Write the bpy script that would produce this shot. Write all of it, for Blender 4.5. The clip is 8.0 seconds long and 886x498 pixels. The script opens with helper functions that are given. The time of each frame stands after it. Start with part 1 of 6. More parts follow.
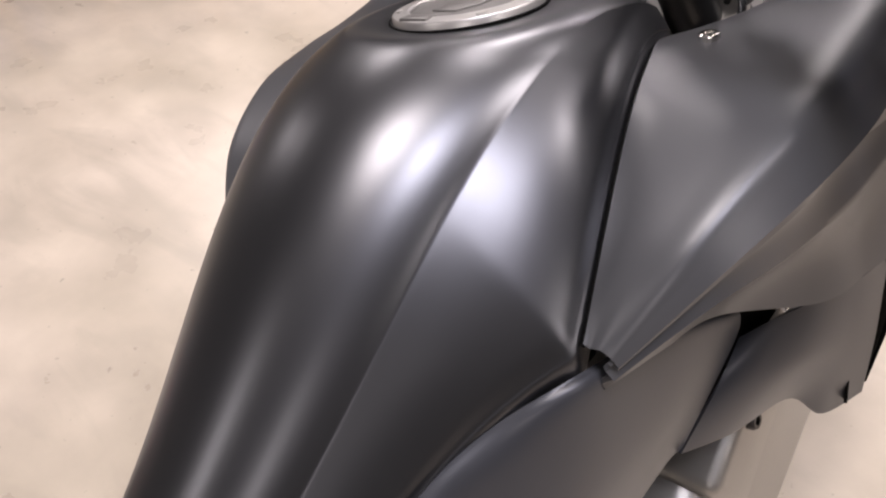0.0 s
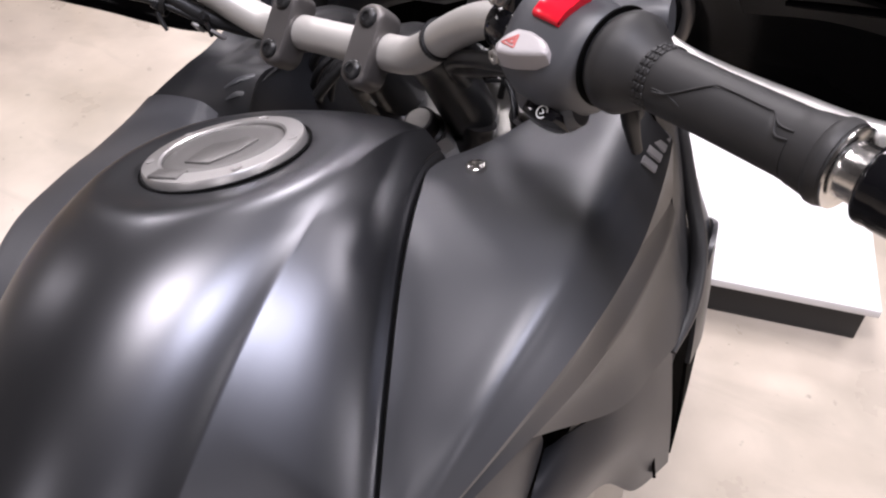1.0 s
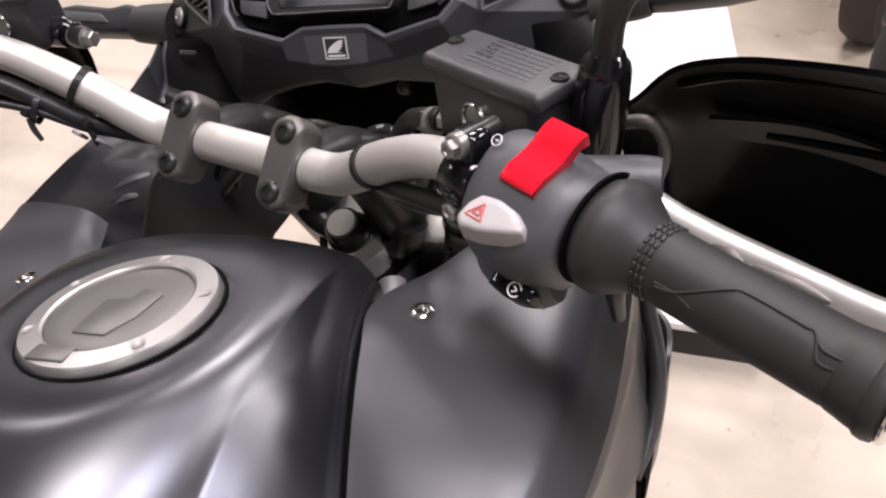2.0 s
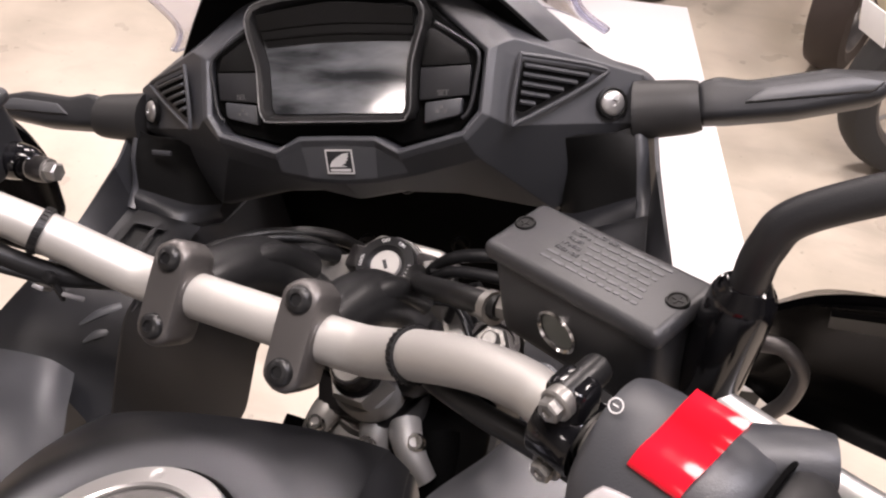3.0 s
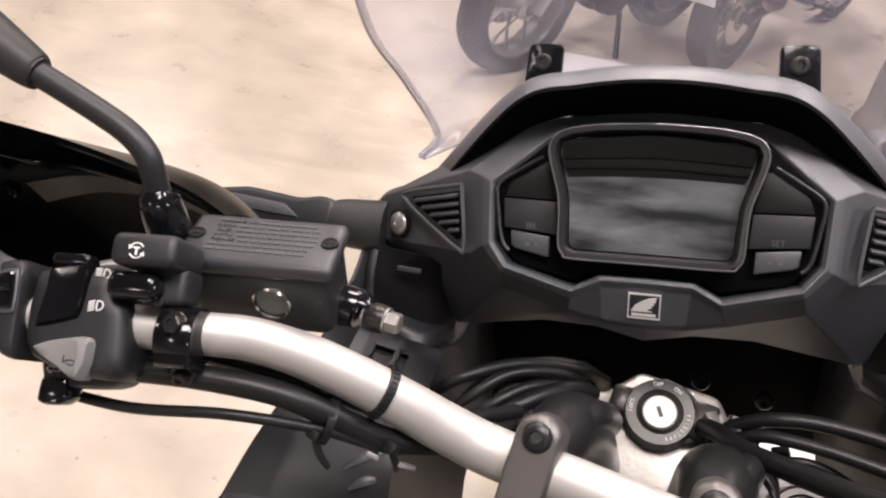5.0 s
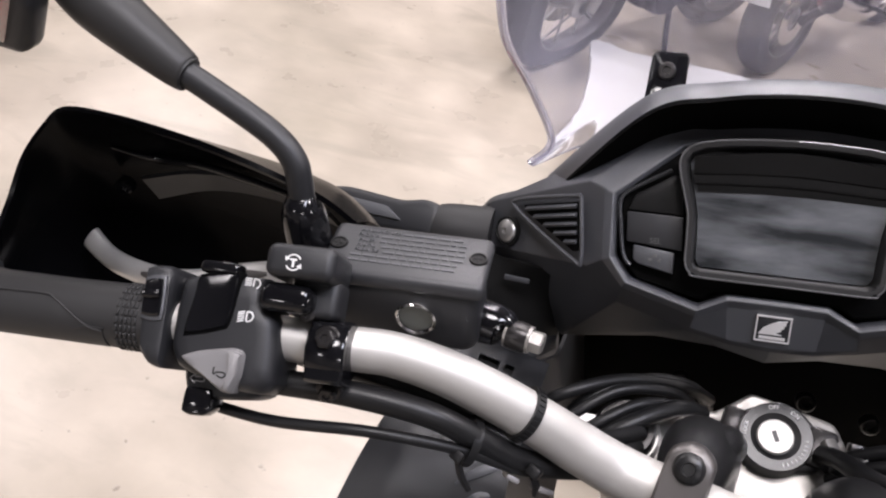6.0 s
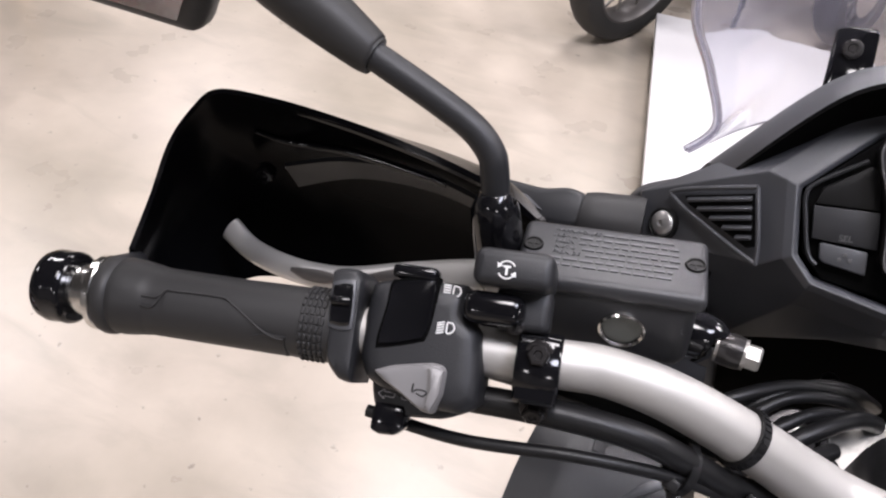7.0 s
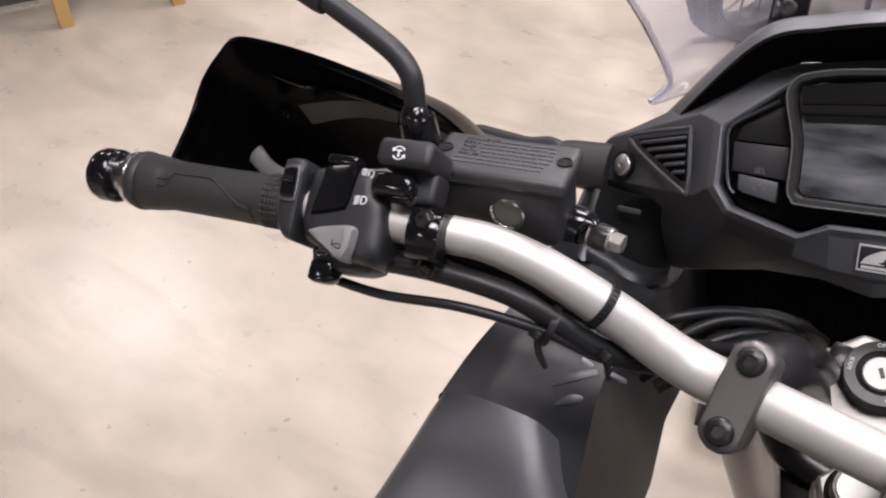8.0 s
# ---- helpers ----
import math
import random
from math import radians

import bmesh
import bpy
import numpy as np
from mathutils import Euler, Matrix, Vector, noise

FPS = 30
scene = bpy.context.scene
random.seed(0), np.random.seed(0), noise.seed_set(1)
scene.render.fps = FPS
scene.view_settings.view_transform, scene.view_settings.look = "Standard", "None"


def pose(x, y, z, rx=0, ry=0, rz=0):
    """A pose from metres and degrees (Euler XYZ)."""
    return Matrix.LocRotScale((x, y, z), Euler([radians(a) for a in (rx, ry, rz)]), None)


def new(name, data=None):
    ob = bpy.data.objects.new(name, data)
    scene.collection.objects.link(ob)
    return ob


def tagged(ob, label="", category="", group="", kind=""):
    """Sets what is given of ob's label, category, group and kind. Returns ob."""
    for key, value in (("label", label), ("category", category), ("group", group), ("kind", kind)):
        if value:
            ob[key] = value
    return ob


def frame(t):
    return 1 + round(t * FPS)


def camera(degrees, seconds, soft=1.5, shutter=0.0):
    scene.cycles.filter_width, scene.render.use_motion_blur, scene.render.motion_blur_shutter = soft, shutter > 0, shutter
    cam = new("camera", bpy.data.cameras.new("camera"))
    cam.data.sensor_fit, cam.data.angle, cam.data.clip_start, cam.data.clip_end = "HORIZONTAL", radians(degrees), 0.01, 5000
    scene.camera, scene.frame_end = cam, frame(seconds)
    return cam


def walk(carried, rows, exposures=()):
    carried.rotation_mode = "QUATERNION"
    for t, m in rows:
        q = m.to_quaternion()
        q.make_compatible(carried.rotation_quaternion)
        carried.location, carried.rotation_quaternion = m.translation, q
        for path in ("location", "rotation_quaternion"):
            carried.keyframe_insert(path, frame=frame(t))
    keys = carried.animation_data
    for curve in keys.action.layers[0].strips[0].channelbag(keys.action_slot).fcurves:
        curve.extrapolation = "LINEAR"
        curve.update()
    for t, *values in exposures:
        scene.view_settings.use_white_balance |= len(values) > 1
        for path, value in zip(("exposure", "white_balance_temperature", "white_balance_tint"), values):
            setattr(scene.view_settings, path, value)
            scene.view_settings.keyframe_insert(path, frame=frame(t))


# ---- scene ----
cam = camera(57.6, 8.0, soft=2.2)
METRES, EYE, TILT, LEAN, TURN = 0.95, 1.4059, -44.551, 3.672, 37.041
START_X, START_Y = 0.0537, -0.748
ROWS = [
    (0.0, 0.0, 0.0, 0.0, -0.0, 0.0, -0.0),
    (0.5, 0.0365, 0.014, 0.0523, -6.58, 0.25, 3.93),
    (1.0, 0.0489, 0.0253, 0.0942, -11.4, 0.48, 6.59),
    (1.5, 0.0434, 0.0462, 0.1346, -15.53, 0.51, 8.36),
    (2.0, 0.0513, 0.1021, 0.1904, -18.5, 0.16, 9.36),
    (3.5, 0.0196, 0.2393, 0.3497, -22.79, 0.29, 10.05),
    (4.0, -0.0262, 0.2764, 0.3828, -23.28, 1.05, 9.44),
    (4.5, -0.0766, 0.3061, 0.4089, -23.25, 1.89, 8.22),
    (5.0, -0.1323, 0.333, 0.4153, -22.82, 2.68, 6.65),
    (6.5, -0.2248, 0.3993, 0.4484, -20.25, 1.31, 4.04),
    (7.0, -0.2505, 0.4411, 0.4592, -18.64, 0.41, 3.82),
    (7.5, -0.2334, 0.4254, 0.4483, -15.23, 0.37, 3.06),
    (8.0, -0.1617, 0.3033, 0.3802, -8.84, 1.9, 1.23),
]
EXPOSURES = [(0.0, 0.12, 6550, 11), (0.5, 0.13, 6200, 12), (1.5, 0.15, 6150, 12), (2.0, 0.16, 6450, 12), (3.5, 0.19, 6950, 13), (4.0, 0.2, 7250, 13), (4.5, 0.14, 7150, 13), (5.0, 0.12, 6800, 11), (6.5, 0.0, 6100, 9), (7.5, -0.05, 6210, 9), (8.0, -0.05, 6300, 10)]
walk(cam, [(t, pose(START_X, START_Y, EYE, TILT, LEAN, TURN) @ pose(METRES * x, METRES * y, METRES * z, 90 + pitch, roll, yaw)) for t, x, y, z, yaw, pitch, roll in ROWS], EXPOSURES)

# ---- light ----
world = bpy.data.worlds.new("hall_air")
world.use_nodes = True
world.node_tree.nodes["Background"].inputs[0].default_value = (0.75, 0.78, 0.85, 1)
world.node_tree.nodes["Background"].inputs[1].default_value = 0.008
scene.world = world

CEILING = 5.6
LAMPS = [(-0.7, -0.9), (-10.5, -0.4), (-3.7, -7.4), (3.3, -7.4), (-1.3, 3.0), (2.5, 2.0), (-6.1, 3.3), (-0.9, 6.8), (3.3, 6.8), (-5.6, 6.8), (7.5, -0.9)]
COOL = (1.25, -0.85)
LAMPS.append(COOL)
for lx, ly in LAMPS:
    data = bpy.data.lights.new("lamp_light", "AREA")
    data.shape, data.size, data.energy, data.color = "DISK", 1.4, 165 if 1.5 < ly < 4 else 137, (0.90, 0.87, 0.98) if (lx, ly) == COOL else (1.0, 0.905, 0.89)
    new("lamp_light", data).matrix_world = pose(lx, ly, CEILING - 0.46)


# ---- materials ----
def material(name, colour, rough=0.5, metal=0.0, grain=0.0, grain_size=300.0, vary=0.12, vary_size=9.0, coat=0.0, spec=0.5, rough_vary=0.08):
    """A surface with tone and gloss that vary softly, and a fine relief."""
    m = bpy.data.materials.new(name)
    m.use_nodes = True
    n, l = m.node_tree.nodes, m.node_tree.links
    b = n["Principled BSDF"]
    b.inputs["Metallic"].default_value = metal
    b.inputs["Coat Weight"].default_value = coat
    b.inputs["Coat Roughness"].default_value = 0.15
    b.inputs["Specular IOR Level"].default_value = spec
    place = n.new("ShaderNodeTexCoord")
    broad = n.new("ShaderNodeTexNoise")
    broad.inputs["Scale"].default_value, broad.inputs["Detail"].default_value = vary_size, 5
    l.new(place.outputs["Object"], broad.inputs["Vector"])
    ramp = n.new("ShaderNodeMapRange")
    ramp.inputs[3].default_value, ramp.inputs[4].default_value = 1 - vary, 1 + vary
    l.new(broad.outputs[0], ramp.inputs[0])
    mix = n.new("ShaderNodeMix")
    mix.data_type, mix.blend_type = "RGBA", "MULTIPLY"
    mix.inputs[0].default_value = 1
    mix.inputs[6].default_value = (*colour, 1)
    l.new(ramp.outputs[0], mix.inputs[7])
    l.new(mix.outputs[2], b.inputs["Base Color"])
    gloss = n.new("ShaderNodeMapRange")
    gloss.inputs[3].default_value, gloss.inputs[4].default_value = max(0.02, rough - rough_vary), min(1, rough + rough_vary)
    l.new(broad.outputs[0], gloss.inputs[0])
    l.new(gloss.outputs[0], b.inputs["Roughness"])
    if grain:
        fine = n.new("ShaderNodeTexNoise")
        fine.inputs["Scale"].default_value, fine.inputs["Detail"].default_value = grain_size, 3
        l.new(place.outputs["Object"], fine.inputs["Vector"])
        bump = n.new("ShaderNodeBump")
        bump.inputs["Strength"].default_value, bump.inputs["Distance"].default_value = grain, 0.002
        l.new(fine.outputs[0], bump.inputs["Height"])
        l.new(bump.outputs[0], b.inputs["Normal"])
    return m


TANK = material("satin_graphite_paint", (0.105, 0.107, 0.116), 0.33, 0.95, 0.008, 1400, 0.04, 6, rough_vary=0.02)
SHROUD = material("satin_grey_paint", (0.081, 0.083, 0.090), 0.37, 0.40, 0.03, 1800, 0.05, 6, rough_vary=0.03)
SHROUD_DARK = material("satin_dark_grey_paint", (0.044, 0.0465, 0.055), 0.38, 0.3, 0.03, 1400, 0.06, 6)
PLASTIC = material("grained_black_plastic", (0.0135, 0.0140, 0.0160), 0.45, 0.0, 0.12, 1500, 0.12, 14, spec=0.5)
PLASTIC_GREY = material("grained_charcoal_plastic", (0.0405, 0.0423, 0.0480), 0.47, 0.0, 0.1, 1500, 0.1, 14, spec=0.85)
FRAME_GREY = material("satin_grey_bezel", (0.019, 0.0187, 0.0187), 0.33, 0.1, 0.03, 1500, 0.1, 14)
EDGE_GREY = material("bright_grey_trim", (0.17, 0.17, 0.172), 0.30, 0.6, 0.02, 1500, 0.1, 14)
DIM_MARK = material("dim_grey_print", (0.09, 0.089, 0.088), 0.45, 0.0, 0.0, 300, 0.04, 40)
# near-black copy of the cowl plastic, with the cheek's shade in its colour
CHEEK = material("shade_darkened_plastic", (0.006, 0.006, 0.006), 0.46, 0.0, 0.12, 1500, 0.12, 14, spec=0.22)
# near-black plastic; also stands in for shade in gaps and hollows
INNER = material("black_plastic_and_gap_shade", (0.002, 0.002, 0.002), 0.8, 0.0, 0.08, 900, 0.2, 10, spec=0.06)
GLOSS_BLACK = material("gloss_black_plastic", (0.005, 0.005, 0.006), 0.12, 0.0, 0.0, 300, 0.1, 10)
RUBBER = material("black_rubber", (0.022, 0.0215, 0.0215), 0.52, 0.0, 0.05, 2600, 0.2, 30, spec=0.45)
CABLE = material("black_cable_sheath", (0.008, 0.008, 0.0085), 0.42, 0.0, 0.05, 600, 0.2, 30, spec=0.35)
ALU = material("bead_blasted_aluminium", (0.47, 0.455, 0.43), 0.50, 0.55, 0.05, 1800, 0.05, 12)
ALU_DARK = material("anodised_grey_aluminium", (0.135, 0.127, 0.123), 0.42, 0.7, 0.06, 1400, 0.08, 20)
CHROME = material("bright_zinc_plate", (0.75, 0.74, 0.72), 0.18, 1.0, 0.05, 500, 0.1, 40)
LEVER = material("satin_lever_alloy", (0.66, 0.65, 0.63), 0.38, 0.7, 0.05, 900, 0.1, 40)
STEEL = material("cast_silver_alloy", (0.30, 0.29, 0.275), 0.4, 0.8, 0.15, 250, 0.15, 20)
BOLT_BLACK = material("black_oxide_steel", (0.03, 0.028, 0.028), 0.3, 0.6, 0.1, 600, 0.2, 40)
CAP_SILVER = material("satin_cap_silver", (0.48, 0.47, 0.46), 0.35, 0.8, 0.05, 900, 0.06, 20)
CAP_DARK = material("satin_cap_grey", (0.17, 0.165, 0.16), 0.4, 0.6, 0.08, 900, 0.08, 20)
RED = material("red_switch_plastic", (0.75, 0.012, 0.03), 0.14, 0.0, 0.0, 300, 0.04, 20)
RED_PAINT = material("red_gloss_paint", (0.5, 0.02, 0.03), 0.2, 0.0, 0.0, 300, 0.1, 6)
GUARD = material("black_moulded_plastic", (0.0025, 0.0025, 0.003), 0.22, 0.0, 0.02, 400, 0.2, 10, spec=0.05)
GREY_DARK = material("mid_grey_key_plastic", (0.2, 0.195, 0.195), 0.38, 0.1, 0.03, 900, 0.05, 20)
GREY_KEY = material("grey_key_plastic", (0.36, 0.34, 0.34), 0.38, 0.1, 0.03, 900, 0.05, 20)
WHITE_MARK = material("white_print", (0.75, 0.75, 0.74), 0.5, 0.0, 0.0, 300, 0.04, 40)
PALE_MARK = material("pale_grey_print", (0.42, 0.41, 0.42), 0.4, 0.2, 0.0, 300, 0.04, 40)
RED_MARK = material("red_print", (0.42, 0.09, 0.08), 0.5, 0.0, 0.0, 300, 0.04, 40)
DARK_MARK = material("dark_print", (0.03, 0.03, 0.03), 0.5, 0.0, 0.0, 300, 0.04, 40)
WHITE = material("white_laminate", (0.72, 0.71, 0.72), 0.35, 0.0, 0.02, 200, 0.03, 3)
PINK_MARK = material("faint_red_print", (0.78, 0.66, 0.64), 0.35, 0.0, 0.0, 300, 0.06, 30)
CAST_BLACK = material("satin_black_casting", (0.012, 0.012, 0.0125), 0.33, 0.1, 0.06, 500, 0.15, 20, spec=0.5)
EMBLEM = material("bright_emblem_metal", (0.72, 0.71, 0.70), 0.34, 0.35, 0.02, 900, 0.05, 40)
LID_BLACK = material("fine_grained_lid_plastic", (0.027, 0.0275, 0.030), 0.43, 0.0, 0.1, 1500, 0.1, 14, spec=0.6)
BLACK_BASE = material("black_board", (0.015, 0.015, 0.016), 0.6, 0.0, 0.05, 200, 0.2, 4)
TYRE = material("tyre_rubber", (0.02, 0.0195, 0.019), 0.7, 0.0, 0.3, 120, 0.25, 12)
TYRE_BROWN = material("dusty_tyre_rubber", (0.038, 0.027, 0.022), 0.7, 0.0, 0.3, 120, 0.25, 12)
WOOD = material("yellow_pine", (0.55, 0.34, 0.13), 0.55, 0.0, 0.2, 60, 0.2, 8)
BLUE = material("blue_plastic_film", (0.12, 0.14, 0.5), 0.35, 0.0, 0.3, 20, 0.25, 8)
CREAM = material("cream_lacquer", (0.72, 0.64, 0.45), 0.3, 0.0, 0.0, 100, 0.1, 8)
COPPER = material("copper_plate", (0.55, 0.22, 0.11), 0.3, 0.8, 0.05, 300, 0.2, 12)
WALL = material("painted_hall_wall", (0.3, 0.295, 0.285), 0.7, 0.0, 0.1, 30, 0.1, 0.7)
CEIL = material("grey_hall_ceiling", (0.06, 0.06, 0.064), 0.8, 0.0, 0.1, 20, 0.15, 0.5)
LAMP_WHITE = material("lamp_housing", (0.5, 0.5, 0.5), 0.5, 0.3, 0.0, 100, 0.05, 5)


def glass(name, tint, rough=0.0, ior=1.45):
    m = bpy.data.materials.new(name)
    m.use_nodes = True
    b = m.node_tree.nodes["Principled BSDF"]
    b.inputs["Base Color"].default_value = (*tint, 1)
    b.inputs["Roughness"].default_value = rough
    b.inputs["IOR"].default_value = ior
    b.inputs["Transmission Weight"].default_value = 1
    return m


def hazy_dusty_acrylic():
    """Clear sheet with a thin film of dust that also paints reflected ceiling light."""
    m = glass("clear_acrylic", (0.95, 0.95, 0.98), 0.0, 1.3)
    n, l = m.node_tree.nodes, m.node_tree.links
    dust_haze, mix, place, patch, mapped = (n.new("ShaderNodeBsdfDiffuse"), n.new("ShaderNodeMixShader"), n.new("ShaderNodeTexCoord"), n.new("ShaderNodeTexNoise"), n.new("ShaderNodeMapRange"))
    dust_haze.inputs[0].default_value = (0.84, 0.82, 0.96, 1)
    patch.inputs["Scale"].default_value, patch.inputs["Detail"].default_value = 12, 6
    l.new(place.outputs["Object"], patch.inputs["Vector"])
    mapped.inputs[3].default_value, mapped.inputs[4].default_value = 0.05, 0.17
    l.new(patch.outputs[0], mapped.inputs[0])
    l.new(mapped.outputs[0], mix.inputs[0])
    l.new(n["Principled BSDF"].outputs[0], mix.inputs[1])
    l.new(dust_haze.outputs[0], mix.inputs[2])
    l.new(mix.outputs[0], n["Material Output"].inputs[0])
    return m


ACRYLIC = hazy_dusty_acrylic()
ACRYLIC_EDGE = glass("acrylic_edge", (0.74, 0.735, 0.80), 0.25, 1.3)
SIGHT = material("cloudy_sight_glass", (0.16, 0.165, 0.15), 0.12, 0.0, 0.0, 300, 0.1, 60)


def screen_material():
    m = bpy.data.materials.new("scratched_display")
    m.use_nodes = True
    n, l = m.node_tree.nodes, m.node_tree.links
    b = n["Principled BSDF"]
    b.inputs["Base Color"].default_value = (0.012, 0.013, 0.014, 1)
    b.inputs["Coat Weight"].default_value = 0.35
    b.inputs["Coat Roughness"].default_value = 0.05
    place, smear, mapped = n.new("ShaderNodeTexCoord"), n.new("ShaderNodeTexNoise"), n.new("ShaderNodeMapRange")
    smear.inputs["Scale"].default_value, smear.inputs["Detail"].default_value, smear.inputs["Distortion"].default_value = 1, 7, 0.3
    stretch = n.new("ShaderNodeMapping")
    stretch.inputs["Scale"].default_value = (14, 60, 60)
    l.new(place.outputs["Object"], stretch.inputs["Vector"])
    l.new(stretch.outputs[0], smear.inputs["Vector"])
    mapped.inputs[1].default_value, mapped.inputs[2].default_value = 0.4, 0.75
    mapped.inputs[3].default_value, mapped.inputs[4].default_value = 0.06, 0.24
    l.new(smear.outputs[0], mapped.inputs[0])
    l.new(mapped.outputs[0], b.inputs["Roughness"])
    # pale base colour paints in wide lamp reflections along with smears and scratches
    sheen_haze = n.new("ShaderNodeValToRGB")
    sheen_haze.color_ramp.elements[0].position, sheen_haze.color_ramp.elements[0].color = 0.32, (0.022, 0.0235, 0.025, 1)
    sheen_haze.color_ramp.elements[1].position, sheen_haze.color_ramp.elements[1].color = 0.72, (0.15, 0.157, 0.165, 1)
    l.new(smear.outputs[0], sheen_haze.inputs[0])
    l.new(sheen_haze.outputs[0], b.inputs["Base Color"])
    return m


DISPLAY = screen_material()


def concrete_material():
    m = bpy.data.materials.new("polished_concrete")
    m.use_nodes = True
    n, l = m.node_tree.nodes, m.node_tree.links
    b = n["Principled BSDF"]
    place = n.new("ShaderNodeTexCoord")
    cloud, stain, speck = n.new("ShaderNodeTexNoise"), n.new("ShaderNodeTexNoise"), n.new("ShaderNodeTexNoise")
    for node, size, detail in ((cloud, 1.3, 8), (stain, 5.0, 6), (speck, 38.0, 4)):
        node.inputs["Scale"].default_value, node.inputs["Detail"].default_value = size, detail
        l.new(place.outputs["Object"], node.inputs["Vector"])
    base = n.new("ShaderNodeValToRGB")
    base.color_ramp.elements[0].position, base.color_ramp.elements[0].color = 0.36, (0.44, 0.388, 0.315, 1)
    base.color_ramp.elements[1].position, base.color_ramp.elements[1].color = 0.66, (0.56, 0.490, 0.414, 1)
    l.new(cloud.outputs[0], base.inputs[0])
    marks = n.new("ShaderNodeMapRange")
    marks.inputs[1].default_value, marks.inputs[2].default_value = 0.30, 0.72
    marks.inputs[3].default_value, marks.inputs[4].default_value = 0.82, 1.04
    l.new(stain.outputs[0], marks.inputs[0])
    dots = n.new("ShaderNodeMapRange")
    dots.inputs[1].default_value, dots.inputs[2].default_value = 0.24, 0.32
    dots.inputs[3].default_value, dots.inputs[4].default_value = 0.6, 1.0
    l.new(speck.outputs[0], dots.inputs[0])
    both = n.new("ShaderNodeMath")
    both.operation = "MULTIPLY"
    l.new(marks.outputs[0], both.inputs[0])
    l.new(dots.outputs[0], both.inputs[1])
    mix = n.new("ShaderNodeMix")
    mix.data_type, mix.blend_type = "RGBA", "MULTIPLY"
    mix.inputs[0].default_value = 1
    l.new(base.outputs[0], mix.inputs[6])
    l.new(both.outputs[0], mix.inputs[7])
    # broad grey scuffs, drawn out one way
    drawn, scuff, worn, grey = n.new("ShaderNodeMapping"), n.new("ShaderNodeTexNoise"), n.new("ShaderNodeMapRange"), n.new("ShaderNodeMix")
    drawn.inputs["Scale"].default_value, drawn.inputs["Rotation"].default_value = (1.6, 4.2, 1), (0, 0, 0.7)
    l.new(place.outputs["Object"], drawn.inputs["Vector"])
    l.new(drawn.outputs[0], scuff.inputs["Vector"])
    scuff.inputs["Scale"].default_value, scuff.inputs["Detail"].default_value, scuff.inputs["Distortion"].default_value = 1.5, 9, 0.8
    worn.inputs[1].default_value, worn.inputs[2].default_value = 0.50, 0.68
    worn.inputs[3].default_value, worn.inputs[4].default_value = 0.0, 0.55
    l.new(scuff.outputs[0], worn.inputs[0])
    grey.data_type = "RGBA"
    grey.inputs[7].default_value = (0.34, 0.302, 0.25, 1)
    l.new(worn.outputs[0], grey.inputs[0])
    l.new(mix.outputs[2], grey.inputs[6])
    l.new(grey.outputs[2], b.inputs["Base Color"])
    gloss = n.new("ShaderNodeMapRange")
    gloss.inputs[3].default_value, gloss.inputs[4].default_value = 0.17, 0.46
    l.new(stain.outputs[0], gloss.inputs[0])
    l.new(gloss.outputs[0], b.inputs["Roughness"])
    bump = n.new("ShaderNodeBump")
    bump.inputs["Strength"].default_value, bump.inputs["Distance"].default_value = 0.05, 0.004
    l.new(speck.outputs[0], bump.inputs["Height"])
    l.new(bump.outputs[0], b.inputs["Normal"])
    return m


CONCRETE = concrete_material()


# ---- building helpers ----
def part(name, bm, mat, parent=None, label="", smooth=40):
    me = bpy.data.meshes.new(name)
    bmesh.ops.recalc_face_normals(bm, faces=bm.faces)
    bm.to_mesh(me)
    bm.free()
    me.materials.append(mat)
    if smooth:
        me.shade_smooth()
        me.set_sharp_from_angle(angle=radians(smooth))
    ob = new(name, me)
    if parent is not None:
        ob.parent = parent
    if label:
        ob["label"] = label
    return ob


def box(size, m=None, bevel=0.0, seg=2):
    bm = bmesh.new()
    bmesh.ops.create_cube(bm, size=1, matrix=Matrix.Diagonal((*size, 1)))
    if bevel:
        bmesh.ops.bevel(bm, geom=bm.edges[:], offset=bevel, segments=seg, profile=0.5, affect="EDGES")
    if m is not None:
        bm.transform(m)
    return bm


def prism(outline, depth, m=None, bevel=0.0, seg=2):
    """A plate: a 2D outline in x, y, thick along z about 0."""
    bm = bmesh.new()
    low = [bm.verts.new((x, y, -depth / 2)) for x, y in outline]
    top = [bm.verts.new((x, y, depth / 2)) for x, y in outline]
    bm.faces.new(low[::-1])
    bm.faces.new(top)
    for i in range(len(outline)):
        j = (i + 1) % len(outline)
        bm.faces.new((low[i], low[j], top[j], top[i]))
    bmesh.ops.recalc_face_normals(bm, faces=bm.faces)
    if bevel:
        bmesh.ops.bevel(bm, geom=bm.edges[:], offset=bevel, segments=seg, profile=0.5, affect="EDGES")
    if m is not None:
        bm.transform(m)
    return bm


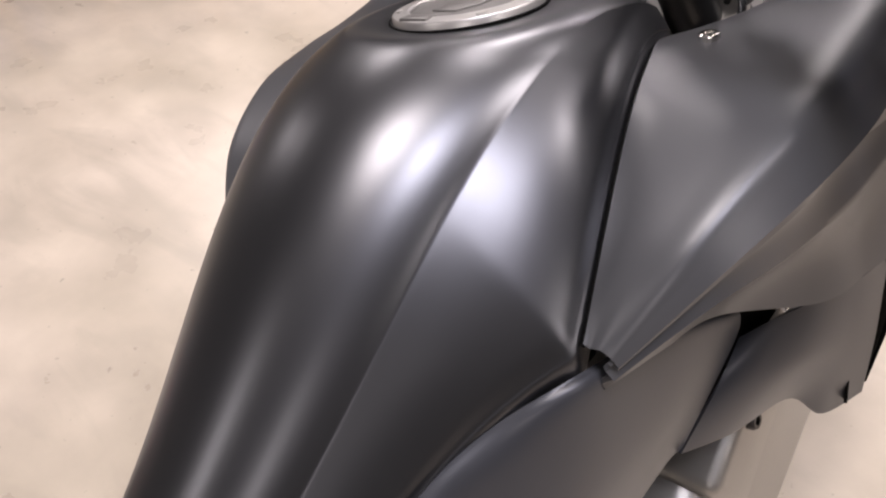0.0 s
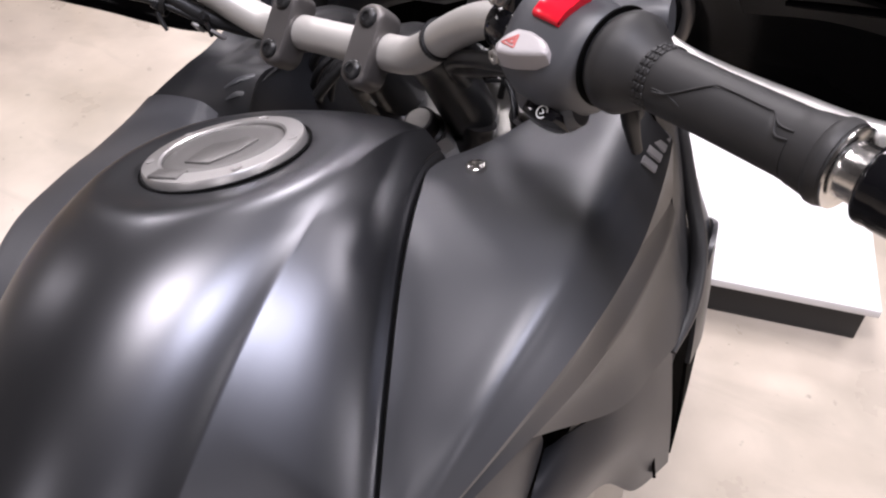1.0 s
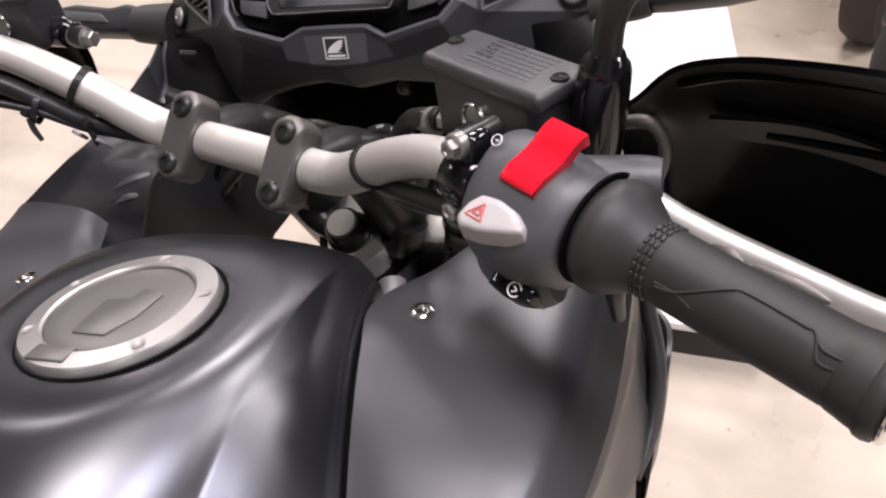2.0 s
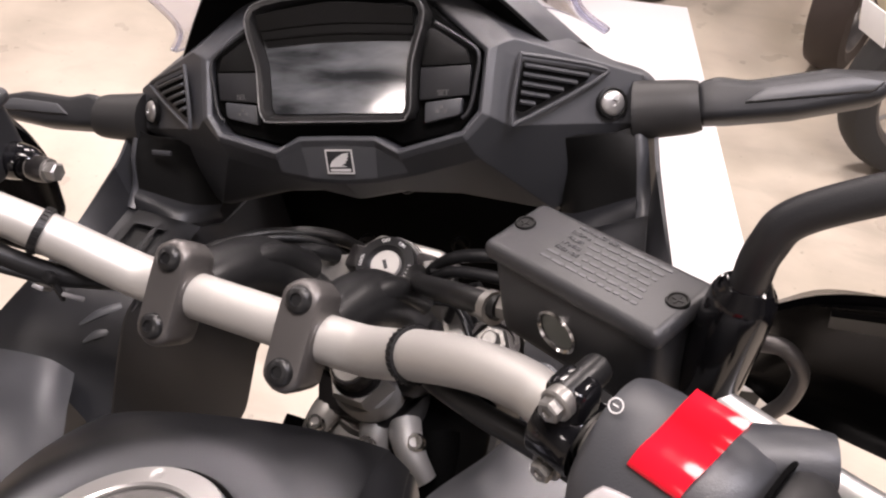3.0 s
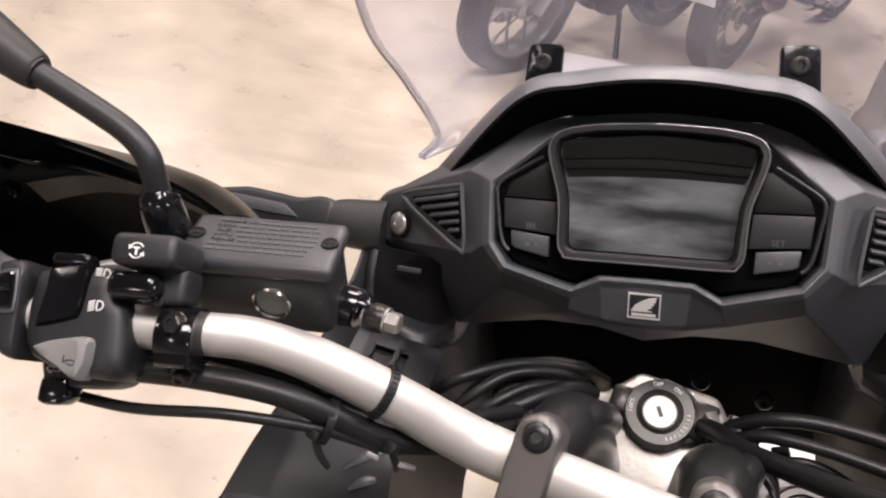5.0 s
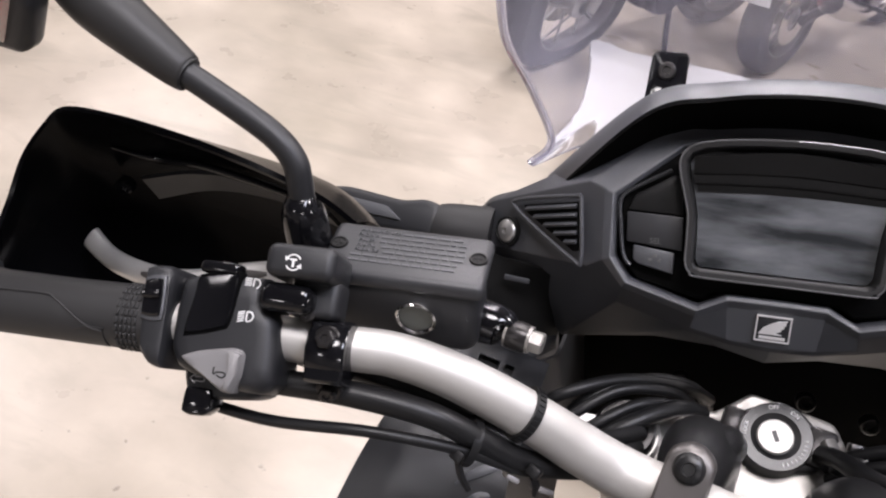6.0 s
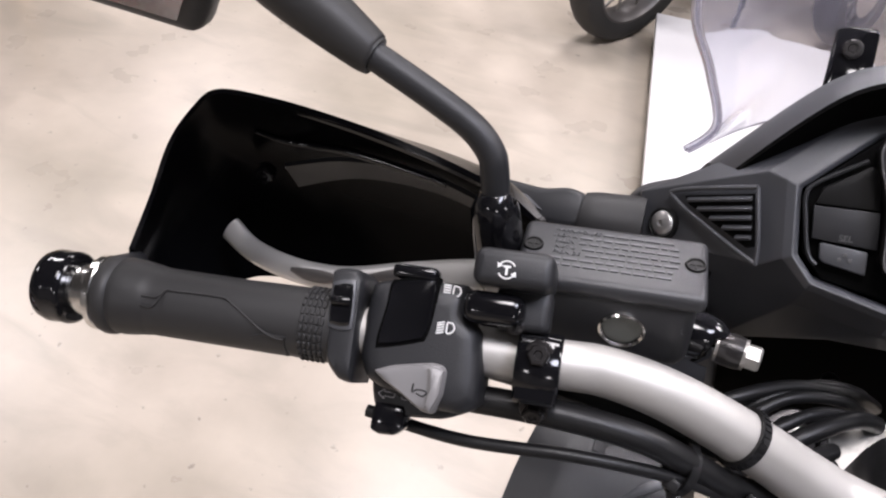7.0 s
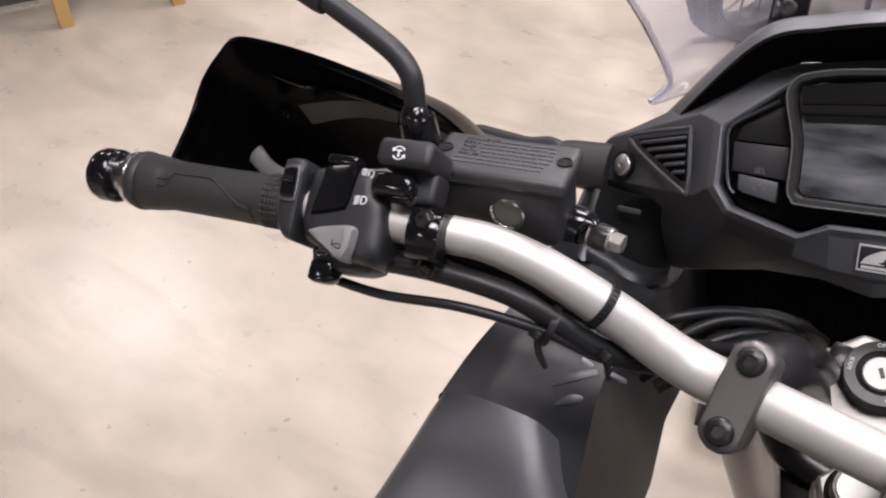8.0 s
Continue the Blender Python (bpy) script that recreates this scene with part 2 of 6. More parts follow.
def lathe(profile, m=None, seg=32):
    """Turns (radius, height) pairs round z; ends on the axis close themselves."""
    bm = bmesh.new()
    rings = []
    for r, h in profile:
        if r < 1e-6:
            rings.append([bm.verts.new((0, 0, h))])
        else:
            rings.append([bm.verts.new((r * math.cos(2 * math.pi * i / seg), r * math.sin(2 * math.pi * i / seg), h)) for i in range(seg)])
    for a, b in zip(rings[:-1], rings[1:]):
        for i in range(seg):
            j = (i + 1) % seg
            if len(a) == 1 and len(b) > 1:
                bm.faces.new((a[0], b[j], b[i]))
            elif len(b) == 1 and len(a) > 1:
                bm.faces.new((a[i], a[j], b[0]))
            elif len(a) > 1:
                bm.faces.new((a[i], a[j], b[j], b[i]))
    if m is not None:
        bm.transform(m)
    return bm


def spline(points, n):
    """n points on a smooth curve through the given ones."""
    p = [Vector(q) for q in points]
    if len(p) == 2:
        return [p[0].lerp(p[1], i / (n - 1)) for i in range(n)]
    out = []
    for i in range(n):
        u = i / (n - 1) * (len(p) - 1)
        k = min(int(u), len(p) - 2)
        f = u - k
        a, b, c, d = p[max(k - 1, 0)], p[k], p[k + 1], p[min(k + 2, len(p) - 1)]
        out.append(0.5 * ((2 * b) + (c - a) * f + (2 * a - 5 * b + 4 * c - d) * f * f + (3 * b - a - 3 * c + d) * f ** 3))
    return out


def tube(points, radii, n=40, seg=14, m=None, caps=True, flat=None):
    """A round bar along a smooth curve; radii: one, or one for each point; flat: a way to press it, with the share left."""
    path = spline(points, n)
    if not isinstance(radii, (list, tuple)):
        radii = [radii] * len(points)
    rad = [q[0] for q in spline([(r, 0, 0) for r in radii], n)]
    bm = bmesh.new()
    side = None
    rings = []
    for i, c in enumerate(path):
        d = (path[min(i + 1, n - 1)] - path[max(i - 1, 0)]).normalized()
        if side is None:
            side = d.orthogonal().normalized()
        side = (side - d * side.dot(d)).normalized()
        up = d.cross(side)
        ring = [rad[i] * (math.cos(2 * math.pi * k / seg) * side + math.sin(2 * math.pi * k / seg) * up) for k in range(seg)]
        if flat:
            ring = [v - flat[0] * v.dot(flat[0]) * (1 - flat[1]) for v in ring]
        rings.append([bm.verts.new(c + v) for v in ring])
    for a, b in zip(rings[:-1], rings[1:]):
        for k in range(seg):
            bm.faces.new((a[k], a[(k + 1) % seg], b[(k + 1) % seg], b[k]))
    if caps:
        bm.faces.new(rings[0][::-1])
        bm.faces.new(rings[-1])
    if m is not None:
        bm.transform(m)
    return bm


def surface(rows, nu=24, nv=24, thick=0.003, m=None, mirror=False, smooth_u=True, smooth_v=True):
    """A shell lofted smoothly through rows of points, with thickness away from its front."""
    def run(points, n, soft):
        if soft:
            return spline(points, n)
        out, p = [], [Vector(q) for q in points]
        for i in range(n):
            u = i / (n - 1) * (len(p) - 1)
            k = min(int(u), len(p) - 2)
            out.append(p[k].lerp(p[k + 1], u - k))
        return out
    lines = [run(r, nu, smooth_u) for r in rows]
    cols = [run([ln[i] for ln in lines], nv, smooth_v) for i in range(nu)]
    bm = bmesh.new()
    g = [[bm.verts.new(p) for p in c] for c in cols]
    for i in range(nu - 1):
        for j in range(nv - 1):
            bm.faces.new((g[i][j], g[i + 1][j], g[i + 1][j + 1], g[i][j + 1]))
    bmesh.ops.remove_doubles(bm, verts=bm.verts, dist=1e-5)
    if thick:
        bmesh.ops.recalc_face_normals(bm, faces=bm.faces)
        bmesh.ops.solidify(bm, geom=bm.faces[:], thickness=thick)
    if mirror:
        bm.transform(Matrix.Diagonal((-1, 1, 1, 1)))
        bmesh.ops.reverse_faces(bm, faces=bm.faces)
    if m is not None:
        bm.transform(m)
    return bm


def creased(points, corners, counts):
    """Points on a curve that bends smoothly but for sharp corners at the given places."""
    marks = [0, *corners, len(points) - 1]
    out = []
    for a, b, n in zip(marks[:-1], marks[1:], counts):
        seg = spline(points[a:b + 1], n)
        out += seg if not out else seg[1:]
    return out


def creased_surface(rows, corners, counts, nv, thick=0.003, m=None):
    lines = [creased(r, corners, counts) for r in rows]
    return surface(lines, len(lines[0]), nv, thick, m, smooth_u=False)


def joined(*bms):
    out = bmesh.new()
    for b in bms:
        me = bpy.data.meshes.new("tmp")
        b.to_mesh(me)
        b.free()
        out.from_mesh(me)
        bpy.data.meshes.remove(me)
    return out


def lettering(text, size, m, depth=0.0004):
    """Raised letters in the built-in font, centred, in the x, y plane of m."""
    cu = bpy.data.curves.new("letters", "FONT")
    cu.body, cu.size, cu.extrude, cu.align_x, cu.align_y, cu.resolution_u = text, size, depth, "CENTER", "CENTER", 3
    ob = bpy.data.objects.new("letters", cu)
    scene.collection.objects.link(ob)
    me = bpy.data.meshes.new_from_object(ob.evaluated_get(bpy.context.evaluated_depsgraph_get()))
    bpy.data.objects.remove(ob)
    bm = bmesh.new()
    bm.from_mesh(me)
    bm.transform(m)
    bpy.data.meshes.remove(me)
    return bm


def axes(origin, x, y, z):
    m = Matrix((x, y, z)).transposed().to_4x4()
    m.translation = origin
    return m


def facing(origin, normal, up=(0, 0, 1)):
    """A frame whose z is the normal and whose y is as near to up as it can be."""
    z = Vector(normal).normalized()
    x = Vector(up).cross(z).normalized()
    return axes(Vector(origin), x, z.cross(x), z)


def flip(m):
    """The same frame on the other side of the middle plane."""
    s = Matrix.Diagonal((-1, 1, 1, 1))
    return s @ m @ s


def bolt(r, h, m, socket=True):
    prof = [(0, -0.004), (r, -0.004), (r, h * 0.6), (r * 0.8, h)]
    prof += [(r * 0.5, h), (r * 0.45, h * 0.35), (0, h * 0.35)] if socket else [(0, h * 1.1)]
    return lathe(prof, m, 18)


def ctl(bm, m):
    """Puts a mesh into a frame that may be mirrored."""
    bm.transform(m)
    if m.determinant() < 0:
        bmesh.ops.reverse_faces(bm, faces=bm.faces)
    return bm


def mb(x, y, z):
    return Matrix.Translation((x, y, z))


def pillow(outline, levels, m=None):
    """A moulded block: one outline of (y, z), drawn in or out about its middle, at each of the heights (x, share)."""
    cy, cz = sum(p[0] for p in outline) / len(outline), sum(p[1] for p in outline) / len(outline)
    n = 4 * len(outline)
    closed = [Vector((y, z, 0)) for y, z in outline]
    path = []
    for i, b in enumerate(closed):
        a, c, d = closed[i - 1], closed[(i + 1) % len(closed)], closed[(i + 2) % len(closed)]
        for f in (0, 0.25, 0.5, 0.75):
            soft = 0.5 * ((2 * b) + (c - a) * f + (2 * a - 5 * b + 4 * c - d) * f * f + (3 * b - a - 3 * c + d) * f ** 3)
            path.append(soft.lerp(b.lerp(c, f), 0.65))
    bm = bmesh.new()
    rings = [[bm.verts.new((x, cy + (p.x - cy) * k, cz + (p.y - cz) * k)) for p in path] for x, k in levels]
    for a, b in zip(rings[:-1], rings[1:]):
        for i in range(n):
            bm.faces.new((a[i], a[(i + 1) % n], b[(i + 1) % n], b[i]))
    bm.faces.new(rings[0][::-1])
    bm.faces.new(rings[-1])
    if m is not None:
        ctl(bm, m)
    return bm


# ---- hall ----
floor = part("floor", box((26, 26, 0.2), pose(0, 3, -0.1)), CONCRETE, smooth=0)
tagged(floor, "polished sandy grey concrete hall floor with stains", "floor", kind="structure")
for nm, size, place in (("wall_north", (26, 0.2, CEILING), (0, 16.1, CEILING / 2)), ("wall_south", (26, 0.2, CEILING), (0, -10.1, CEILING / 2)),
                        ("wall_east", (0.2, 26.4, CEILING), (13.1, 3, CEILING / 2)), ("wall_west", (0.2, 26.4, CEILING), (-13.1, 3, CEILING / 2))):
    tagged(part(nm, box(size, pose(*place)), WALL, smooth=0), "plain painted wall of the hall", "wall", kind="structure")
tagged(part("ceiling", box((26.4, 26.4, 0.2), pose(0, 3, CEILING + 0.1)), CEIL, smooth=0), "grey ceiling of the hall", "ceiling", kind="structure")
for lx, ly in LAMPS:
    lamp = part("ceiling_lamp", lathe([(0.06, 0), (0.1, -0.16), (0.80, -0.36), (0.80, -0.42), (0.77, -0.42), (0.77, -0.38), (0.08, -0.2), (0, -0.2)], pose(lx, ly, CEILING)), LAMP_WHITE)
    tagged(lamp, "round hanging hall lamp with a metal housing", "lamp", "hall lamps")

# ---- podium ----
TURN_PODIUM = 7.6
podium = new("podium")
podium.matrix_world = pose(-0.09, 1.69, 0, 0, 0, TURN_PODIUM)
tagged(podium, "low white display podium on a recessed black base", "podium")
part("top_board", box((0.80, 1.88, 0.022), pose(0, 0, 0.109), 0.003), WHITE, podium, "white laminate top board")
part("base", box((0.76, 1.84, 0.098), pose(0, 0, 0.049), 0.002), BLACK_BASE, podium, "black recessed base")
part("round_mark", lathe([(0, 0.0), (0.05, 0.0), (0.05, 0.0006), (0, 0.0006)], pose(0.20, -0.70, 0.1202)), PINK_MARK, podium, "faint reddish round mark")

# ---- the motorcycle in front: x to its right, y ahead, z up, leaning on its side stand ----
bike = new("motorcycle")
bike.matrix_world = pose(0, 0, 0, 0, -14, 0)
tagged(bike, "dark grey adventure touring motorcycle leaning on its stand", "motorcycle")
BOTH = (1, -1)


def sided(m, s):
    return m if s > 0 else flip(m)


def mirrored(bm, s):
    if s < 0:
        bm.transform(Matrix.Diagonal((-1, 1, 1, 1)))
        bmesh.ops.reverse_faces(bm, faces=bm.faces)
    return bm


# fuel tank: for each station the crease, the height of the top line over it, and the outer edge
TANK_LINES = [
    (-0.2050, 0.0950, 1.1040, 0.0140, 0.1060, 1.0840),
    (-0.2350, 0.0970, 1.1210, 0.0140, 0.1105, 1.0940),
    (-0.2900, 0.1000, 1.1370, 0.0160, 0.1275, 1.1030),
    (-0.3500, 0.1020, 1.1390, 0.0290, 0.1425, 1.0960),
    (-0.4200, 0.1000, 1.1240, 0.0440, 0.1575, 1.0550),
    (-0.4820, 0.0950, 1.0960, 0.0510, 0.1690, 1.0120),
    (-0.5050, 0.0927, 1.0827, 0.0527, 0.1550, 1.0030),
    (-0.5240, 0.0901, 1.0709, 0.0532, 0.1435, 0.9945),
    (-0.5460, 0.0867, 1.0565, 0.0531, 0.1310, 0.9890),
    (-0.5880, 0.0796, 1.0279, 0.0510, 0.1140, 0.9730),
    (-0.6460, 0.0693, 0.9897, 0.0451, 0.1010, 0.9390),
    (-0.7210, 0.0577, 0.9494, 0.0361, 0.0910, 0.8960),
    (-0.7970, 0.0503, 0.9137, 0.0283, 0.0850, 0.8580),
]
CORNER = 5
line_y = np.array([r[0] for r in TANK_LINES])
even = [np.polyfit(line_y + 0.48, np.array([r[k] for r in TANK_LINES]), 6) for k in (1, 2, 3)]


def tank_edge(y):
    """The outer edge: two smooth runs that meet in a corner beside the shroud's tip."""
    out = []
    for k in (4, 5):
        rows = TANK_LINES[:CORNER + 1] if y >= TANK_LINES[CORNER][0] else TANK_LINES[CORNER:]
        w = np.ones(len(rows))
        w[0 if rows[0] is TANK_LINES[CORNER] else -1] = 30
        out.append(float(np.polyval(np.polyfit([r[0] + 0.48 for r in rows], [r[k] for r in rows], 3, w=w), y + 0.48)))
    return out


tank_rows = []
for y in np.concatenate([np.linspace(line_y[0], line_y[CORNER], 40), np.linspace(line_y[CORNER], line_y[-1], 37)[1:]]):
    cx, cz, rise = (float(np.polyval(f, y + 0.48)) for f in even)
    ex, ez = tank_edge(y)
    dome = [(cx * q, cz + rise - rise * (0.84 * q ** 2.4 + 0.16 * q ** 9)) for q in (0, 0.12, 0.25, 0.38, 0.5, 0.62, 0.73, 0.82, 0.9, 0.96, 1)]
    # the facet: hollow at the crease, then evenly round to a rolled edge
    wide, drop = ex - cx, cz - ez
    facet = [(cx + wide * q, cz - drop * q + 0.55 * min(wide, 0.05) * q * (1 - q) * (0.55 + 0.9 * q)) for q in (0.05, 0.15, 0.3, 0.45, 0.6, 0.75, 0.88)]
    rolled = [(ex - 0.0022, ez + 0.0022), (ex - 0.0002, ez - 0.0010), (ex + 0.0006, ez - 0.0055), (ex + 0.0004, ez - 0.011), (ex, ez - 0.018), (ex - 0.001, ez - 0.026), (ex - 0.002, ez - 0.036)]
    half = dome + facet + rolled
    tank_rows.append([(-x, float(y), z) for x, z in half[:0:-1]] + [(x, float(y), z) for x, z in half])
tank_bm = surface(tank_rows, 193, 110)
# level landing round the filler, running out into the dome
CAP_AT, CAP_TILT = (0.0045, -0.3135, 1.1525), 0.165
for v in tank_bm.verts:
    d = math.hypot(v.co.x - CAP_AT[0], (v.co.y - CAP_AT[1]) * 1.05)
    w = min(1, max(0, (0.108 - d) / 0.042))
    level = CAP_AT[2] - 0.0035 - (v.co.y - CAP_AT[1]) * CAP_TILT
    if v.co.z > 1.05:
        v.co.z += (level - v.co.z) * w * w * (3 - 2 * w)
tank = part("fuel_tank", tank_bm, TANK, bike, "satin graphite fuel tank with a crease along each side", 35)

# filler cap
CAP = facing(CAP_AT, (-0.02, CAP_TILT, 1), (0, 1, 0))
part("filler_surround", lathe([(0.0600, -0.010), (0.0600, -0.0028), (0.0590, -0.0022), (0.0578, -0.0030), (0.0572, -0.010)], CAP, 64), INNER, tank, "black gap round the filler cap")
cap = part("filler_cap", lathe([(0.0565, -0.01), (0.0565, 0.0006), (0.0555, 0.0022), (0.0440, 0.0036), (0.0425, 0.0026), (0.0425, -0.004)], CAP, 64), CAP_SILVER, bike, "silver ring filler cap with a grey keyed centre")
part("cap_centre", lathe([(0, 0.0026), (0.030, 0.0026), (0.040, 0.0018), (0.0422, 0.0006), (0.0422, -0.004)], CAP, 48), CAP_DARK, cap)
part("key_cover", prism([(-0.012, -0.004), (-0.010, -0.028), (0.012, -0.028), (0.020, -0.010), (0.022, 0.012), (0.006, 0.016), (0.004, 0.006), (-0.012, 0.004)], 0.0016, CAP @ pose(0, 0, 0.0031), 0.0006), CAP_DARK, cap)
part("hinge", box((0.026, 0.012, 0.003), CAP @ pose(-0.008, -0.046, 0.0028), 0.001), CAP_DARK, cap)
for a in (20, 95, 160, 215, 320):
    part("cap_screw", lathe([(0, 0.001), (0.0025, 0.0022), (0.0042, 0.0022), (0.0034, 0.001), (0.0034, -0.002)], CAP @ pose(0.0495 * math.cos(radians(a)), 0.0495 * math.sin(radians(a)), 0.0012), 12), CAP_SILVER, cap)

# side shrouds: inner edge, shoulder, crest, flank, lower seam
SHROUD_ROWS = [
    (-0.474, [(0.1715, 1.010), (0.175, 1.015), (0.182, 1.016), (0.190, 1.010), (0.188, 0.996), (0.178, 0.983)]),
    (-0.420, [(0.1610, 1.055), (0.178, 1.062), (0.203, 1.065), (0.226, 1.061), (0.224, 1.018), (0.190, 0.974)]),
    (-0.350, [(0.1465, 1.093), (0.170, 1.095), (0.213, 1.089), (0.245, 1.073), (0.244, 1.010), (0.195, 0.945)]),
    (-0.285, [(0.1290, 1.102), (0.158, 1.103), (0.219, 1.097), (0.254, 1.079), (0.257, 1.004), (0.243, 0.918)]),
    (-0.235, [(0.1140, 1.092), (0.150, 1.101), (0.220, 1.099), (0.257, 1.083), (0.262, 1.002), (0.258, 0.910)]),
    (-0.185, [(0.1500, 1.085), (0.170, 1.097), (0.222, 1.101), (0.257, 1.086), (0.265, 1.002), (0.270, 0.903)]),
    (-0.120, [(0.1720, 1.080), (0.186, 1.096), (0.218, 1.104), (0.251, 1.094), (0.262, 1.010), (0.275, 0.905)]),
    (-0.050, [(0.1720, 1.082), (0.184, 1.098), (0.210, 1.110), (0.240, 1.103), (0.247, 1.020), (0.268, 0.905)]),
    (0.030, [(0.1800, 1.090), (0.190, 1.108), (0.206, 1.128), (0.228, 1.128), (0.231, 1.030), (0.240, 0.900)]),
    (0.100, [(0.1800, 1.110), (0.188, 1.128), (0.200, 1.148), (0.214, 1.154), (0.214, 1.050), (0.215, 0.915)]),
    (0.220, [(0.1200, 1.130), (0.126, 1.138), (0.136, 1.140), (0.146, 1.130), (0.146, 1.050), (0.146, 0.950)]),
]
for s in BOTH:
    rows = []
    for y, prof in SHROUD_ROWS[:6] + [(-0.157, [tuple((a + b) / 2 for a, b in zip(u, v)) for u, v in zip(SHROUD_ROWS[5][1], SHROUD_ROWS[6][1])])] + SHROUD_ROWS[6:]:
        c = [Vector((s * (x - (0.0012 if k == 0 and y < -0.22 else 0)), y, z)) for k, (x, z) in enumerate(prof)]
        rows.append(c)
    # every long line of the shell runs evenly
    ys = np.array([c[0].y for c in rows[:7]])
    for k in range(4):
        for ax in ("x", "z"):
            vals = np.array([c[k].x if ax == "x" else c[k].z for c in rows[:7]])
            fit = np.polyval(np.polyfit(ys + 0.32, vals, 5 if k == 0 else 3), ys + 0.32)
            for c, v in zip(rows[1:6], fit[1:6]):
                if ax == "x":
                    c[k].x = float(v)
                else:
                    c[k].z = float(v)
    # its inner edge keeps an even gap to the tank
    for c in rows[:5]:
        ex, ez = tank_edge(c[0].y)
        c[0].x, c[0].z = s * (ex + 0.0038), ez - 0.001
    # the upper shell ends in a slanting seam that runs down the flank
    seam = [0.25, 0.22, 0.26, 0.42, 0.56, 0.70, 0.80]
    upper, lower = [], []
    for c, f in zip(rows[:7], seam):
        cut = c[3].lerp(c[4], f) + Vector((s * 0.003 * f, 0, 0))
        wide = abs(c[3].x - c[2].x) / 0.036
        fold = c[2].lerp(c[3], 0.74) + Vector((0, 0, 0.0058 * wide))
        rim = c[3] + Vector((s * 0.013 * wide, 0, -0.021 * wide))
        if cut.z > rim.z - 0.006:
            cut = rim + Vector((-s * 0.0015, 0, -0.006)) * min(1, 1.3 * wide)
        upper.append(c[:3] + [fold, fold.lerp(rim, 0.5) + Vector((s * 0.001, 0, 0.0005)) * wide, rim, rim.lerp(cut, 0.5), cut])
        tuck = cut - Vector((s * 0.0070, 0, 0)) + (c[3] - c[4]).normalized() * 0.004
        lower.append([tuck, tuck.lerp(c[4], 0.5) - Vector((s * 0.006 * (1 - f), 0, 0)), c[4] - Vector((s * 0.002, 0, 0)), c[4].lerp(c[5], 0.5) - Vector((s * 0.005, 0, 0)), c[5]])
    shroud = part("side_shroud", creased_surface(upper, (5,), (36, 10), 70), SHROUD, bike, "satin grey side shroud with a sharp crest", 30)
    part("shroud_flank", creased_surface(lower, (2,), (12, 14), 70), SHROUD, bike, "satin grey lower flank of the shroud", 30)
    front = [[c[3], c[3].lerp(c[4], 0.5) + Vector((s * 0.002, 0, 0)), c[4], c[4].lerp(c[5], 0.5) - Vector((s * 0.004, 0, 0)), c[5]] for c in rows[6:]]
    part("fairing_flank", creased_surface(front, (2,), (10, 14), 40), SHROUD, bike, "satin grey outer flank of the front fairing", 30)
    deck = [
        [(0.152, -0.172, 1.022), (0.185, -0.157, 1.054), (0.224, -0.157, 1.080)],
        [(0.152, -0.120, 1.071), (0.182, -0.120, 1.079), (0.222, -0.120, 1.092)],
        [(0.152, -0.092, 1.086), (0.182, -0.092, 1.091), (0.222, -0.092, 1.098)],
        [(0.157, -0.050, 1.078), (0.180, -0.050, 1.082), (0.221, -0.050, 1.092)],
        [(0.163, 0.024, 1.074), (0.180, 0.024, 1.078), (0.222, 0.024, 1.092)],
    ]
    crest = [rows[6][3], rows[7][3], rows[7][3].lerp(rows[8][3], 0.4), rows[8][3], rows[9][3]]
    part("fairing_shoulder", creased_surface([[(s * x, y, z) for x, y, z in r] + [c] for r, c in zip(deck, crest)], (1, 2), (4, 8, 8), 40), PLASTIC, bike, "charcoal upper panel of the front fairing", 30)
    for a, b in (((0.1575, -0.0955, 1.0890), (0.1845, -0.1150, 1.0860)), ((0.1605, -0.1130, 1.0790), (0.1780, -0.1250, 1.0785))):
        a, b = (Vector((s * q[0], q[1], q[2])) for q in (a, b))
        part("shoulder_fin", tube([a, a.lerp(b, 0.5) + Vector((0, 0, 0.002)), b], [0.0030, 0.0036, 0.0012], 14, 8, flat=(Vector((0, -0.6, 0.8)), 0.6)), PLASTIC_GREY, bike)
    part("panel_gap", tube([rows[6][3].lerp(rows[6][2], 0.25), rows[6][3], rows[6][3].lerp(rows[6][4], 0.5) + Vector((s * 0.0006, 0, 0))], 0.0009, 30, 6), INNER, bike)
    part("seam_trim", tube([(s * (tank_edge(y)[0] + 0.0022), y, tank_edge(y)[1] - 0.0045) for y in np.linspace(-0.232, -0.474, 14).tolist()], 0.0018, 60, 8), INNER, bike, "black rubber strip in the seam")
    part("shroud_screw", bolt(0.0075, 0.003, sided(facing((0.156, -0.249, 1.1035), (0.05, 0.1, 1)), s)), CHROME, shroud)

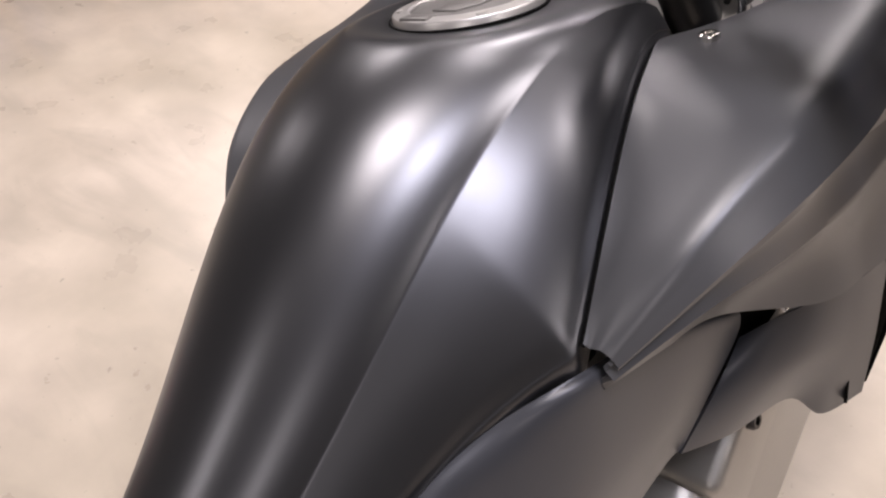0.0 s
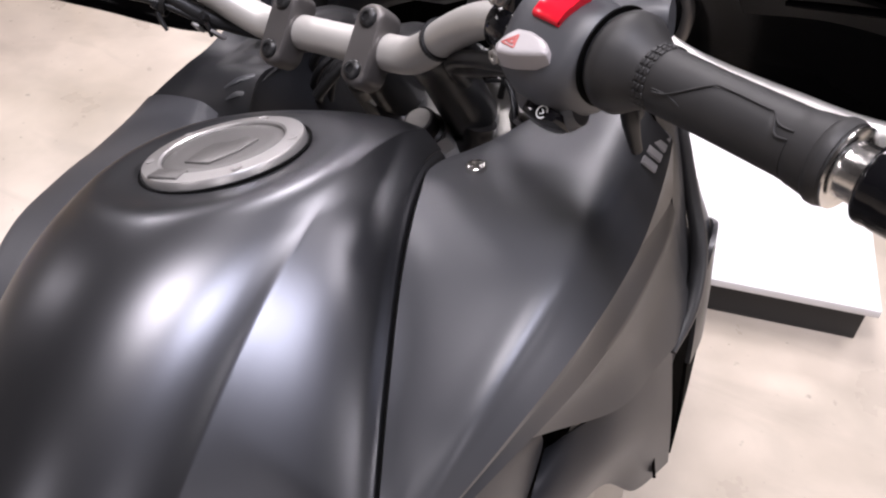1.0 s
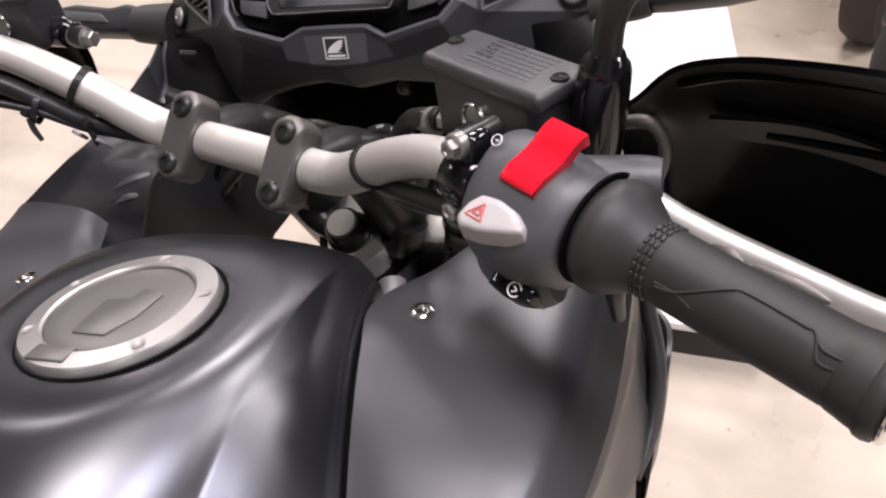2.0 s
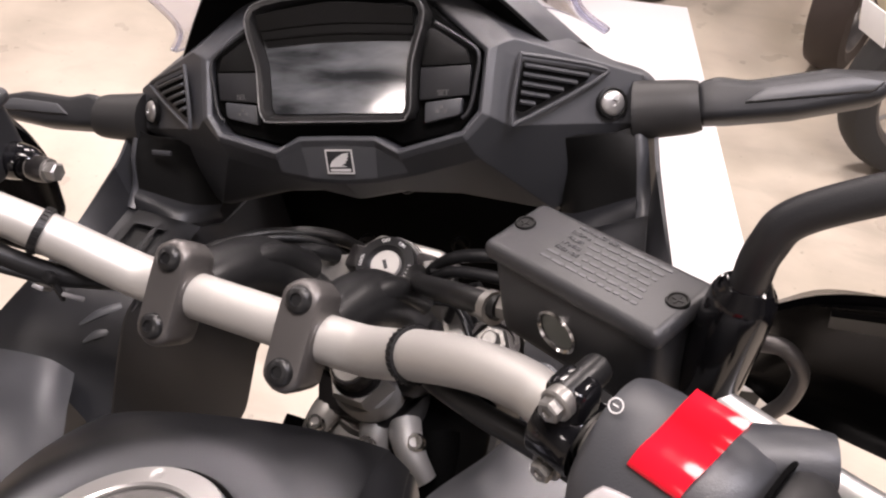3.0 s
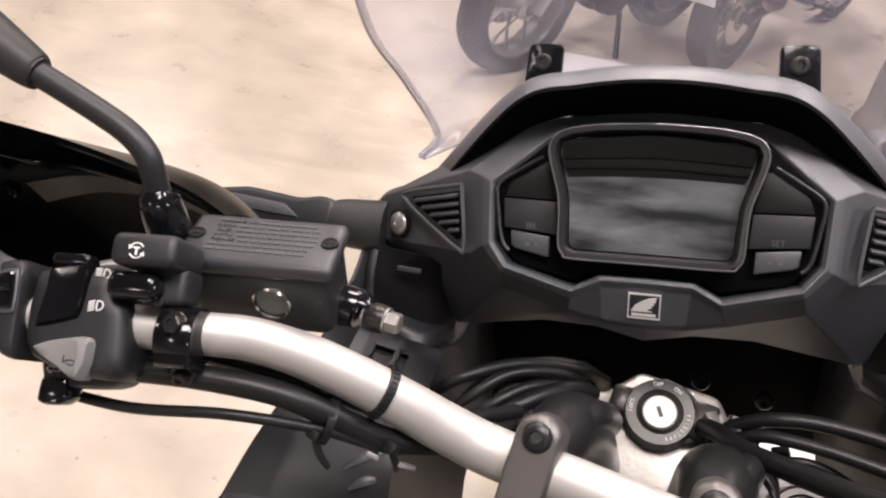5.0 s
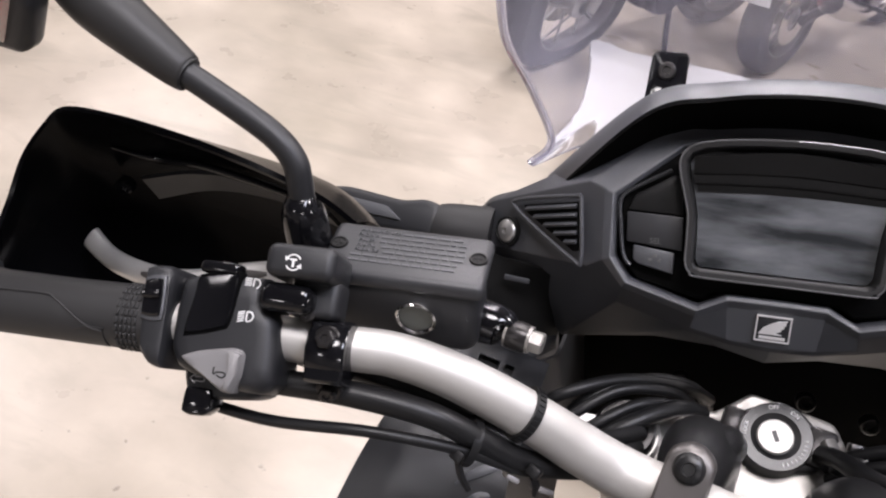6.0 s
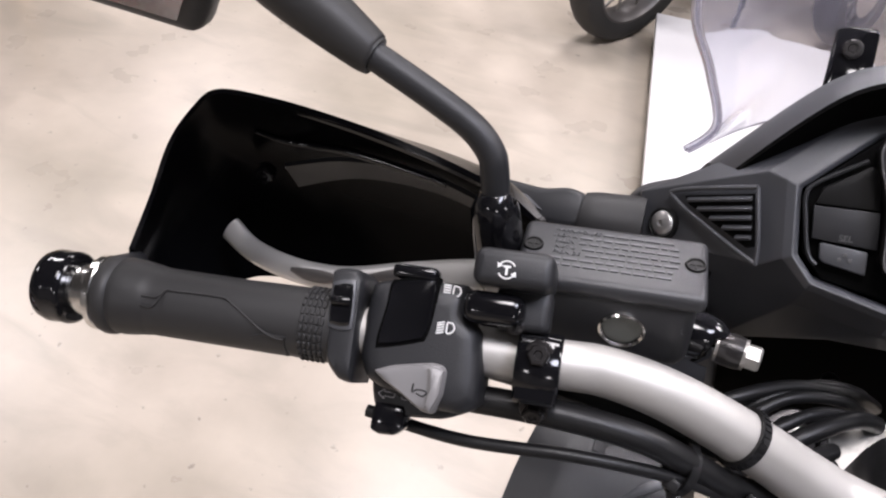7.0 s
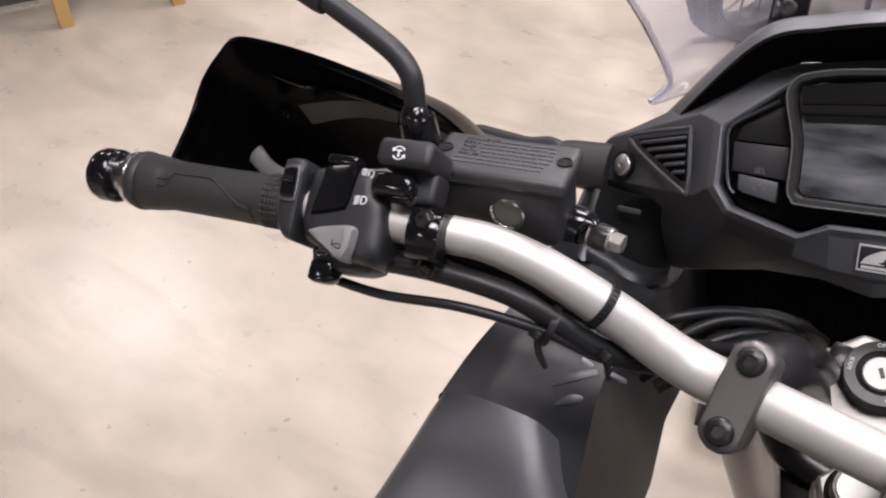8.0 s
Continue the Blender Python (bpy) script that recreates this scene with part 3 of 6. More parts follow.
# lower covers and flank
for s in BOTH:
    rows = [
        [(0.191, -0.309, 0.882), (0.184, -0.345, 0.850), (0.172, -0.385, 0.815)],
        [(0.219, -0.297, 0.904), (0.208, -0.315, 0.850), (0.190, -0.330, 0.790)],
        [(0.243, -0.281, 0.916), (0.235, -0.280, 0.850), (0.208, -0.255, 0.765)],
        [(0.258, -0.240, 0.908), (0.252, -0.235, 0.830), (0.226, -0.225, 0.722)],
        [(0.266, -0.200, 0.901), (0.262, -0.205, 0.820), (0.250, -0.190, 0.728)],
    ]
    part("lower_fairing", surface([[(s * x, y, z) for x, y, z in r] for r in rows], 20, 26, 0.003), SHROUD_DARK, bike, "dark grey lower side fairing", 30)
    rows = [
        [(0.103, -0.640, 0.948), (0.115, -0.640, 0.933), (0.130, -0.635, 0.860), (0.120, -0.630, 0.780)],
        [(0.120, -0.580, 0.976), (0.132, -0.580, 0.958), (0.145, -0.575, 0.870), (0.130, -0.570, 0.790)],
        [(0.138, -0.535, 0.989), (0.153, -0.534, 0.967), (0.160, -0.530, 0.880), (0.140, -0.520, 0.800)],
        [(0.169, -0.485, 0.999), (0.178, -0.484, 0.984), (0.172, -0.475, 0.885), (0.155, -0.460, 0.800)],
        [(0.178, -0.415, 0.974), (0.186, -0.413, 0.960), (0.182, -0.405, 0.885), (0.165, -0.395, 0.812)],
        [(0.196, -0.324, 0.927), (0.199, -0.322, 0.917), (0.191, -0.322, 0.884), (0.172, -0.383, 0.818)],
    ]
    part("frame_cover", surface([[(s * x, y, z) for x, y, z in r] for r in rows], 24, 30, 0.003), SHROUD_DARK, bike, "dark grey cover over the frame below the tank", 30)
    rows = [
        [(0.276, -0.150, 0.905), (0.284, -0.120, 0.940), (0.279, -0.070, 0.928), (0.258, 0.000, 0.880)],
        [(0.274, -0.158, 0.875), (0.280, -0.125, 0.890), (0.273, -0.075, 0.885), (0.256, -0.010, 0.850)],
        [(0.270, -0.166, 0.845), (0.274, -0.130, 0.845), (0.267, -0.080, 0.845), (0.252, -0.020, 0.825)],
    ]
    lip = [rows[2], [(0.264, -0.178, 0.790), (0.264, -0.150, 0.790), (0.258, -0.105, 0.790), (0.245, -0.050, 0.785)], [(0.254, -0.186, 0.738), (0.250, -0.176, 0.738), (0.244, -0.150, 0.740), (0.236, -0.100, 0.745)]]
    part("duct_lip", surface([[(s * x - s * 0.002, y, z) for x, y, z in r] for r in lip], 20, 16, 0.003), INNER, bike, "black air duct edge", 30)
    part("flank_fin", surface([[(s * x, y, z) for x, y, z in r] for r in rows], 20, 20, 0.004), SHROUD, bike, "satin grey outer flank of the fairing", 30)
    part("flank_rib", tube([(s * 0.258, -0.095, 1.050), (s * 0.266, -0.108, 0.990), (s * 0.275, -0.130, 0.945), (s * 0.275, -0.165, 0.915), (s * 0.267, -0.205, 0.900)], [0.004, 0.006, 0.007, 0.006, 0.003], 30, 14), SHROUD, bike)
    # added near-black skin darkens the gap behind the lower fairing
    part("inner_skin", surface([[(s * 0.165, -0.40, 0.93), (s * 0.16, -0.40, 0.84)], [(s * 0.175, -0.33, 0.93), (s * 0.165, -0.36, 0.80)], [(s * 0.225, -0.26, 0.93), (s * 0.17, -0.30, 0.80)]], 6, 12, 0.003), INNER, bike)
    # pale letters as plain bars, and a small dark mark
    for k in range(4 if s > 0 else 0):
        LT = sided(facing((0.2605, -0.200 + k * 0.014, 1.0790 - k * 0.001), (0.70, 0.02, 0.70)), s)
        part("letter_bar", box((0.008, 0.012, 0.0016), LT, 0), PALE_MARK, shroud, smooth=0)
    part("duct_wall", surface([[(s * 0.250, -0.215, 0.900), (s * 0.235, -0.150, 0.900)], [(s * 0.245, -0.215, 0.735), (s * 0.225, -0.150, 0.735)]], 6, 6, 0.003), INNER, bike)
    # inner wall of the front fairing with its slotted panel
    rows = [
        [(0.156, -0.175, 1.026), (0.155, -0.170, 1.010), (0.152, -0.160, 0.975), (0.144, -0.150, 0.905)],
        [(0.156, -0.120, 1.072), (0.155, -0.115, 1.040), (0.152, -0.100, 0.975), (0.144, -0.100, 0.905)],
        [(0.156, -0.092, 1.087), (0.155, -0.090, 1.040), (0.152, -0.080, 0.975), (0.145, -0.080, 0.905)],
        [(0.161, -0.040, 1.079), (0.158, -0.040, 1.040), (0.152, -0.040, 0.975), (0.146, -0.040, 0.905)],
        [(0.165, 0.012, 1.077), (0.160, 0.012, 1.040), (0.155, 0.012, 0.985), (0.150, 0.012, 0.930)],
        [(0.152, 0.044, 1.060), (0.150, 0.050, 1.030), (0.150, 0.055, 0.985), (0.148, 0.060, 0.930)],
        [(0.148, 0.135, 1.050), (0.148, 0.135, 1.030), (0.148, 0.135, 0.985), (0.148, 0.135, 0.930)],
    ]
    part("inner_panel", surface([[(s * x, y, z) for x, y, z in r] for r in rows], 16, 36, 0.003, smooth_v=False), PLASTIC, bike, "black inner fairing panel", 30)
    for x, y, z in ((0.1545, -0.068, 0.966), (0.1545, -0.046, 0.950), (0.1560, -0.110, 1.010)):
        part("panel_plug", lathe([(0.0075, -0.003), (0.0075, 0.001), (0.0055, 0.0018), (0, 0.0014)], sided(facing((x - 0.0015, y, z), (-1, 0, 0.15)), s), 18), GLOSS_BLACK, bike)


def soften(ob, width):
    """Small round edges on a moulded part."""
    m = ob.modifiers.new("edges", "BEVEL")
    m.width, m.segments, m.limit_method, m.angle_limit, m.harden_normals = width, 3, "ANGLE", radians(12), True


# ---- instrument cowl: u to the right, v up along the display, n towards the rider ----
DASH = axes(Vector((0, 0.03, 1.205)), Vector((1, 0, 0)), Vector((0, 0.545, 0.838)), Vector((0, -0.838, 0.545)))


def ring_strip(loops, thick=0.0, m=None):
    """Bridges half loops of (u, v, n), from the top middle to the bottom middle, on both sides."""
    bm = bmesh.new()
    full = []
    for lp in loops:
        pts = list(lp) + [(-u, v, n) for u, v, n in lp[-2:0:-1]]
        full.append([bm.verts.new(p) for p in pts])
    for a, b in zip(full[:-1], full[1:]):
        for i in range(len(a)):
            j = (i + 1) % len(a)
            bm.faces.new((a[i], a[j], b[j], b[i]))
    if m is not None:
        bm.transform(m)
    return bm


INNER_LOOP = [(0, 0.060), (0.067, 0.054), (0.1085, 0.018), (0.1055, -0.0225), (0.0945, -0.0365), (0.048, -0.0488), (0.031, -0.0396), (0, -0.0392)]
RIM_LOOP = [(0, 0.063), (0.069, 0.0565), (0.1115, 0.0195), (0.1085, -0.0240), (0.0962, -0.0392), (0.0485, -0.0518), (0.0300, -0.0426), (0, -0.0422)]


def lifted(loop, heights):
    return [(u, v, h) for (u, v), h in zip(loop, heights)]


cowl = part("instrument_cowl", ring_strip([
    lifted(INNER_LOOP, [-0.030] * 8),
    lifted(INNER_LOOP, [-0.026, -0.026, -0.014, -0.008, -0.004, -0.0035, -0.005, -0.005]),
    lifted(RIM_LOOP, [-0.025, -0.024, -0.0115, -0.0050, -0.0008, -0.0005, -0.003, -0.003]),
    [(0, 0.068, -0.026), (0.075, 0.060, -0.025), (0.1175, 0.0225, -0.0135), (0.1140, -0.0262, -0.0080), (0.0980, -0.0435, -0.0045), (0.0495, -0.0565, -0.0045), (0.0290, -0.0475, -0.0065), (0, -0.0470, -0.0065)],
    [(0, 0.074, -0.030), (0.082, 0.066, -0.028), (0.1290, 0.0270, -0.0190), (0.1260, -0.0330, -0.0190), (0.1005, -0.0530, -0.0195), (0.0520, -0.0660, -0.0160), (0.0270, -0.0705, -0.0150), (0, -0.0720, -0.0150)],
    [(0, 0.076, -0.030), (0.090, 0.066, -0.036), (0.212, 0.004, -0.0655), (0.215, -0.0300, -0.0680), (0.1030, -0.0555, -0.0235), (0.0525, -0.0685, -0.0195), (0.0270, -0.0735, -0.0185), (0, -0.0750, -0.0185)],
    [(0, 0.073, -0.045), (0.091, 0.063, -0.050), (0.213, 0.004, -0.0700), (0.216, -0.0350, -0.0800), (0.1480, -0.0960, -0.0840), (0.0760, -0.0830, -0.0660), (0.0340, -0.0805, -0.0450), (0, -0.0875, -0.0450)],
    [(0, 0.070, -0.060), (0.092, 0.060, -0.060), (0.213, 0.004, -0.0760), (0.216, -0.0370, -0.0880), (0.1480, -0.0980, -0.0980), (0.0770, -0.0840, -0.0800), (0.0350, -0.0820, -0.0600), (0, -0.0880, -0.0600)],
], m=DASH), PLASTIC_GREY, bike, "charcoal plastic instrument cowl", 60)
soften(cowl, 0.0020)
# hood over the display
hood_rows = [
    [(-0.160, 0.017, -0.046), (-0.095, 0.074, 0.004), (-0.050, 0.086, 0.010), (0, 0.090, 0.012), (0.050, 0.086, 0.010), (0.095, 0.074, 0.004), (0.160, 0.017, -0.046)],
    [(-0.150, 0.014, -0.050), (-0.084, 0.064, -0.030), (-0.045, 0.072, -0.026), (0, 0.075, -0.024), (0.045, 0.072, -0.026), (0.084, 0.064, -0.030), (0.150, 0.014, -0.050)],
]
part("hood_lining", surface(hood_rows, 49, 6, 0.003, DASH), INNER, cowl, "black lining of the hood")
part("display_hood", joined(
    surface([hood_rows[0], [(u * 1.05, v + 0.012, n - 0.020) for u, v, n in hood_rows[0]], [(u * 1.12, v + 0.004, n - 0.075) for u, v, n in hood_rows[0]]], 49, 10, 0.003, DASH)), PLASTIC_GREY, cowl, "black hood round the display")
for s in BOTH:
    part("hood_tail", surface([[(s * u, v, n) for u, v, n in r] for r in (
        [(0.150, 0.031, -0.062), (0.185, 0.0175, -0.072), (0.210, 0.0095, -0.078), (0.220, 0.002, -0.080), (0.2245, -0.006, -0.080)],
        [(0.150, 0.024, -0.052), (0.185, 0.0135, -0.062), (0.209, 0.0065, -0.070), (0.2175, 0.000, -0.074), (0.2215, -0.007, -0.076)],
        [(0.150, 0.016, -0.048), (0.185, 0.0085, -0.060), (0.2075, 0.0025, -0.069), (0.2145, -0.003, -0.074), (0.2175, -0.008, -0.077)])], 30, 10, 0.003, DASH), PLASTIC_GREY, cowl, "grey lip running on from the hood")

# instrument: pod, display, side panes, keys
pod = part("instrument_pod", prism([(-0.067, 0.054), (-0.106, 0.019), (-0.104, -0.02), (-0.09, -0.037), (-0.047, -0.046), (-0.038, -0.04), (0.038, -0.04), (0.047, -0.046), (0.09, -0.037), (0.104, -0.02), (0.106, 0.019), (0.067, 0.054), (0.03, 0.058), (0, 0.059), (-0.03, 0.058)], 0.016, DASH @ pose(0, 0, -0.022), 0.002), INNER, bike, "black instrument pod with a dark wide display")
# black sheet added to keep bright floor from showing round the pod
part("pod_gap_block", prism([(u * 1.07, v * 1.07) for u, v in INNER_LOOP] + [(-u * 1.07, v * 1.07) for u, v in INNER_LOOP[-2:0:-1]], 0.004, DASH @ pose(0, 0, -0.034)), INNER, pod)
DISPLAY_LOOP = [(0, 0.0562), (0.020, 0.0556), (0.040, 0.0542), (0.054, 0.0518), (0.0612, 0.0488), (0.0632, 0.0450), (0.0618, 0.0360), (0.0584, 0.0250), (0.0548, 0.0115), (0.0536, -0.0060), (0.0530, -0.0195), (0.0518, -0.0220), (0.0490, -0.0230), (0, -0.0230)]


def grown(loop, d, n):
    """The half loop moved outwards by d, at height n."""
    out = []
    for i, (u, v) in enumerate(loop):
        a = loop[i - 1] if i else (-loop[1][0], loop[1][1])
        b = loop[i + 1] if i < len(loop) - 1 else (-loop[-2][0], loop[-2][1])
        t = Vector((b[0] - a[0], b[1] - a[1])).normalized()
        out.append((u - t.y * d, v + t.x * d, n))
    return out


part("display_frame", ring_strip([grown(DISPLAY_LOOP, d, n) for d, n in ((0, -0.016), (0.0020, 0.0005), (0.0028, 0.0018), (0.0056, 0.0022), (0.0066, 0.0012), (0.0078, -0.016))], m=DASH), FRAME_GREY, pod, "dark grey bevelled display frame", 40)
edge = grown(DISPLAY_LOOP, 0.0062, 0.0019)
part("frame_edge", tube(edge + [(-u, v, n) for u, v, n in edge[-2::-1]], 0.0007, 160, 8, DASH), EDGE_GREY, pod, "thin bright edge of the display frame")
# the cover glass is a little bowed and warped
glass_rows = []
for v in np.linspace(-0.0230, 0.0530, 20).tolist():
    lv, lu = [q[1] for q in DISPLAY_LOOP[::-1]], [q[0] for q in DISPLAY_LOOP[::-1]]
    half = max(0.050, float(np.interp(v, lv[1:], lu[1:])))
    glass_rows.append([(u, v, -0.0104 - (0.0055 * u + 0.31 * u * u + 0.0035 * v - 0.55 * u * v)) for u in np.linspace(-half, half, 21).tolist()])
part("display", surface(glass_rows, 41, 30, 0.003, DASH), DISPLAY, pod, "unlit scratched black display", 60)
# ribbed shade above the glass, and the glass's upper edge
part("display_brow", surface([[(-u, v - d, n), (0, v, n + 0.001), (u, v - d, n)] for u, v, d, n in ((0.0565, 0.0290, 0.0020, -0.0098), (0.0580, 0.0340, 0.0022, -0.0082), (0.0590, 0.0350, 0.0024, -0.0070), (0.0600, 0.0410, 0.0028, -0.0058), (0.0605, 0.0420, 0.0030, -0.0046), (0.0610, 0.0550, 0.0060, -0.0005))], 24, 30, 0.002, DASH, smooth_v=False), CHEEK, pod, "black ribbed shade above the display", 20)
part("glass_edge", tube([(-0.0555, 0.0262, -0.0095), (-0.030, 0.0276, -0.0092), (0, 0.0282, -0.0090), (0.030, 0.0276, -0.0092), (0.0555, 0.0262, -0.0095)], 0.00045, 40, 6, DASH), EDGE_GREY, pod)
for s in BOTH:
    part("side_pane", prism([(s * 0.0665, 0.0335), (s * 0.0725, 0.0355), (s * 0.0965, 0.0200), (s * 0.1000, 0.0100), (s * 0.0640, 0.0092)][::s], 0.004, DASH @ pose(0, 0, -0.0115), 0.0006), CHEEK, pod)
    part("side_trim", tube([(s * 0.0745, 0.0385, -0.008), (s * 0.0890, 0.0300, -0.009), (s * 0.1030, 0.0205, -0.010), (s * 0.1058, 0.0130, -0.0095), (s * 0.1040, 0.000, -0.009), (s * 0.1015, -0.0150, -0.008), (s * 0.0985, -0.0235, -0.0072), (s * 0.0945, -0.0275, -0.0066)], 0.0014, 40, 8, DASH), PLASTIC, pod)
    part("side_panel", prism([(s * 0.0635, 0.0080), (s * 0.1005, 0.0088), (s * 0.0990, -0.0115), (s * 0.0620, -0.0145)][::s], 0.004, DASH @ pose(0, 0, -0.0108), 0.0006), PLASTIC, pod)
    key = part("set_key", prism([(s * 0.0668, -0.0163), (s * 0.0942, -0.0133), (s * 0.0934, -0.0238), (s * 0.0905, -0.0258), (s * 0.0664, -0.0308)][::s], 0.006, DASH @ pose(0, 0, -0.011), 0.0012), PLASTIC_GREY, pod)
    part("key_mark", joined(*[box((0.002, 0.002, 0.0006), DASH @ pose(s * 0.079 + dx, -0.0225 + dy, -0.0077)) for dx, dy in ((-0.003, 0), (0.003, 0), (0, 0.003))]), DIM_MARK, pod)
part("key_lettering", lettering("SET", 0.0055, DASH @ pose(0.080, -0.0098, -0.0086)), DIM_MARK, pod)
part("key_lettering", lettering("SEL", 0.0055, DASH @ pose(-0.080, -0.0098, -0.0086)), DIM_MARK, pod)
# badge
BADGE = DASH @ axes(Vector((0, -0.0580, -0.0098)), Vector((1, 0, 0)), Vector((0, 0.949, 0.316)), Vector((0, -0.316, 0.949)))
part("badge_plate", box((0.0215, 0.0185, 0.0010), BADGE, 0.0003), PLASTIC, cowl)
part("badge", joined(*[box(sz, BADGE @ pose(*at)) for sz, at in (((0.0215, 0.0009, 0.0016), (0, 0.0088, 0.0004)), ((0.0215, 0.0009, 0.0016), (0, -0.0088, 0.0004)), ((0.0009, 0.0185, 0.0016), (0.0103, 0, 0.0004)), ((0.0009, 0.0185, 0.0016), (-0.0103, 0, 0.0004)))],
                     prism([(-0.0085, -0.0040), (-0.0060, 0.0005), (-0.0020, 0.0035), (0.0030, 0.0062), (0.0082, 0.0070), (0.0066, 0.0048), (0.0078, 0.0044), (0.0056, 0.0024), (0.0068, 0.0018), (0.0044, 0.0002), (0.0052, -0.0006), (0.0010, -0.0028), (0.0056, -0.0036)], 0.0014, BADGE @ mb(0, 0, 0.0008)), box((0.0160, 0.0018, 0.0012), BADGE @ pose(0, -0.0064, 0.0007))), EMBLEM, cowl, "small silver square emblem")

for s in BOTH:
    # air vents beside the instrument
    v1, v2, v3 = Vector((0.184, 0.006, -0.048)), Vector((0.132, 0.014, -0.0175)), Vector((0.132, -0.027, -0.0175))
    vx = (v1 - v2).normalized()
    vn = (v1 - v2).cross(v3 - v2).normalized()
    if vn.z < 0:
        vn = -vn
    vy = vn.cross(vx)
    VENT = axes(v2 + vn * 0.001, vx, vy, vn)
    tri = [(0.004, -0.002), (0.055, -0.002), (0.052, -0.008), (0.008, -0.037), (0.003, -0.036)]
    vent = part("air_vent", mirrored(prism(tri, 0.003, VENT, 0.0006), s), INNER, bike, "triangular slatted air vent")
    vent.data.transform(DASH)
    for k in range(5):
        yy = -0.005 - k * 0.0063
        x1 = 0.052 - max(0, k - 0.2) * 0.0096
        sl = part("slat", mirrored(box((x1 - 0.004, 0.0022, 0.004), VENT @ pose((x1 + 0.004) / 2, yy, 0.002, 35), 0.0006), s), PLASTIC_GREY, vent)
        sl.data.transform(DASH)
    fr = part("vent_frame", mirrored(tube([(0.000, 0.002, 0.002), (0.058, 0.002, 0.002), (0.060, -0.006, 0.002), (0.009, -0.042, 0.002), (0.000, -0.042, 0.002), (0.000, 0.002, 0.002)], 0.0016, 60, 8, VENT), s), PLASTIC_GREY, vent)
    fr.data.transform(DASH)
    SCREW_AT = sided(facing((0.1935, 0.0636, 1.1632), (0.50, -0.72, 0.47)), s)
    part("cowl_screw", lathe([(0, 0.0004), (0.0018, 0.0004), (0.0024, 0.0024), (0.0062, 0.0019), (0.0084, 0.0010), (0.0092, -0.0004), (0.0094, -0.004)], SCREW_AT, 28), CAP_SILVER, cowl)
    part("screw_seat", lathe([(0.0095, -0.004), (0.0095, -0.0006), (0.0105, 0.0004), (0.0112, 0.0001), (0.0114, -0.004)], SCREW_AT, 28), CHEEK, cowl)
    # cheek below the cowl wing, down to its lower seam
    rows = [[Vector((s * x, y, z)) for x, y, z in r] for r in (
        [(0.2160, 0.066, 1.150), (0.2085, 0.058, 1.148), (0.196, 0.053, 1.146), (0.165, 0.046, 1.146), (0.100, 0.046, 1.140)],
        [(0.2190, 0.050, 1.132), (0.2110, 0.041, 1.129), (0.200, 0.040, 1.125), (0.168, 0.046, 1.116), (0.140, 0.058, 1.108)],
        [(0.2210, 0.038, 1.110), (0.2115, 0.030, 1.106), (0.200, 0.031, 1.101), (0.168, 0.034, 1.087), (0.152, 0.052, 1.074)],
        [(0.2225, 0.0200, 1.0965), (0.2115, 0.0165, 1.0955), (0.195, 0.0145, 1.0910), (0.167, 0.0120, 1.0830), (0.152, 0.046, 1.064)])]
    # cheek colour is darkened to stand for its shade, lip left lighter
    part("cowl_cheek", surface([r[1:] for r in rows[:3]], 24, 14), CHEEK, cowl, "cheek panel below the cowl, coloured dark for its shade", 40)
    part("cheek_lip", surface([r[1:] for r in (rows[2], [a.lerp(b, 0.45) + Vector((0, -0.003, 0.003)) for a, b in zip(rows[2], rows[3])], rows[3])], 24, 10), PLASTIC, cowl, "black turned-out lower lip of the cheek", 40)
    part("cheek_edge", surface([[r[1] + Vector((0, -0.001, 0)), r[1].lerp(r[0], 0.5) + Vector((0, -0.003, 0.0015)), r[0]] for r in rows], 8, 20), PLASTIC_GREY, cowl, "rounded grey outer edge of the cheek", 50)
    # slotted panel in the inner fairing, below the cheek's seam
    SP = sided(axes(Vector((0.1865, -0.004, 1.0875)), Vector((0.957, 0.022, 0.289)).normalized(), Vector((-0.016, 0.993, -0.021)).normalized(), Vector((-0.287, 0.016, 0.957)).normalized()), s)
    plate = bmesh.new()
    xs, ys = (-0.0215, -0.0140, 0.0015, 0.0060, 0.0135, 0.0370), (-0.090, -0.055, 0.0, 0.017)
    knots = [[plate.verts.new((x, y, 0.004)) for y in ys] for x in xs]
    for i in range(5):
        for j in range(3):
            if not (j == 1 and i in (1, 3)):
                plate.faces.new((knots[i][j], knots[i + 1][j], knots[i + 1][j + 1], knots[i][j + 1]))
    bmesh.ops.solidify(plate, geom=plate.faces[:], thickness=0.006)
    slotted = part("slot_panel", ctl(plate, SP), PLASTIC, bike, "black panel with two slots", 30)
    soften(slotted, 0.0010)
    for x0, x1 in ((-0.0142, 0.0017), (0.0058, 0.0137)):
        part("fairing_slot", ctl(box((x1 - x0, 0.056, 0.002), mb((x0 + x1) / 2, -0.028, -0.0035) @ pose(0, 0, 0, 3), 0), SP), CHEEK, slotted)
    if s < 0:
        part("cheek_tab", box((0.020, 0.004, 0.003), sided(facing((0.180, 0.0395, 1.137), (0.1, -0.93, 0.36)), s), 0.001), PLASTIC_GREY, cowl)
    # arm that carries the indicator
    part("indicator_arm", tube([(s * 0.208, 0.0735, 1.151), (s * 0.222, 0.073, 1.152), (s * 0.244, 0.072, 1.154), (s * 0.253, 0.072, 1.155)], [0.0225, 0.0215, 0.0200, 0.0180], 20, 20, flat=(Vector((0, -0.5, 0.86)), 0.85)), RUBBER, bike, "short black rubber indicator arm")
    ix, iz = Vector((0.990, 0.115, 0.02)).normalized(), Vector((0, -0.67, 0.74))
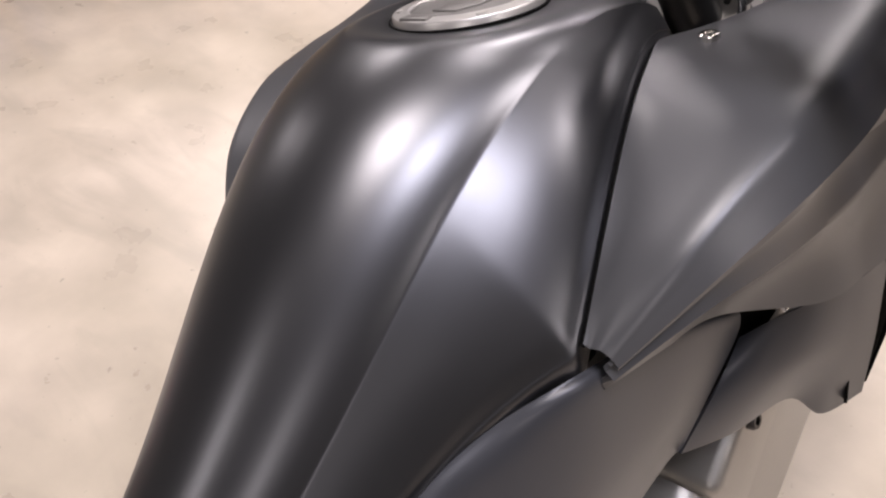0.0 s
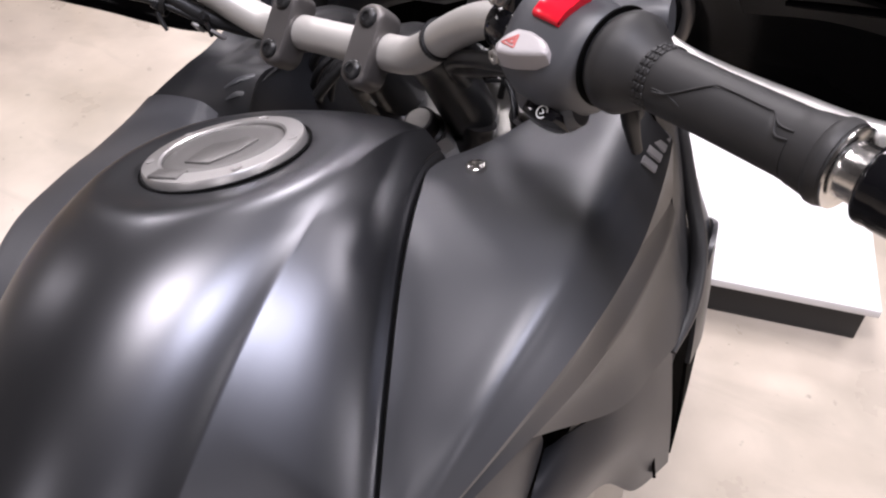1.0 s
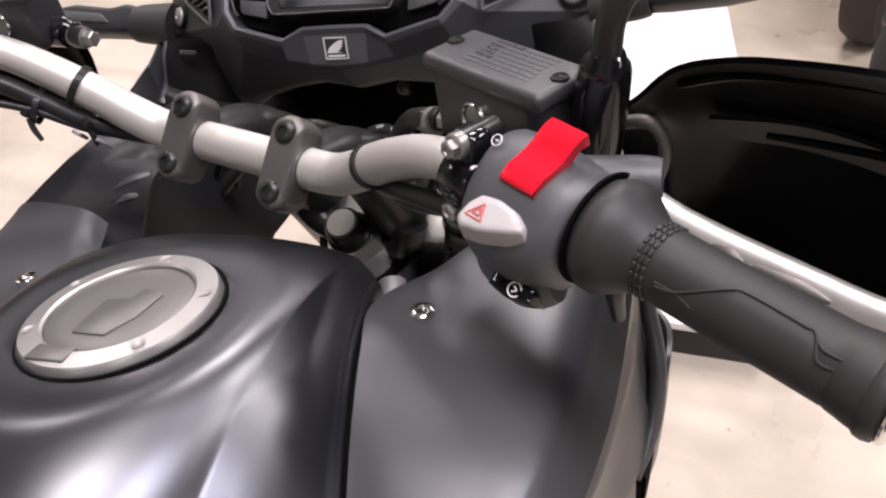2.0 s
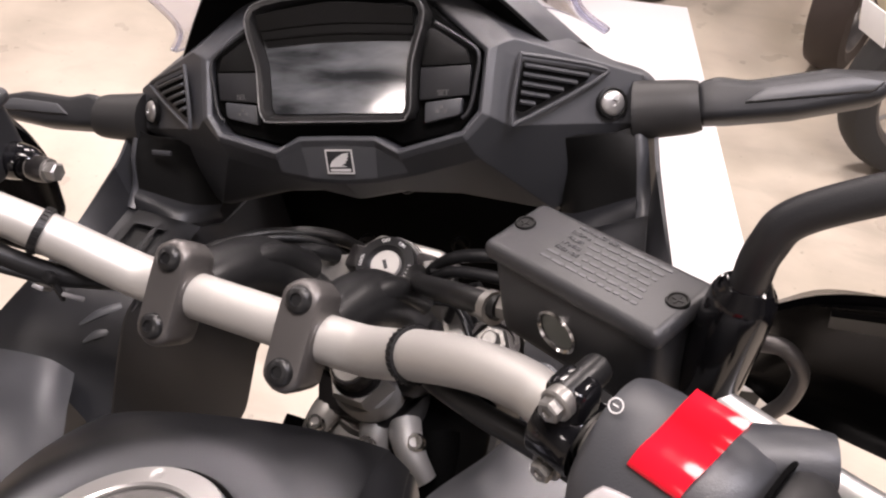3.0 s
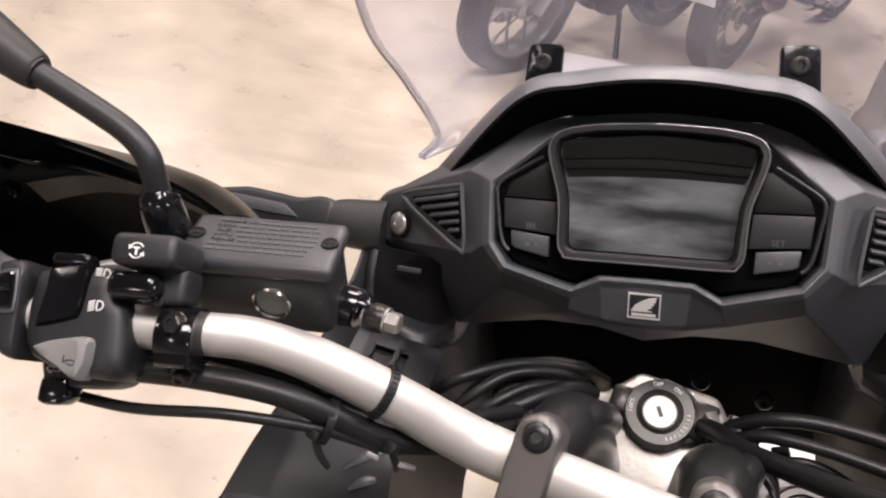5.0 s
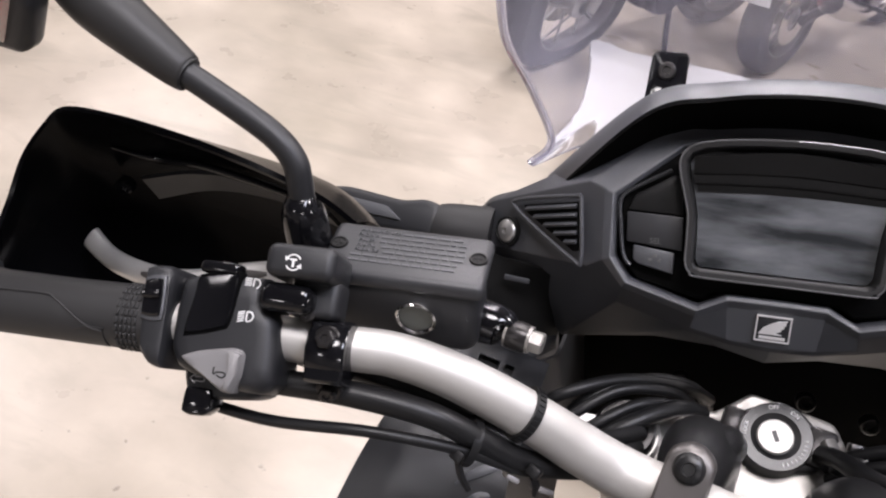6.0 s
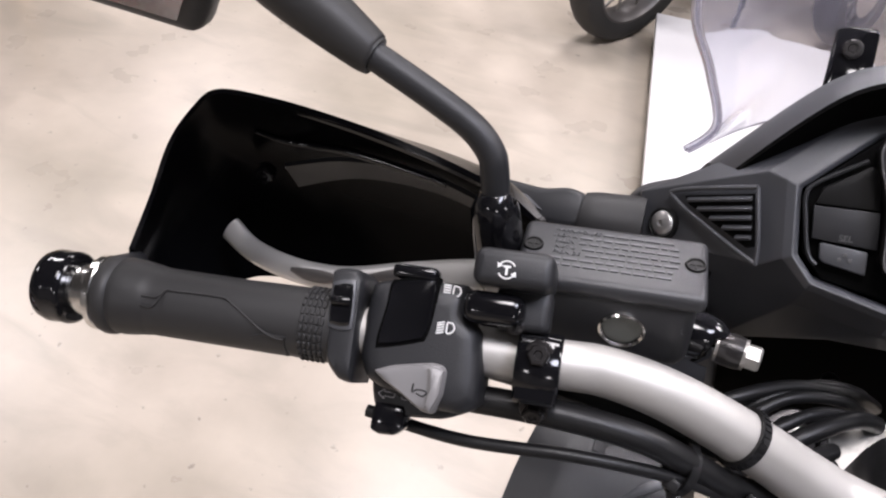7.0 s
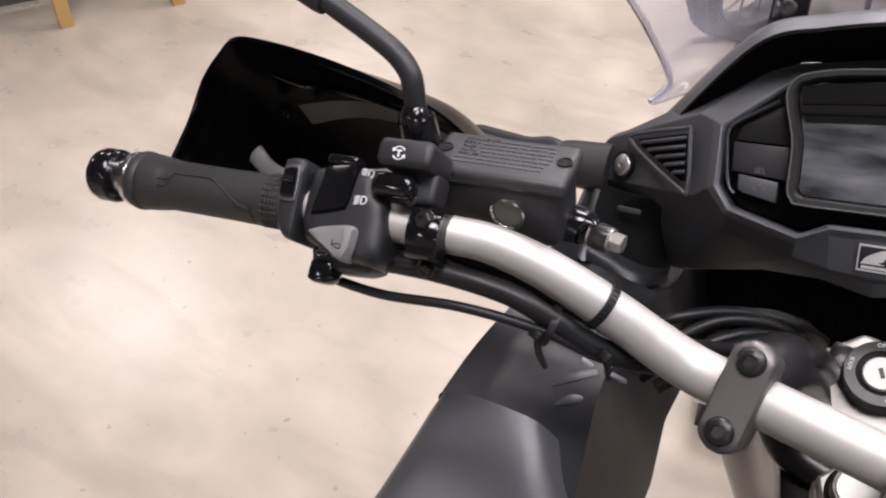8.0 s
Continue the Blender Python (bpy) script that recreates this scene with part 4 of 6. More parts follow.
    iz = (iz - ix * ix.dot(iz)).normalized()
    IND = axes(Vector((0.249, 0.073, 1.155)), ix, iz.cross(ix), iz)
    body = part("indicator_body", mirrored(prism([(0, -0.014), (0.020, -0.0155), (0.062, -0.0160), (0.118, -0.0105), (0.132, 0.0020), (0.126, 0.0085), (0.088, 0.0150), (0.036, 0.0120), (0.016, 0.0170), (0, 0.0135)], 0.024, IND, 0.006, 3), s), PLASTIC, bike, "black slim indicator housing", 40)
    part("indicator_step", mirrored(prism([(0.030, -0.006), (0.112, -0.006), (0.120, 0.000), (0.100, 0.0060), (0.046, 0.0040)], 0.006, IND @ mb(0, 0, 0.012), 0.0025, 2), s), PLASTIC_GREY, body)

# near-black board added to stand for the shade behind the cowl
part("cavity_shade_board", box((0.34, 0.006, 0.23), pose(0, 0.140, 1.005), 0.002), INNER, bike)
for x, y, z in ((0.046, 0.100, 0.995), (-0.055, 0.115, 0.982), (0.0, 0.118, 1.05), (0.10, 0.11, 0.97)):
    part("mount_bolt", bolt(0.008, 0.006, facing((x, y, z), (0, -1, 0.5))), BOLT_BLACK, bike)

# windscreen on two brackets
WS_HALF = [
    [(0.000, 0.222, 1.190), (0.130, 0.186, 1.186), (0.186, 0.114, 1.195)],
    [(0.000, 0.196, 1.242), (0.118, 0.165, 1.237), (0.167, 0.105, 1.221)],
    [(0.000, 0.164, 1.295), (0.120, 0.133, 1.290), (0.172, 0.072, 1.278)],
    [(0.000, 0.124, 1.350), (0.125, 0.092, 1.345), (0.180, 0.038, 1.333)],
    [(0.000, 0.060, 1.420), (0.115, 0.032, 1.415), (0.165, 0.000, 1.400)],
    [(0.000, 0.020, 1.480), (0.090, 0.000, 1.475), (0.130, -0.025, 1.465)],
]
ws_rows = [[(-x, y, z) for x, y, z in r[:0:-1]] + r for r in WS_HALF]
screen_pane = part("windscreen", surface(ws_rows, 41, 41, 0.004), ACRYLIC, bike, "clear acrylic touring windscreen", 40)
screen_pane.visible_shadow = False
for s in BOTH:
    part("pane_edge", tube([(s * r[2][0], r[2][1], r[2][2]) for r in WS_HALF], 0.0026, 60, 8), ACRYLIC_EDGE, screen_pane)
    BR = sided(facing((0.0885, 0.1440, 1.2635), (0.10, -0.8, 0.5)), s)
    bracket = part("screen_bracket", prism([(-0.0125, 0.0110), (-0.0105, 0.0140), (0.0115, 0.0140), (0.0138, 0.0110), (0.0150, -0.0540), (0.0092, -0.0540), (0.0082, -0.0200), (-0.0062, -0.0200), (-0.0080, -0.0540), (-0.0140, -0.0540)], 0.006, BR, 0.0014), GLOSS_BLACK, bike, "black windscreen bracket")
    part("bracket_screw", lathe([(0, 0.0), (0.0064, 0.0), (0.0064, 0.0018), (0.0052, 0.0028), (0.0032, 0.0028), (0.0028, 0.0014), (0, 0.0014)], BR @ pose(0, 0, 0.003), 20), BOLT_BLACK, bracket)
    part("bracket_tab", box((0.013, 0.006, 0.003), BR @ pose(0.0010, -0.0225, -0.001), 0.001), CAP_SILVER, bracket)

# ---- handlebar, turned to the right: x along the bar, y ahead, z along the steering head ----
BAR = axes(Vector((0, -0.162, 1.155)), Vector((0.9746, -0.1944, -0.1108)), Vector((0.2230, 0.8844, 0.4100)), Vector((0.0182, -0.4243, 0.9053)))
BAR_HALF = [(0, 0.005, -0.002), (0.04, 0.005, -0.002), (0.076, 0.005, -0.001), (0.100, 0.0050, 0.0125), (0.121, 0.005, 0.030), (0.146, 0.004, 0.0495), (0.170, 0.0015, 0.0660), (0.193, -0.0035, 0.078), (0.215, -0.0125, 0.0875)]
RADII = [0.0142, 0.0142, 0.0142, 0.0138, 0.0132, 0.0125, 0.0119, 0.0114, 0.0111, 0.0111, 0.0111, 0.0111]
LIFT = {-1: (0.006, -0.003), 1: (0.004, -0.0085)}


def grip_frame(x, s):
    """On the bar at x: z outwards along the grip, x up towards the rider's eyes, y towards the rider."""
    at = Vector((x, -0.014 - (x - 0.215) * 0.330, 0.089 + (x - 0.215) * 0.126))
    out = Vector((0.946, -0.303, 0.120)).normalized()
    up = Vector((-0.05, -0.28, 0.95))
    up = (up - out * up.dot(out)).normalized()
    back = out.cross(up)
    if back.y > 0:
        back = -back
    m = Matrix.Diagonal((s, 1, 1, 1)) @ axes(at + up * LIFT[s][0] + back * LIFT[s][1], up, back, out)
    return BAR @ m


bar_ends = {s: [tuple(BAR.inverted() @ grip_frame(x, s).translation) for x in (0.290, 0.406, 0.430)] for s in BOTH}
bar_path = bar_ends[-1][::-1] + [(-x, y, z) for x, y, z in BAR_HALF[:0:-1]] + BAR_HALF + bar_ends[1]
handlebar = part("handlebar", tube(bar_path, RADII[:0:-1] + RADII, 160, 24, BAR), ALU, bike, "silver bead-blasted tapered handlebar", 50)


for s in BOTH:
    G = grip_frame(0.300, s)
    grip = part("grip", ctl(lathe([(0.0112, 0.0), (0.0160, 0.0), (0.0166, 0.002), (0.0163, 0.022), (0.0158, 0.050), (0.0160, 0.090), (0.0164, 0.0945), (0.0168, 0.0955), (0.0172, 0.0990), (0.0180, 0.1040), (0.0184, 0.1085), (0.0181, 0.1120), (0.0172, 0.1135), (0.0112, 0.1135)], None, 48), G), RUBBER, handlebar, "black ribbed rubber grip")
    # a block of small ribs by the thumb, cut in rows
    for j in range(5):
        part("grip_rib", joined(*[ctl(box((0.0013, 0.0033, 0.0019), Matrix.Rotation(radians(-84 + k * 13.5), 4, "Z") @ pose(0.0166, 0, 0.0070 + j * 0.0024 + 0.0010 * abs(k - 6) / 6), 0.0004, 1), G) for k in range(13)]), RUBBER, handlebar)
    # the palm pad, with its stepped border
    low_side = [(-12, 0.0940), (-12, 0.0880), (14, 0.0830), (16, 0.0780), (17, 0.0560), (10, 0.0500), (-26, 0.0330), (-34, 0.0240)]
    high_side = [(-78, 0.0940), (-78, 0.0880), (-78, 0.0830), (-78, 0.0780), (-78, 0.0560), (-78, 0.0500), (-78, 0.0330), (-78, 0.0240)]
    pad = [[(0.0168 * math.cos(radians(-a0 - (a1 - a0) * k / 8)), 0.0168 * math.sin(radians(-a0 - (a1 - a0) * k / 8)), z) for k in range(9)] for (a0, z), (a1, _) in zip(low_side, high_side)]
    part("palm_pad", ctl(surface(pad, 18, 40, 0.0009, smooth_v=False), G), RUBBER, handlebar)
    part("grip_line", ctl(tube([(0.0173 * math.cos(radians(-a)), 0.0173 * math.sin(radians(-a)), z) for a, z in low_side], 0.0005, 60, 6), G), RUBBER, handlebar)
    part("grip_line", ctl(tube([(0.0166 * math.cos(radians(a)), 0.0166 * math.sin(radians(a)), z) for a, z in ((-2, 0.0945), (-2, 0.0880), (-8, 0.0850))], 0.0005, 20, 6), G), RUBBER, handlebar)
    part("grip_line", ctl(tube([(0.0166 * math.cos(radians(a)), 0.0166 * math.sin(radians(a)), z) for a, z in ((30, 0.0230), (30, 0.0330), (38, 0.0400))], 0.0005, 20, 6), G), RUBBER, handlebar)
    grow, end = (0.004, -0.007) if s < 0 else (0.0, 0.0)
    END = G @ mb(0, 0, 0.007 if s < 0 else 0)
    part("grip_flange", ctl(lathe([(0.0150, 0.1040), (0.0178, 0.1050), (0.0192, 0.1070), (0.0194, 0.1100), (0.0186, 0.1126), (0.0160, 0.1134), (0.0120, 0.1134)], None, 36), END), RUBBER, handlebar)
    part("bar_end_collar", ctl(lathe([(0.0112, 0.1136), (0.0176, 0.1136), (0.0182, 0.1142), (0.0182, 0.1152 + grow * 0.5), (0.0170, 0.1160 + grow * 0.5), (0.0128, 0.1162 + grow * 0.5), (0.0126, 0.1172 + grow * 0.5), (0.0126, 0.1285 + grow), (0.0110, 0.1295 + grow), (0, 0.1295 + grow)], None, 40), END), CHROME, handlebar, "bright turned bar-end collar")
    part("bar_end_weight", ctl(lathe([(0.0128, 0.1262 + grow), (0.0160, 0.1262 + grow), (0.0174, 0.1274 + grow), (0.0178, 0.1290 + grow), (0.0174, 0.1330 + grow), (0.0178, 0.1350 + grow), (0.0178, 0.1490 + end), (0.0166, 0.1525 + end), (0.0120, 0.1535 + end), (0.0100, 0.1510 + end), (0, 0.1510 + end)], None, 40), END), GLOSS_BLACK, handlebar, "black bar-end weight")

# bar clamps on their risers
for s in BOTH:
    cx = s * 0.0455 - 0.002
    CLAMP = BAR @ pose(cx, 0.0015, 0.0025, 21)
    SHELL = CLAMP @ axes(Vector((0, 0, 0)), Vector((0, 0, 1)), Vector((0, 1, 0)), Vector((1, 0, 0)))
    oval = [(sy * (0.0200 + 0.0128 * math.cos(a)), 0.0128 * math.sin(a)) for sy, rng in ((1, range(-75, 76, 30)), (-1, range(75, -76, -30))) for a in (radians(k) for k in rng)]
    clamp = part("bar_clamp", joined(pillow(oval, [(-0.0140, 0.90), (-0.0120, 0.98), (-0.0020, 1.0), (0.0085, 1.0), (0.0120, 0.96), (0.0136, 0.88), (0.0138, 0.7)], SHELL), lathe([(0.0140, -0.0125), (0.0170, -0.0125), (0.0182, -0.0105), (0.0186, 0), (0.0182, 0.0105), (0.0170, 0.0125), (0.0140, 0.0125)], BAR @ pose(cx, 0.005, -0.002, 0, 90, 0), 36)), ALU_DARK, bike, "grey anodised handlebar clamp")
    for yy in (0.0205, -0.0205):
        part("clamp_bolt", lathe([(0, 0.010), (0.0080, 0.010), (0.0082, 0.0142), (0.0076, 0.0160), (0.0060, 0.0172), (0.0036, 0.0176), (0.0032, 0.0160), (0, 0.0160)], CLAMP @ mb(0, yy, 0), 20), CAST_BLACK, clamp)
    part("riser", joined(tube([(cx, 0.004, -0.008), (cx, 0.022, -0.024), (cx, 0.040, -0.046), (cx * 0.98, 0.052, -0.082), (cx * 0.95, 0.054, -0.165)], [0.0150, 0.0185, 0.0215, 0.0240, 0.0260], 30, 24, BAR),
                         tube([(cx + 0.006, 0.036, -0.028), (cx + 0.012, 0.058, -0.056), (cx + 0.014, 0.070, -0.100)], [0.006, 0.010, 0.012], 16, 14, BAR)), CAST_BLACK, bike, "black handlebar riser")

# steering yoke, fork caps, stem nut, ignition lock
yoke = part("steering_yoke", joined(prism([(-0.13, 0.055), (-0.12, 0.095), (-0.05, 0.115), (-0.03, 0.140), (0.03, 0.140), (0.05, 0.115), (0.12, 0.095), (0.13, 0.055), (0.08, 0.040), (0.030, 0.030), (-0.030, 0.030), (-0.08, 0.040)], 0.024, BAR @ pose(0, 0, -0.190), 0.005)), STEEL, bike, "silver cast steering yoke")
part("stem_nut", joined(lathe([(0.029, -0.190), (0.029, -0.174), (0.0255, -0.169), (0.0185, -0.1685)], BAR @ pose(0.0145, 0.0175, 0), 24), lathe([(0.0262, -0.170), (0.0262, -0.155), (0.0235, -0.1505), (0.0, -0.1505)], BAR @ pose(0.0145, 0.0175, 0), 6)), ALU, yoke, "bright steering stem nut")
part("stem_bolt", lathe([(0.0200, -0.1545), (0.0200, -0.1480), (0.0178, -0.1465), (0.0166, -0.1455), (0.0166, -0.1350), (0.0148, -0.1315), (0, -0.1315)], BAR @ pose(0.0145, 0.0175, 0), 24), BOLT_BLACK, yoke, "black stem bolt")
part("stem_bolt_face", lathe([(0.0134, -0.1318), (0.0126, -0.1300), (0, -0.1300)], BAR @ pose(0.0145, 0.0175, 0), 20), STEEL, yoke)
part("steering_head", joined(lathe([(0, -0.205), (0.036, -0.205), (0.040, -0.210), (0.040, -0.235), (0.034, -0.245), (0.034, -0.34)], BAR @ pose(0.008, 0.018, 0), 32), box((0.05, 0.03, 0.03), BAR @ pose(0.008, -0.020, -0.225), 0.006, 3)), STEEL, yoke, "silver steering head casting")
part("head_lug", joined(*[tube([(dx, 0.000, -0.205), (dx * 1.3, -0.018, -0.203), (dx * 1.7, -0.034, -0.214)], [0.014, 0.012, 0.009], 10, 12, BAR) for dx in (-0.018, 0.020, 0.044)]), ALU, yoke, "silver cast lugs of the steering head")
for dx, dy in ((-0.022, -0.024), (0.026, -0.026), (0.062, -0.012)):
    part("head_clamp_bolt", bolt(0.0078, 0.005, BAR @ pose(dx, dy, -0.196)), CHROME, yoke)
part("stem_bridge", joined(tube([(-0.052, 0.045, -0.160), (-0.030, 0.030, -0.180), (0.045, 0.030, -0.180), (0.056, 0.045, -0.160)], [0.018, 0.014, 0.014, 0.018], 20, 16, BAR), prism([(-0.06, 0.05), (-0.03, -0.012), (0.03, -0.012), (0.06, 0.05)], 0.020, BAR @ pose(0.004, 0, -0.200), 0.006)), BOLT_BLACK, yoke)
for s in BOTH:
    fork = BAR @ pose(s * 0.103, 0.070, 0)
    part("fork_tube", lathe([(0.0, -0.168), (0.024, -0.168), (0.026, -0.172), (0.026, -0.60), (0, -0.60)], fork, 28), STEEL, bike, "silver upper fork tube")
    part("fork_cap", lathe([(0.0225, -0.170), (0.0225, -0.158), (0.0205, -0.155), (0.0165, -0.155), (0.0155, -0.160), (0, -0.160)], fork, 32), BOLT_BLACK, yoke)
    part("fork_nut", lathe([(0.0130, -0.161), (0.0130, -0.1500), (0.0112, -0.1480), (0.0080, -0.1480), (0.0070, -0.1510), (0, -0.1510)], fork, 6), STEEL, yoke)
    part("fork_adjuster", lathe([(0.0065, -0.150), (0.0065, -0.1435), (0.0052, -0.142), (0, -0.142)], fork, 12), STEEL, yoke)
LOCK = BAR @ pose(-0.006, 0.108, -0.163)
lock = part("ignition_lock", joined(lathe([(0, -0.03), (0.0255, -0.03), (0.0255, -0.002), (0.0245, 0.003), (0.0170, 0.003), (0.0150, 0.000), (0.0120, -0.001)], LOCK, 40), prism([(-0.034, -0.004), (-0.030, 0.010), (-0.014, 0.024), (-0.004, 0.030), (0.012, 0.028), (0.030, 0.016), (0.037, 0.004), (0.034, -0.010), (0.020, -0.016), (-0.020, -0.018)], 0.014, LOCK @ mb(0, 0, -0.013), 0.003)), CAST_BLACK, bike, "black ignition lock with a bright key barrel")
part("key_barrel", lathe([(0.0128, -0.002), (0.0128, 0.0012), (0.0118, 0.0024), (0, 0.0024)], LOCK, 28), ALU, lock, "bright key barrel")
part("key_slot", box((0.0030, 0.0080, 0.0008), LOCK @ pose(0, 0, 0.0026, 0, 0, 35)), DARK_MARK, lock)
part("lock_ear", box((0.020, 0.030, 0.02), LOCK @ pose(0.030, 0.006, -0.012), 0.004), BOLT_BLACK, lock)
part("lock_ear", box((0.016, 0.022, 0.02), LOCK @ pose(-0.030, 0.002, -0.012), 0.004), BOLT_BLACK, lock)
part("lock_lettering", joined(lettering("OFF", 0.0042, LOCK @ pose(-0.0072, 0.0195, 0.0034, 0, 0, 20)), lettering("ON", 0.0042, LOCK @ pose(0.0075, 0.0194, 0.0034, 0, 0, -21)), lettering("LOCK", 0.0038, LOCK @ pose(-0.0205, -0.002, 0.0034, 0, 0, 95)), *[box((0.0006, 0.0024, 0.0006), LOCK @ pose(0.0208 * math.cos(radians(a)), 0.0208 * math.sin(radians(a)), 0.0032, 0, 0, a - 90)) for a in range(-60, 20, 9)]), WHITE_MARK, lock)

# reservoirs, levers, mirrors and hand guards on both sides
LIDS = {}
for s in BOTH:
    S = Matrix.Diagonal((s, 1, 1, 1))
    along, up = Vector((0.952, -0.285, 0.110)).normalized(), Vector((0, 0.41, 0.905))
    up = (up - along * up.dot(along)).normalized()
    ahead = up.cross(along)
    RES = BAR @ S @ axes(Vector((0.2095, 0.046, 0.0885)), along, ahead, up)
    wide, deep, tall = 0.086, 0.042, 0.050
    if s > 0:
        # the brake's is larger
        along, up = Vector((0.915, -0.311, 0.258)).normalized(), Vector((-0.121, 0.46, 0.88))
        up = (up - along * up.dot(along)).normalized()
        RES = BAR @ axes(Vector((0.2035, 0.0528, 0.0935)), along, up.cross(along), up)
        wide, deep, tall = 0.094, 0.040, 0.054
    LIDS[s] = RES
    res = part("fluid_reservoir", ctl(box((wide - 0.005, deep - 0.003, tall - 0.004), mb(0, -0.001, -0.004 - (tall - 0.004) / 2), 0.009, 4), RES), PLASTIC, bike, "black brake or clutch fluid reservoir with embossed lid")
    part("lid", ctl(box((wide, deep, 0.010), mb(0, -0.0005, -0.005), 0.0042, 4), RES), LID_BLACK, res, "charcoal lid with embossed small print")
    for dx in (-0.43 * wide, 0.43 * wide):
        part("lid_screw", ctl(joined(lathe([(0, 0.0002), (0.0034, 0.0002), (0.0038, 0.0008), (0.0044, 0.0008), (0.0048, 0.0002), (0.0048, -0.002)], mb(dx, 0.001, 0.0002), 18), box((0.0050, 0.0009, 0.0004), mb(dx, 0.001, 0.0005)), box((0.0009, 0.0050, 0.0004), mb(dx, 0.001, 0.0005))), RES), CHEEK, res)
    part("sight_rim", ctl(lathe([(0.0090, 0.0), (0.0108, 0.0), (0.0108, 0.0022), (0.0099, 0.0030), (0.0090, 0.0018)], pose(-0.0085 if s < 0 else -0.004, 0.0012 - deep / 2, -0.0255 if s < 0 else -0.0285, 90, 0, 0), 28), RES), CHROME, res)
    part("sight_glass", ctl(lathe([(0, 0.001), (0.0088, 0.001), (0.0088, -0.004)], pose(-0.0085 if s < 0 else -0.004, 0.0012 - deep / 2, -0.0255 if s < 0 else -0.0285, 90, 0, 0), 24), RES), SIGHT, res)
    part("cylinder", ctl(tube(([(0.262, 0.022, 0.054), (0.172, 0.040, 0.046), (0.158, 0.0395, 0.0445)] if s < 0 else [(0.262, 0.024, 0.056), (0.195, 0.0355, 0.048), (0.180, 0.036, 0.046)]), [0.012, 0.012, 0.009], 16, 18), BAR @ S), GLOSS_BLACK, bike)
    BJ = facing((0.158, 0.0395, 0.0445) if s < 0 else (0.180, 0.036, 0.046), (-0.97, 0.08, -0.05))
    part("banjo", ctl(lathe([(0, 0.003), (0.0078, 0.003), (0.0082, 0.006), (0.0082, 0.011), (0.0076, 0.014), (0, 0.014)], BJ, 20), BAR @ S), BOLT_BLACK, bike, "black banjo fitting")
    for z0 in (0.0015, 0.014):
        part("washer", ctl(lathe([(0, z0), (0.0074, z0), (0.0074, z0 + 0.0016), (0, z0 + 0.0016)], BJ, 20), BAR @ S), STEEL, bike)
    part("banjo_bolt", ctl(lathe([(0.0062, 0.0155), (0.0062, 0.0215), (0.0052, 0.0225), (0, 0.0225)], BJ, 6), BAR @ S), STEEL, bike)
    # perch clamp round the bar, with its cap and two hexagon bolts
    P = grip_frame(0.266, s) @ mb(0, 0.005 if s < 0 else 0.0095, -0.052 if s < 0 else -0.053)
    perch = part("perch_clamp", ctl(joined(lathe([(0.0112, -0.0095), (0.0148, -0.0095), (0.0156, -0.0085), (0.0156, 0.0085), (0.0148, 0.0095), (0.0112, 0.0095)], None, 32)), P), GLOSS_BLACK, bike, "black lever perch clamp")
    if s < 0:
        part("clamp_cap", pillow([(-0.0135, -0.0090), (-0.0135, 0.0090), (-0.002, 0.0095), (0.013, 0.0095), (0.0155, 0.0085), (0.0155, -0.0085), (0.013, -0.0095), (-0.002, -0.0095)], [(-0.004, 1.0), (0.0085, 1.0), (0.0115, 0.96), (0.0128, 0.86)], P), GLOSS_BLACK, perch)
        bolts = [P @ pose(px, py, 0, 0, 0, lean) @ pose(0, 0, 0, 0, 90, 0) for px, py, lean in ((0.0125, -0.0052, 0), (-0.0050, 0.0175, 42))]
    else:
        PC = grip_frame(0.266, s) @ axes(Vector((0.0130, 0.0155, -0.053)), Vector((0.707, -0.707, 0)), Vector((0, 0, -1)), Vector((0.707, 0.707, 0)))
        part("clamp_cap", ctl(prism([(-0.0235, -0.0060), (-0.0200, -0.0090), (0.0200, -0.0090), (0.0235, -0.0060), (0.0235, 0.0060), (0.0200, 0.0090), (-0.0200, 0.0090), (-0.0235, 0.0060)], 0.014, mb(0, 0, -0.013), 0.003, 3), PC), GLOSS_BLACK, perch)
        bolts = [PC @ mb(x, 0, -0.003) for x in (0.0177, -0.0177)]
        for m in bolts:
            part("clamp_boss", ctl(lathe([(0, -0.026), (0.0058, -0.026), (0.0064, -0.024), (0.0064, -0.005), (0.0056, -0.002), (0, -0.002)], None, 22), m), CAST_BLACK, perch)
    for m in bolts:
        part("perch_bolt", ctl(joined(lathe([(0, -0.004), (0.0064, -0.004), (0.0066, 0.0008), (0.0058, 0.0016), (0, 0.0016)], None, 20), lathe([(0.0048, 0.001), (0.0048, 0.0052), (0.0040, 0.0060), (0.0022, 0.0060), (0.0018, 0.0050), (0, 0.0050)], None, 6)), m), BOLT_BLACK if s < 0 else STEEL, perch)
    # lever: the left one reaches away, the right one runs close along the grip
    press = Vector((0, -0.42, 0.90)).normalized()
    if s < 0:
        LV, lever_path = BAR @ S, [(0.252, 0.028, 0.058), (0.272, 0.022, 0.061), (0.310, 0.008, 0.056), (0.345, -0.004, 0.046), (0.375, -0.008, 0.036), (0.405, -0.009, 0.030), (0.432, -0.006, 0.024), (0.452, 0.000, 0.026)]
        slots = ([(0.292, 0.0135, 0.0632), (0.306, 0.0080, 0.0613), (0.320, 0.0032, 0.0583), (0.334, -0.0014, 0.0546)], [(0.350, -0.0068, 0.0486), (0.362, -0.0086, 0.0446), (0.376, -0.0099, 0.0398), (0.390, -0.0104, 0.0366)])
    else:
        LV, press = grip_frame(0.258, 1), Vector((1, 0.12, 0)).normalized()
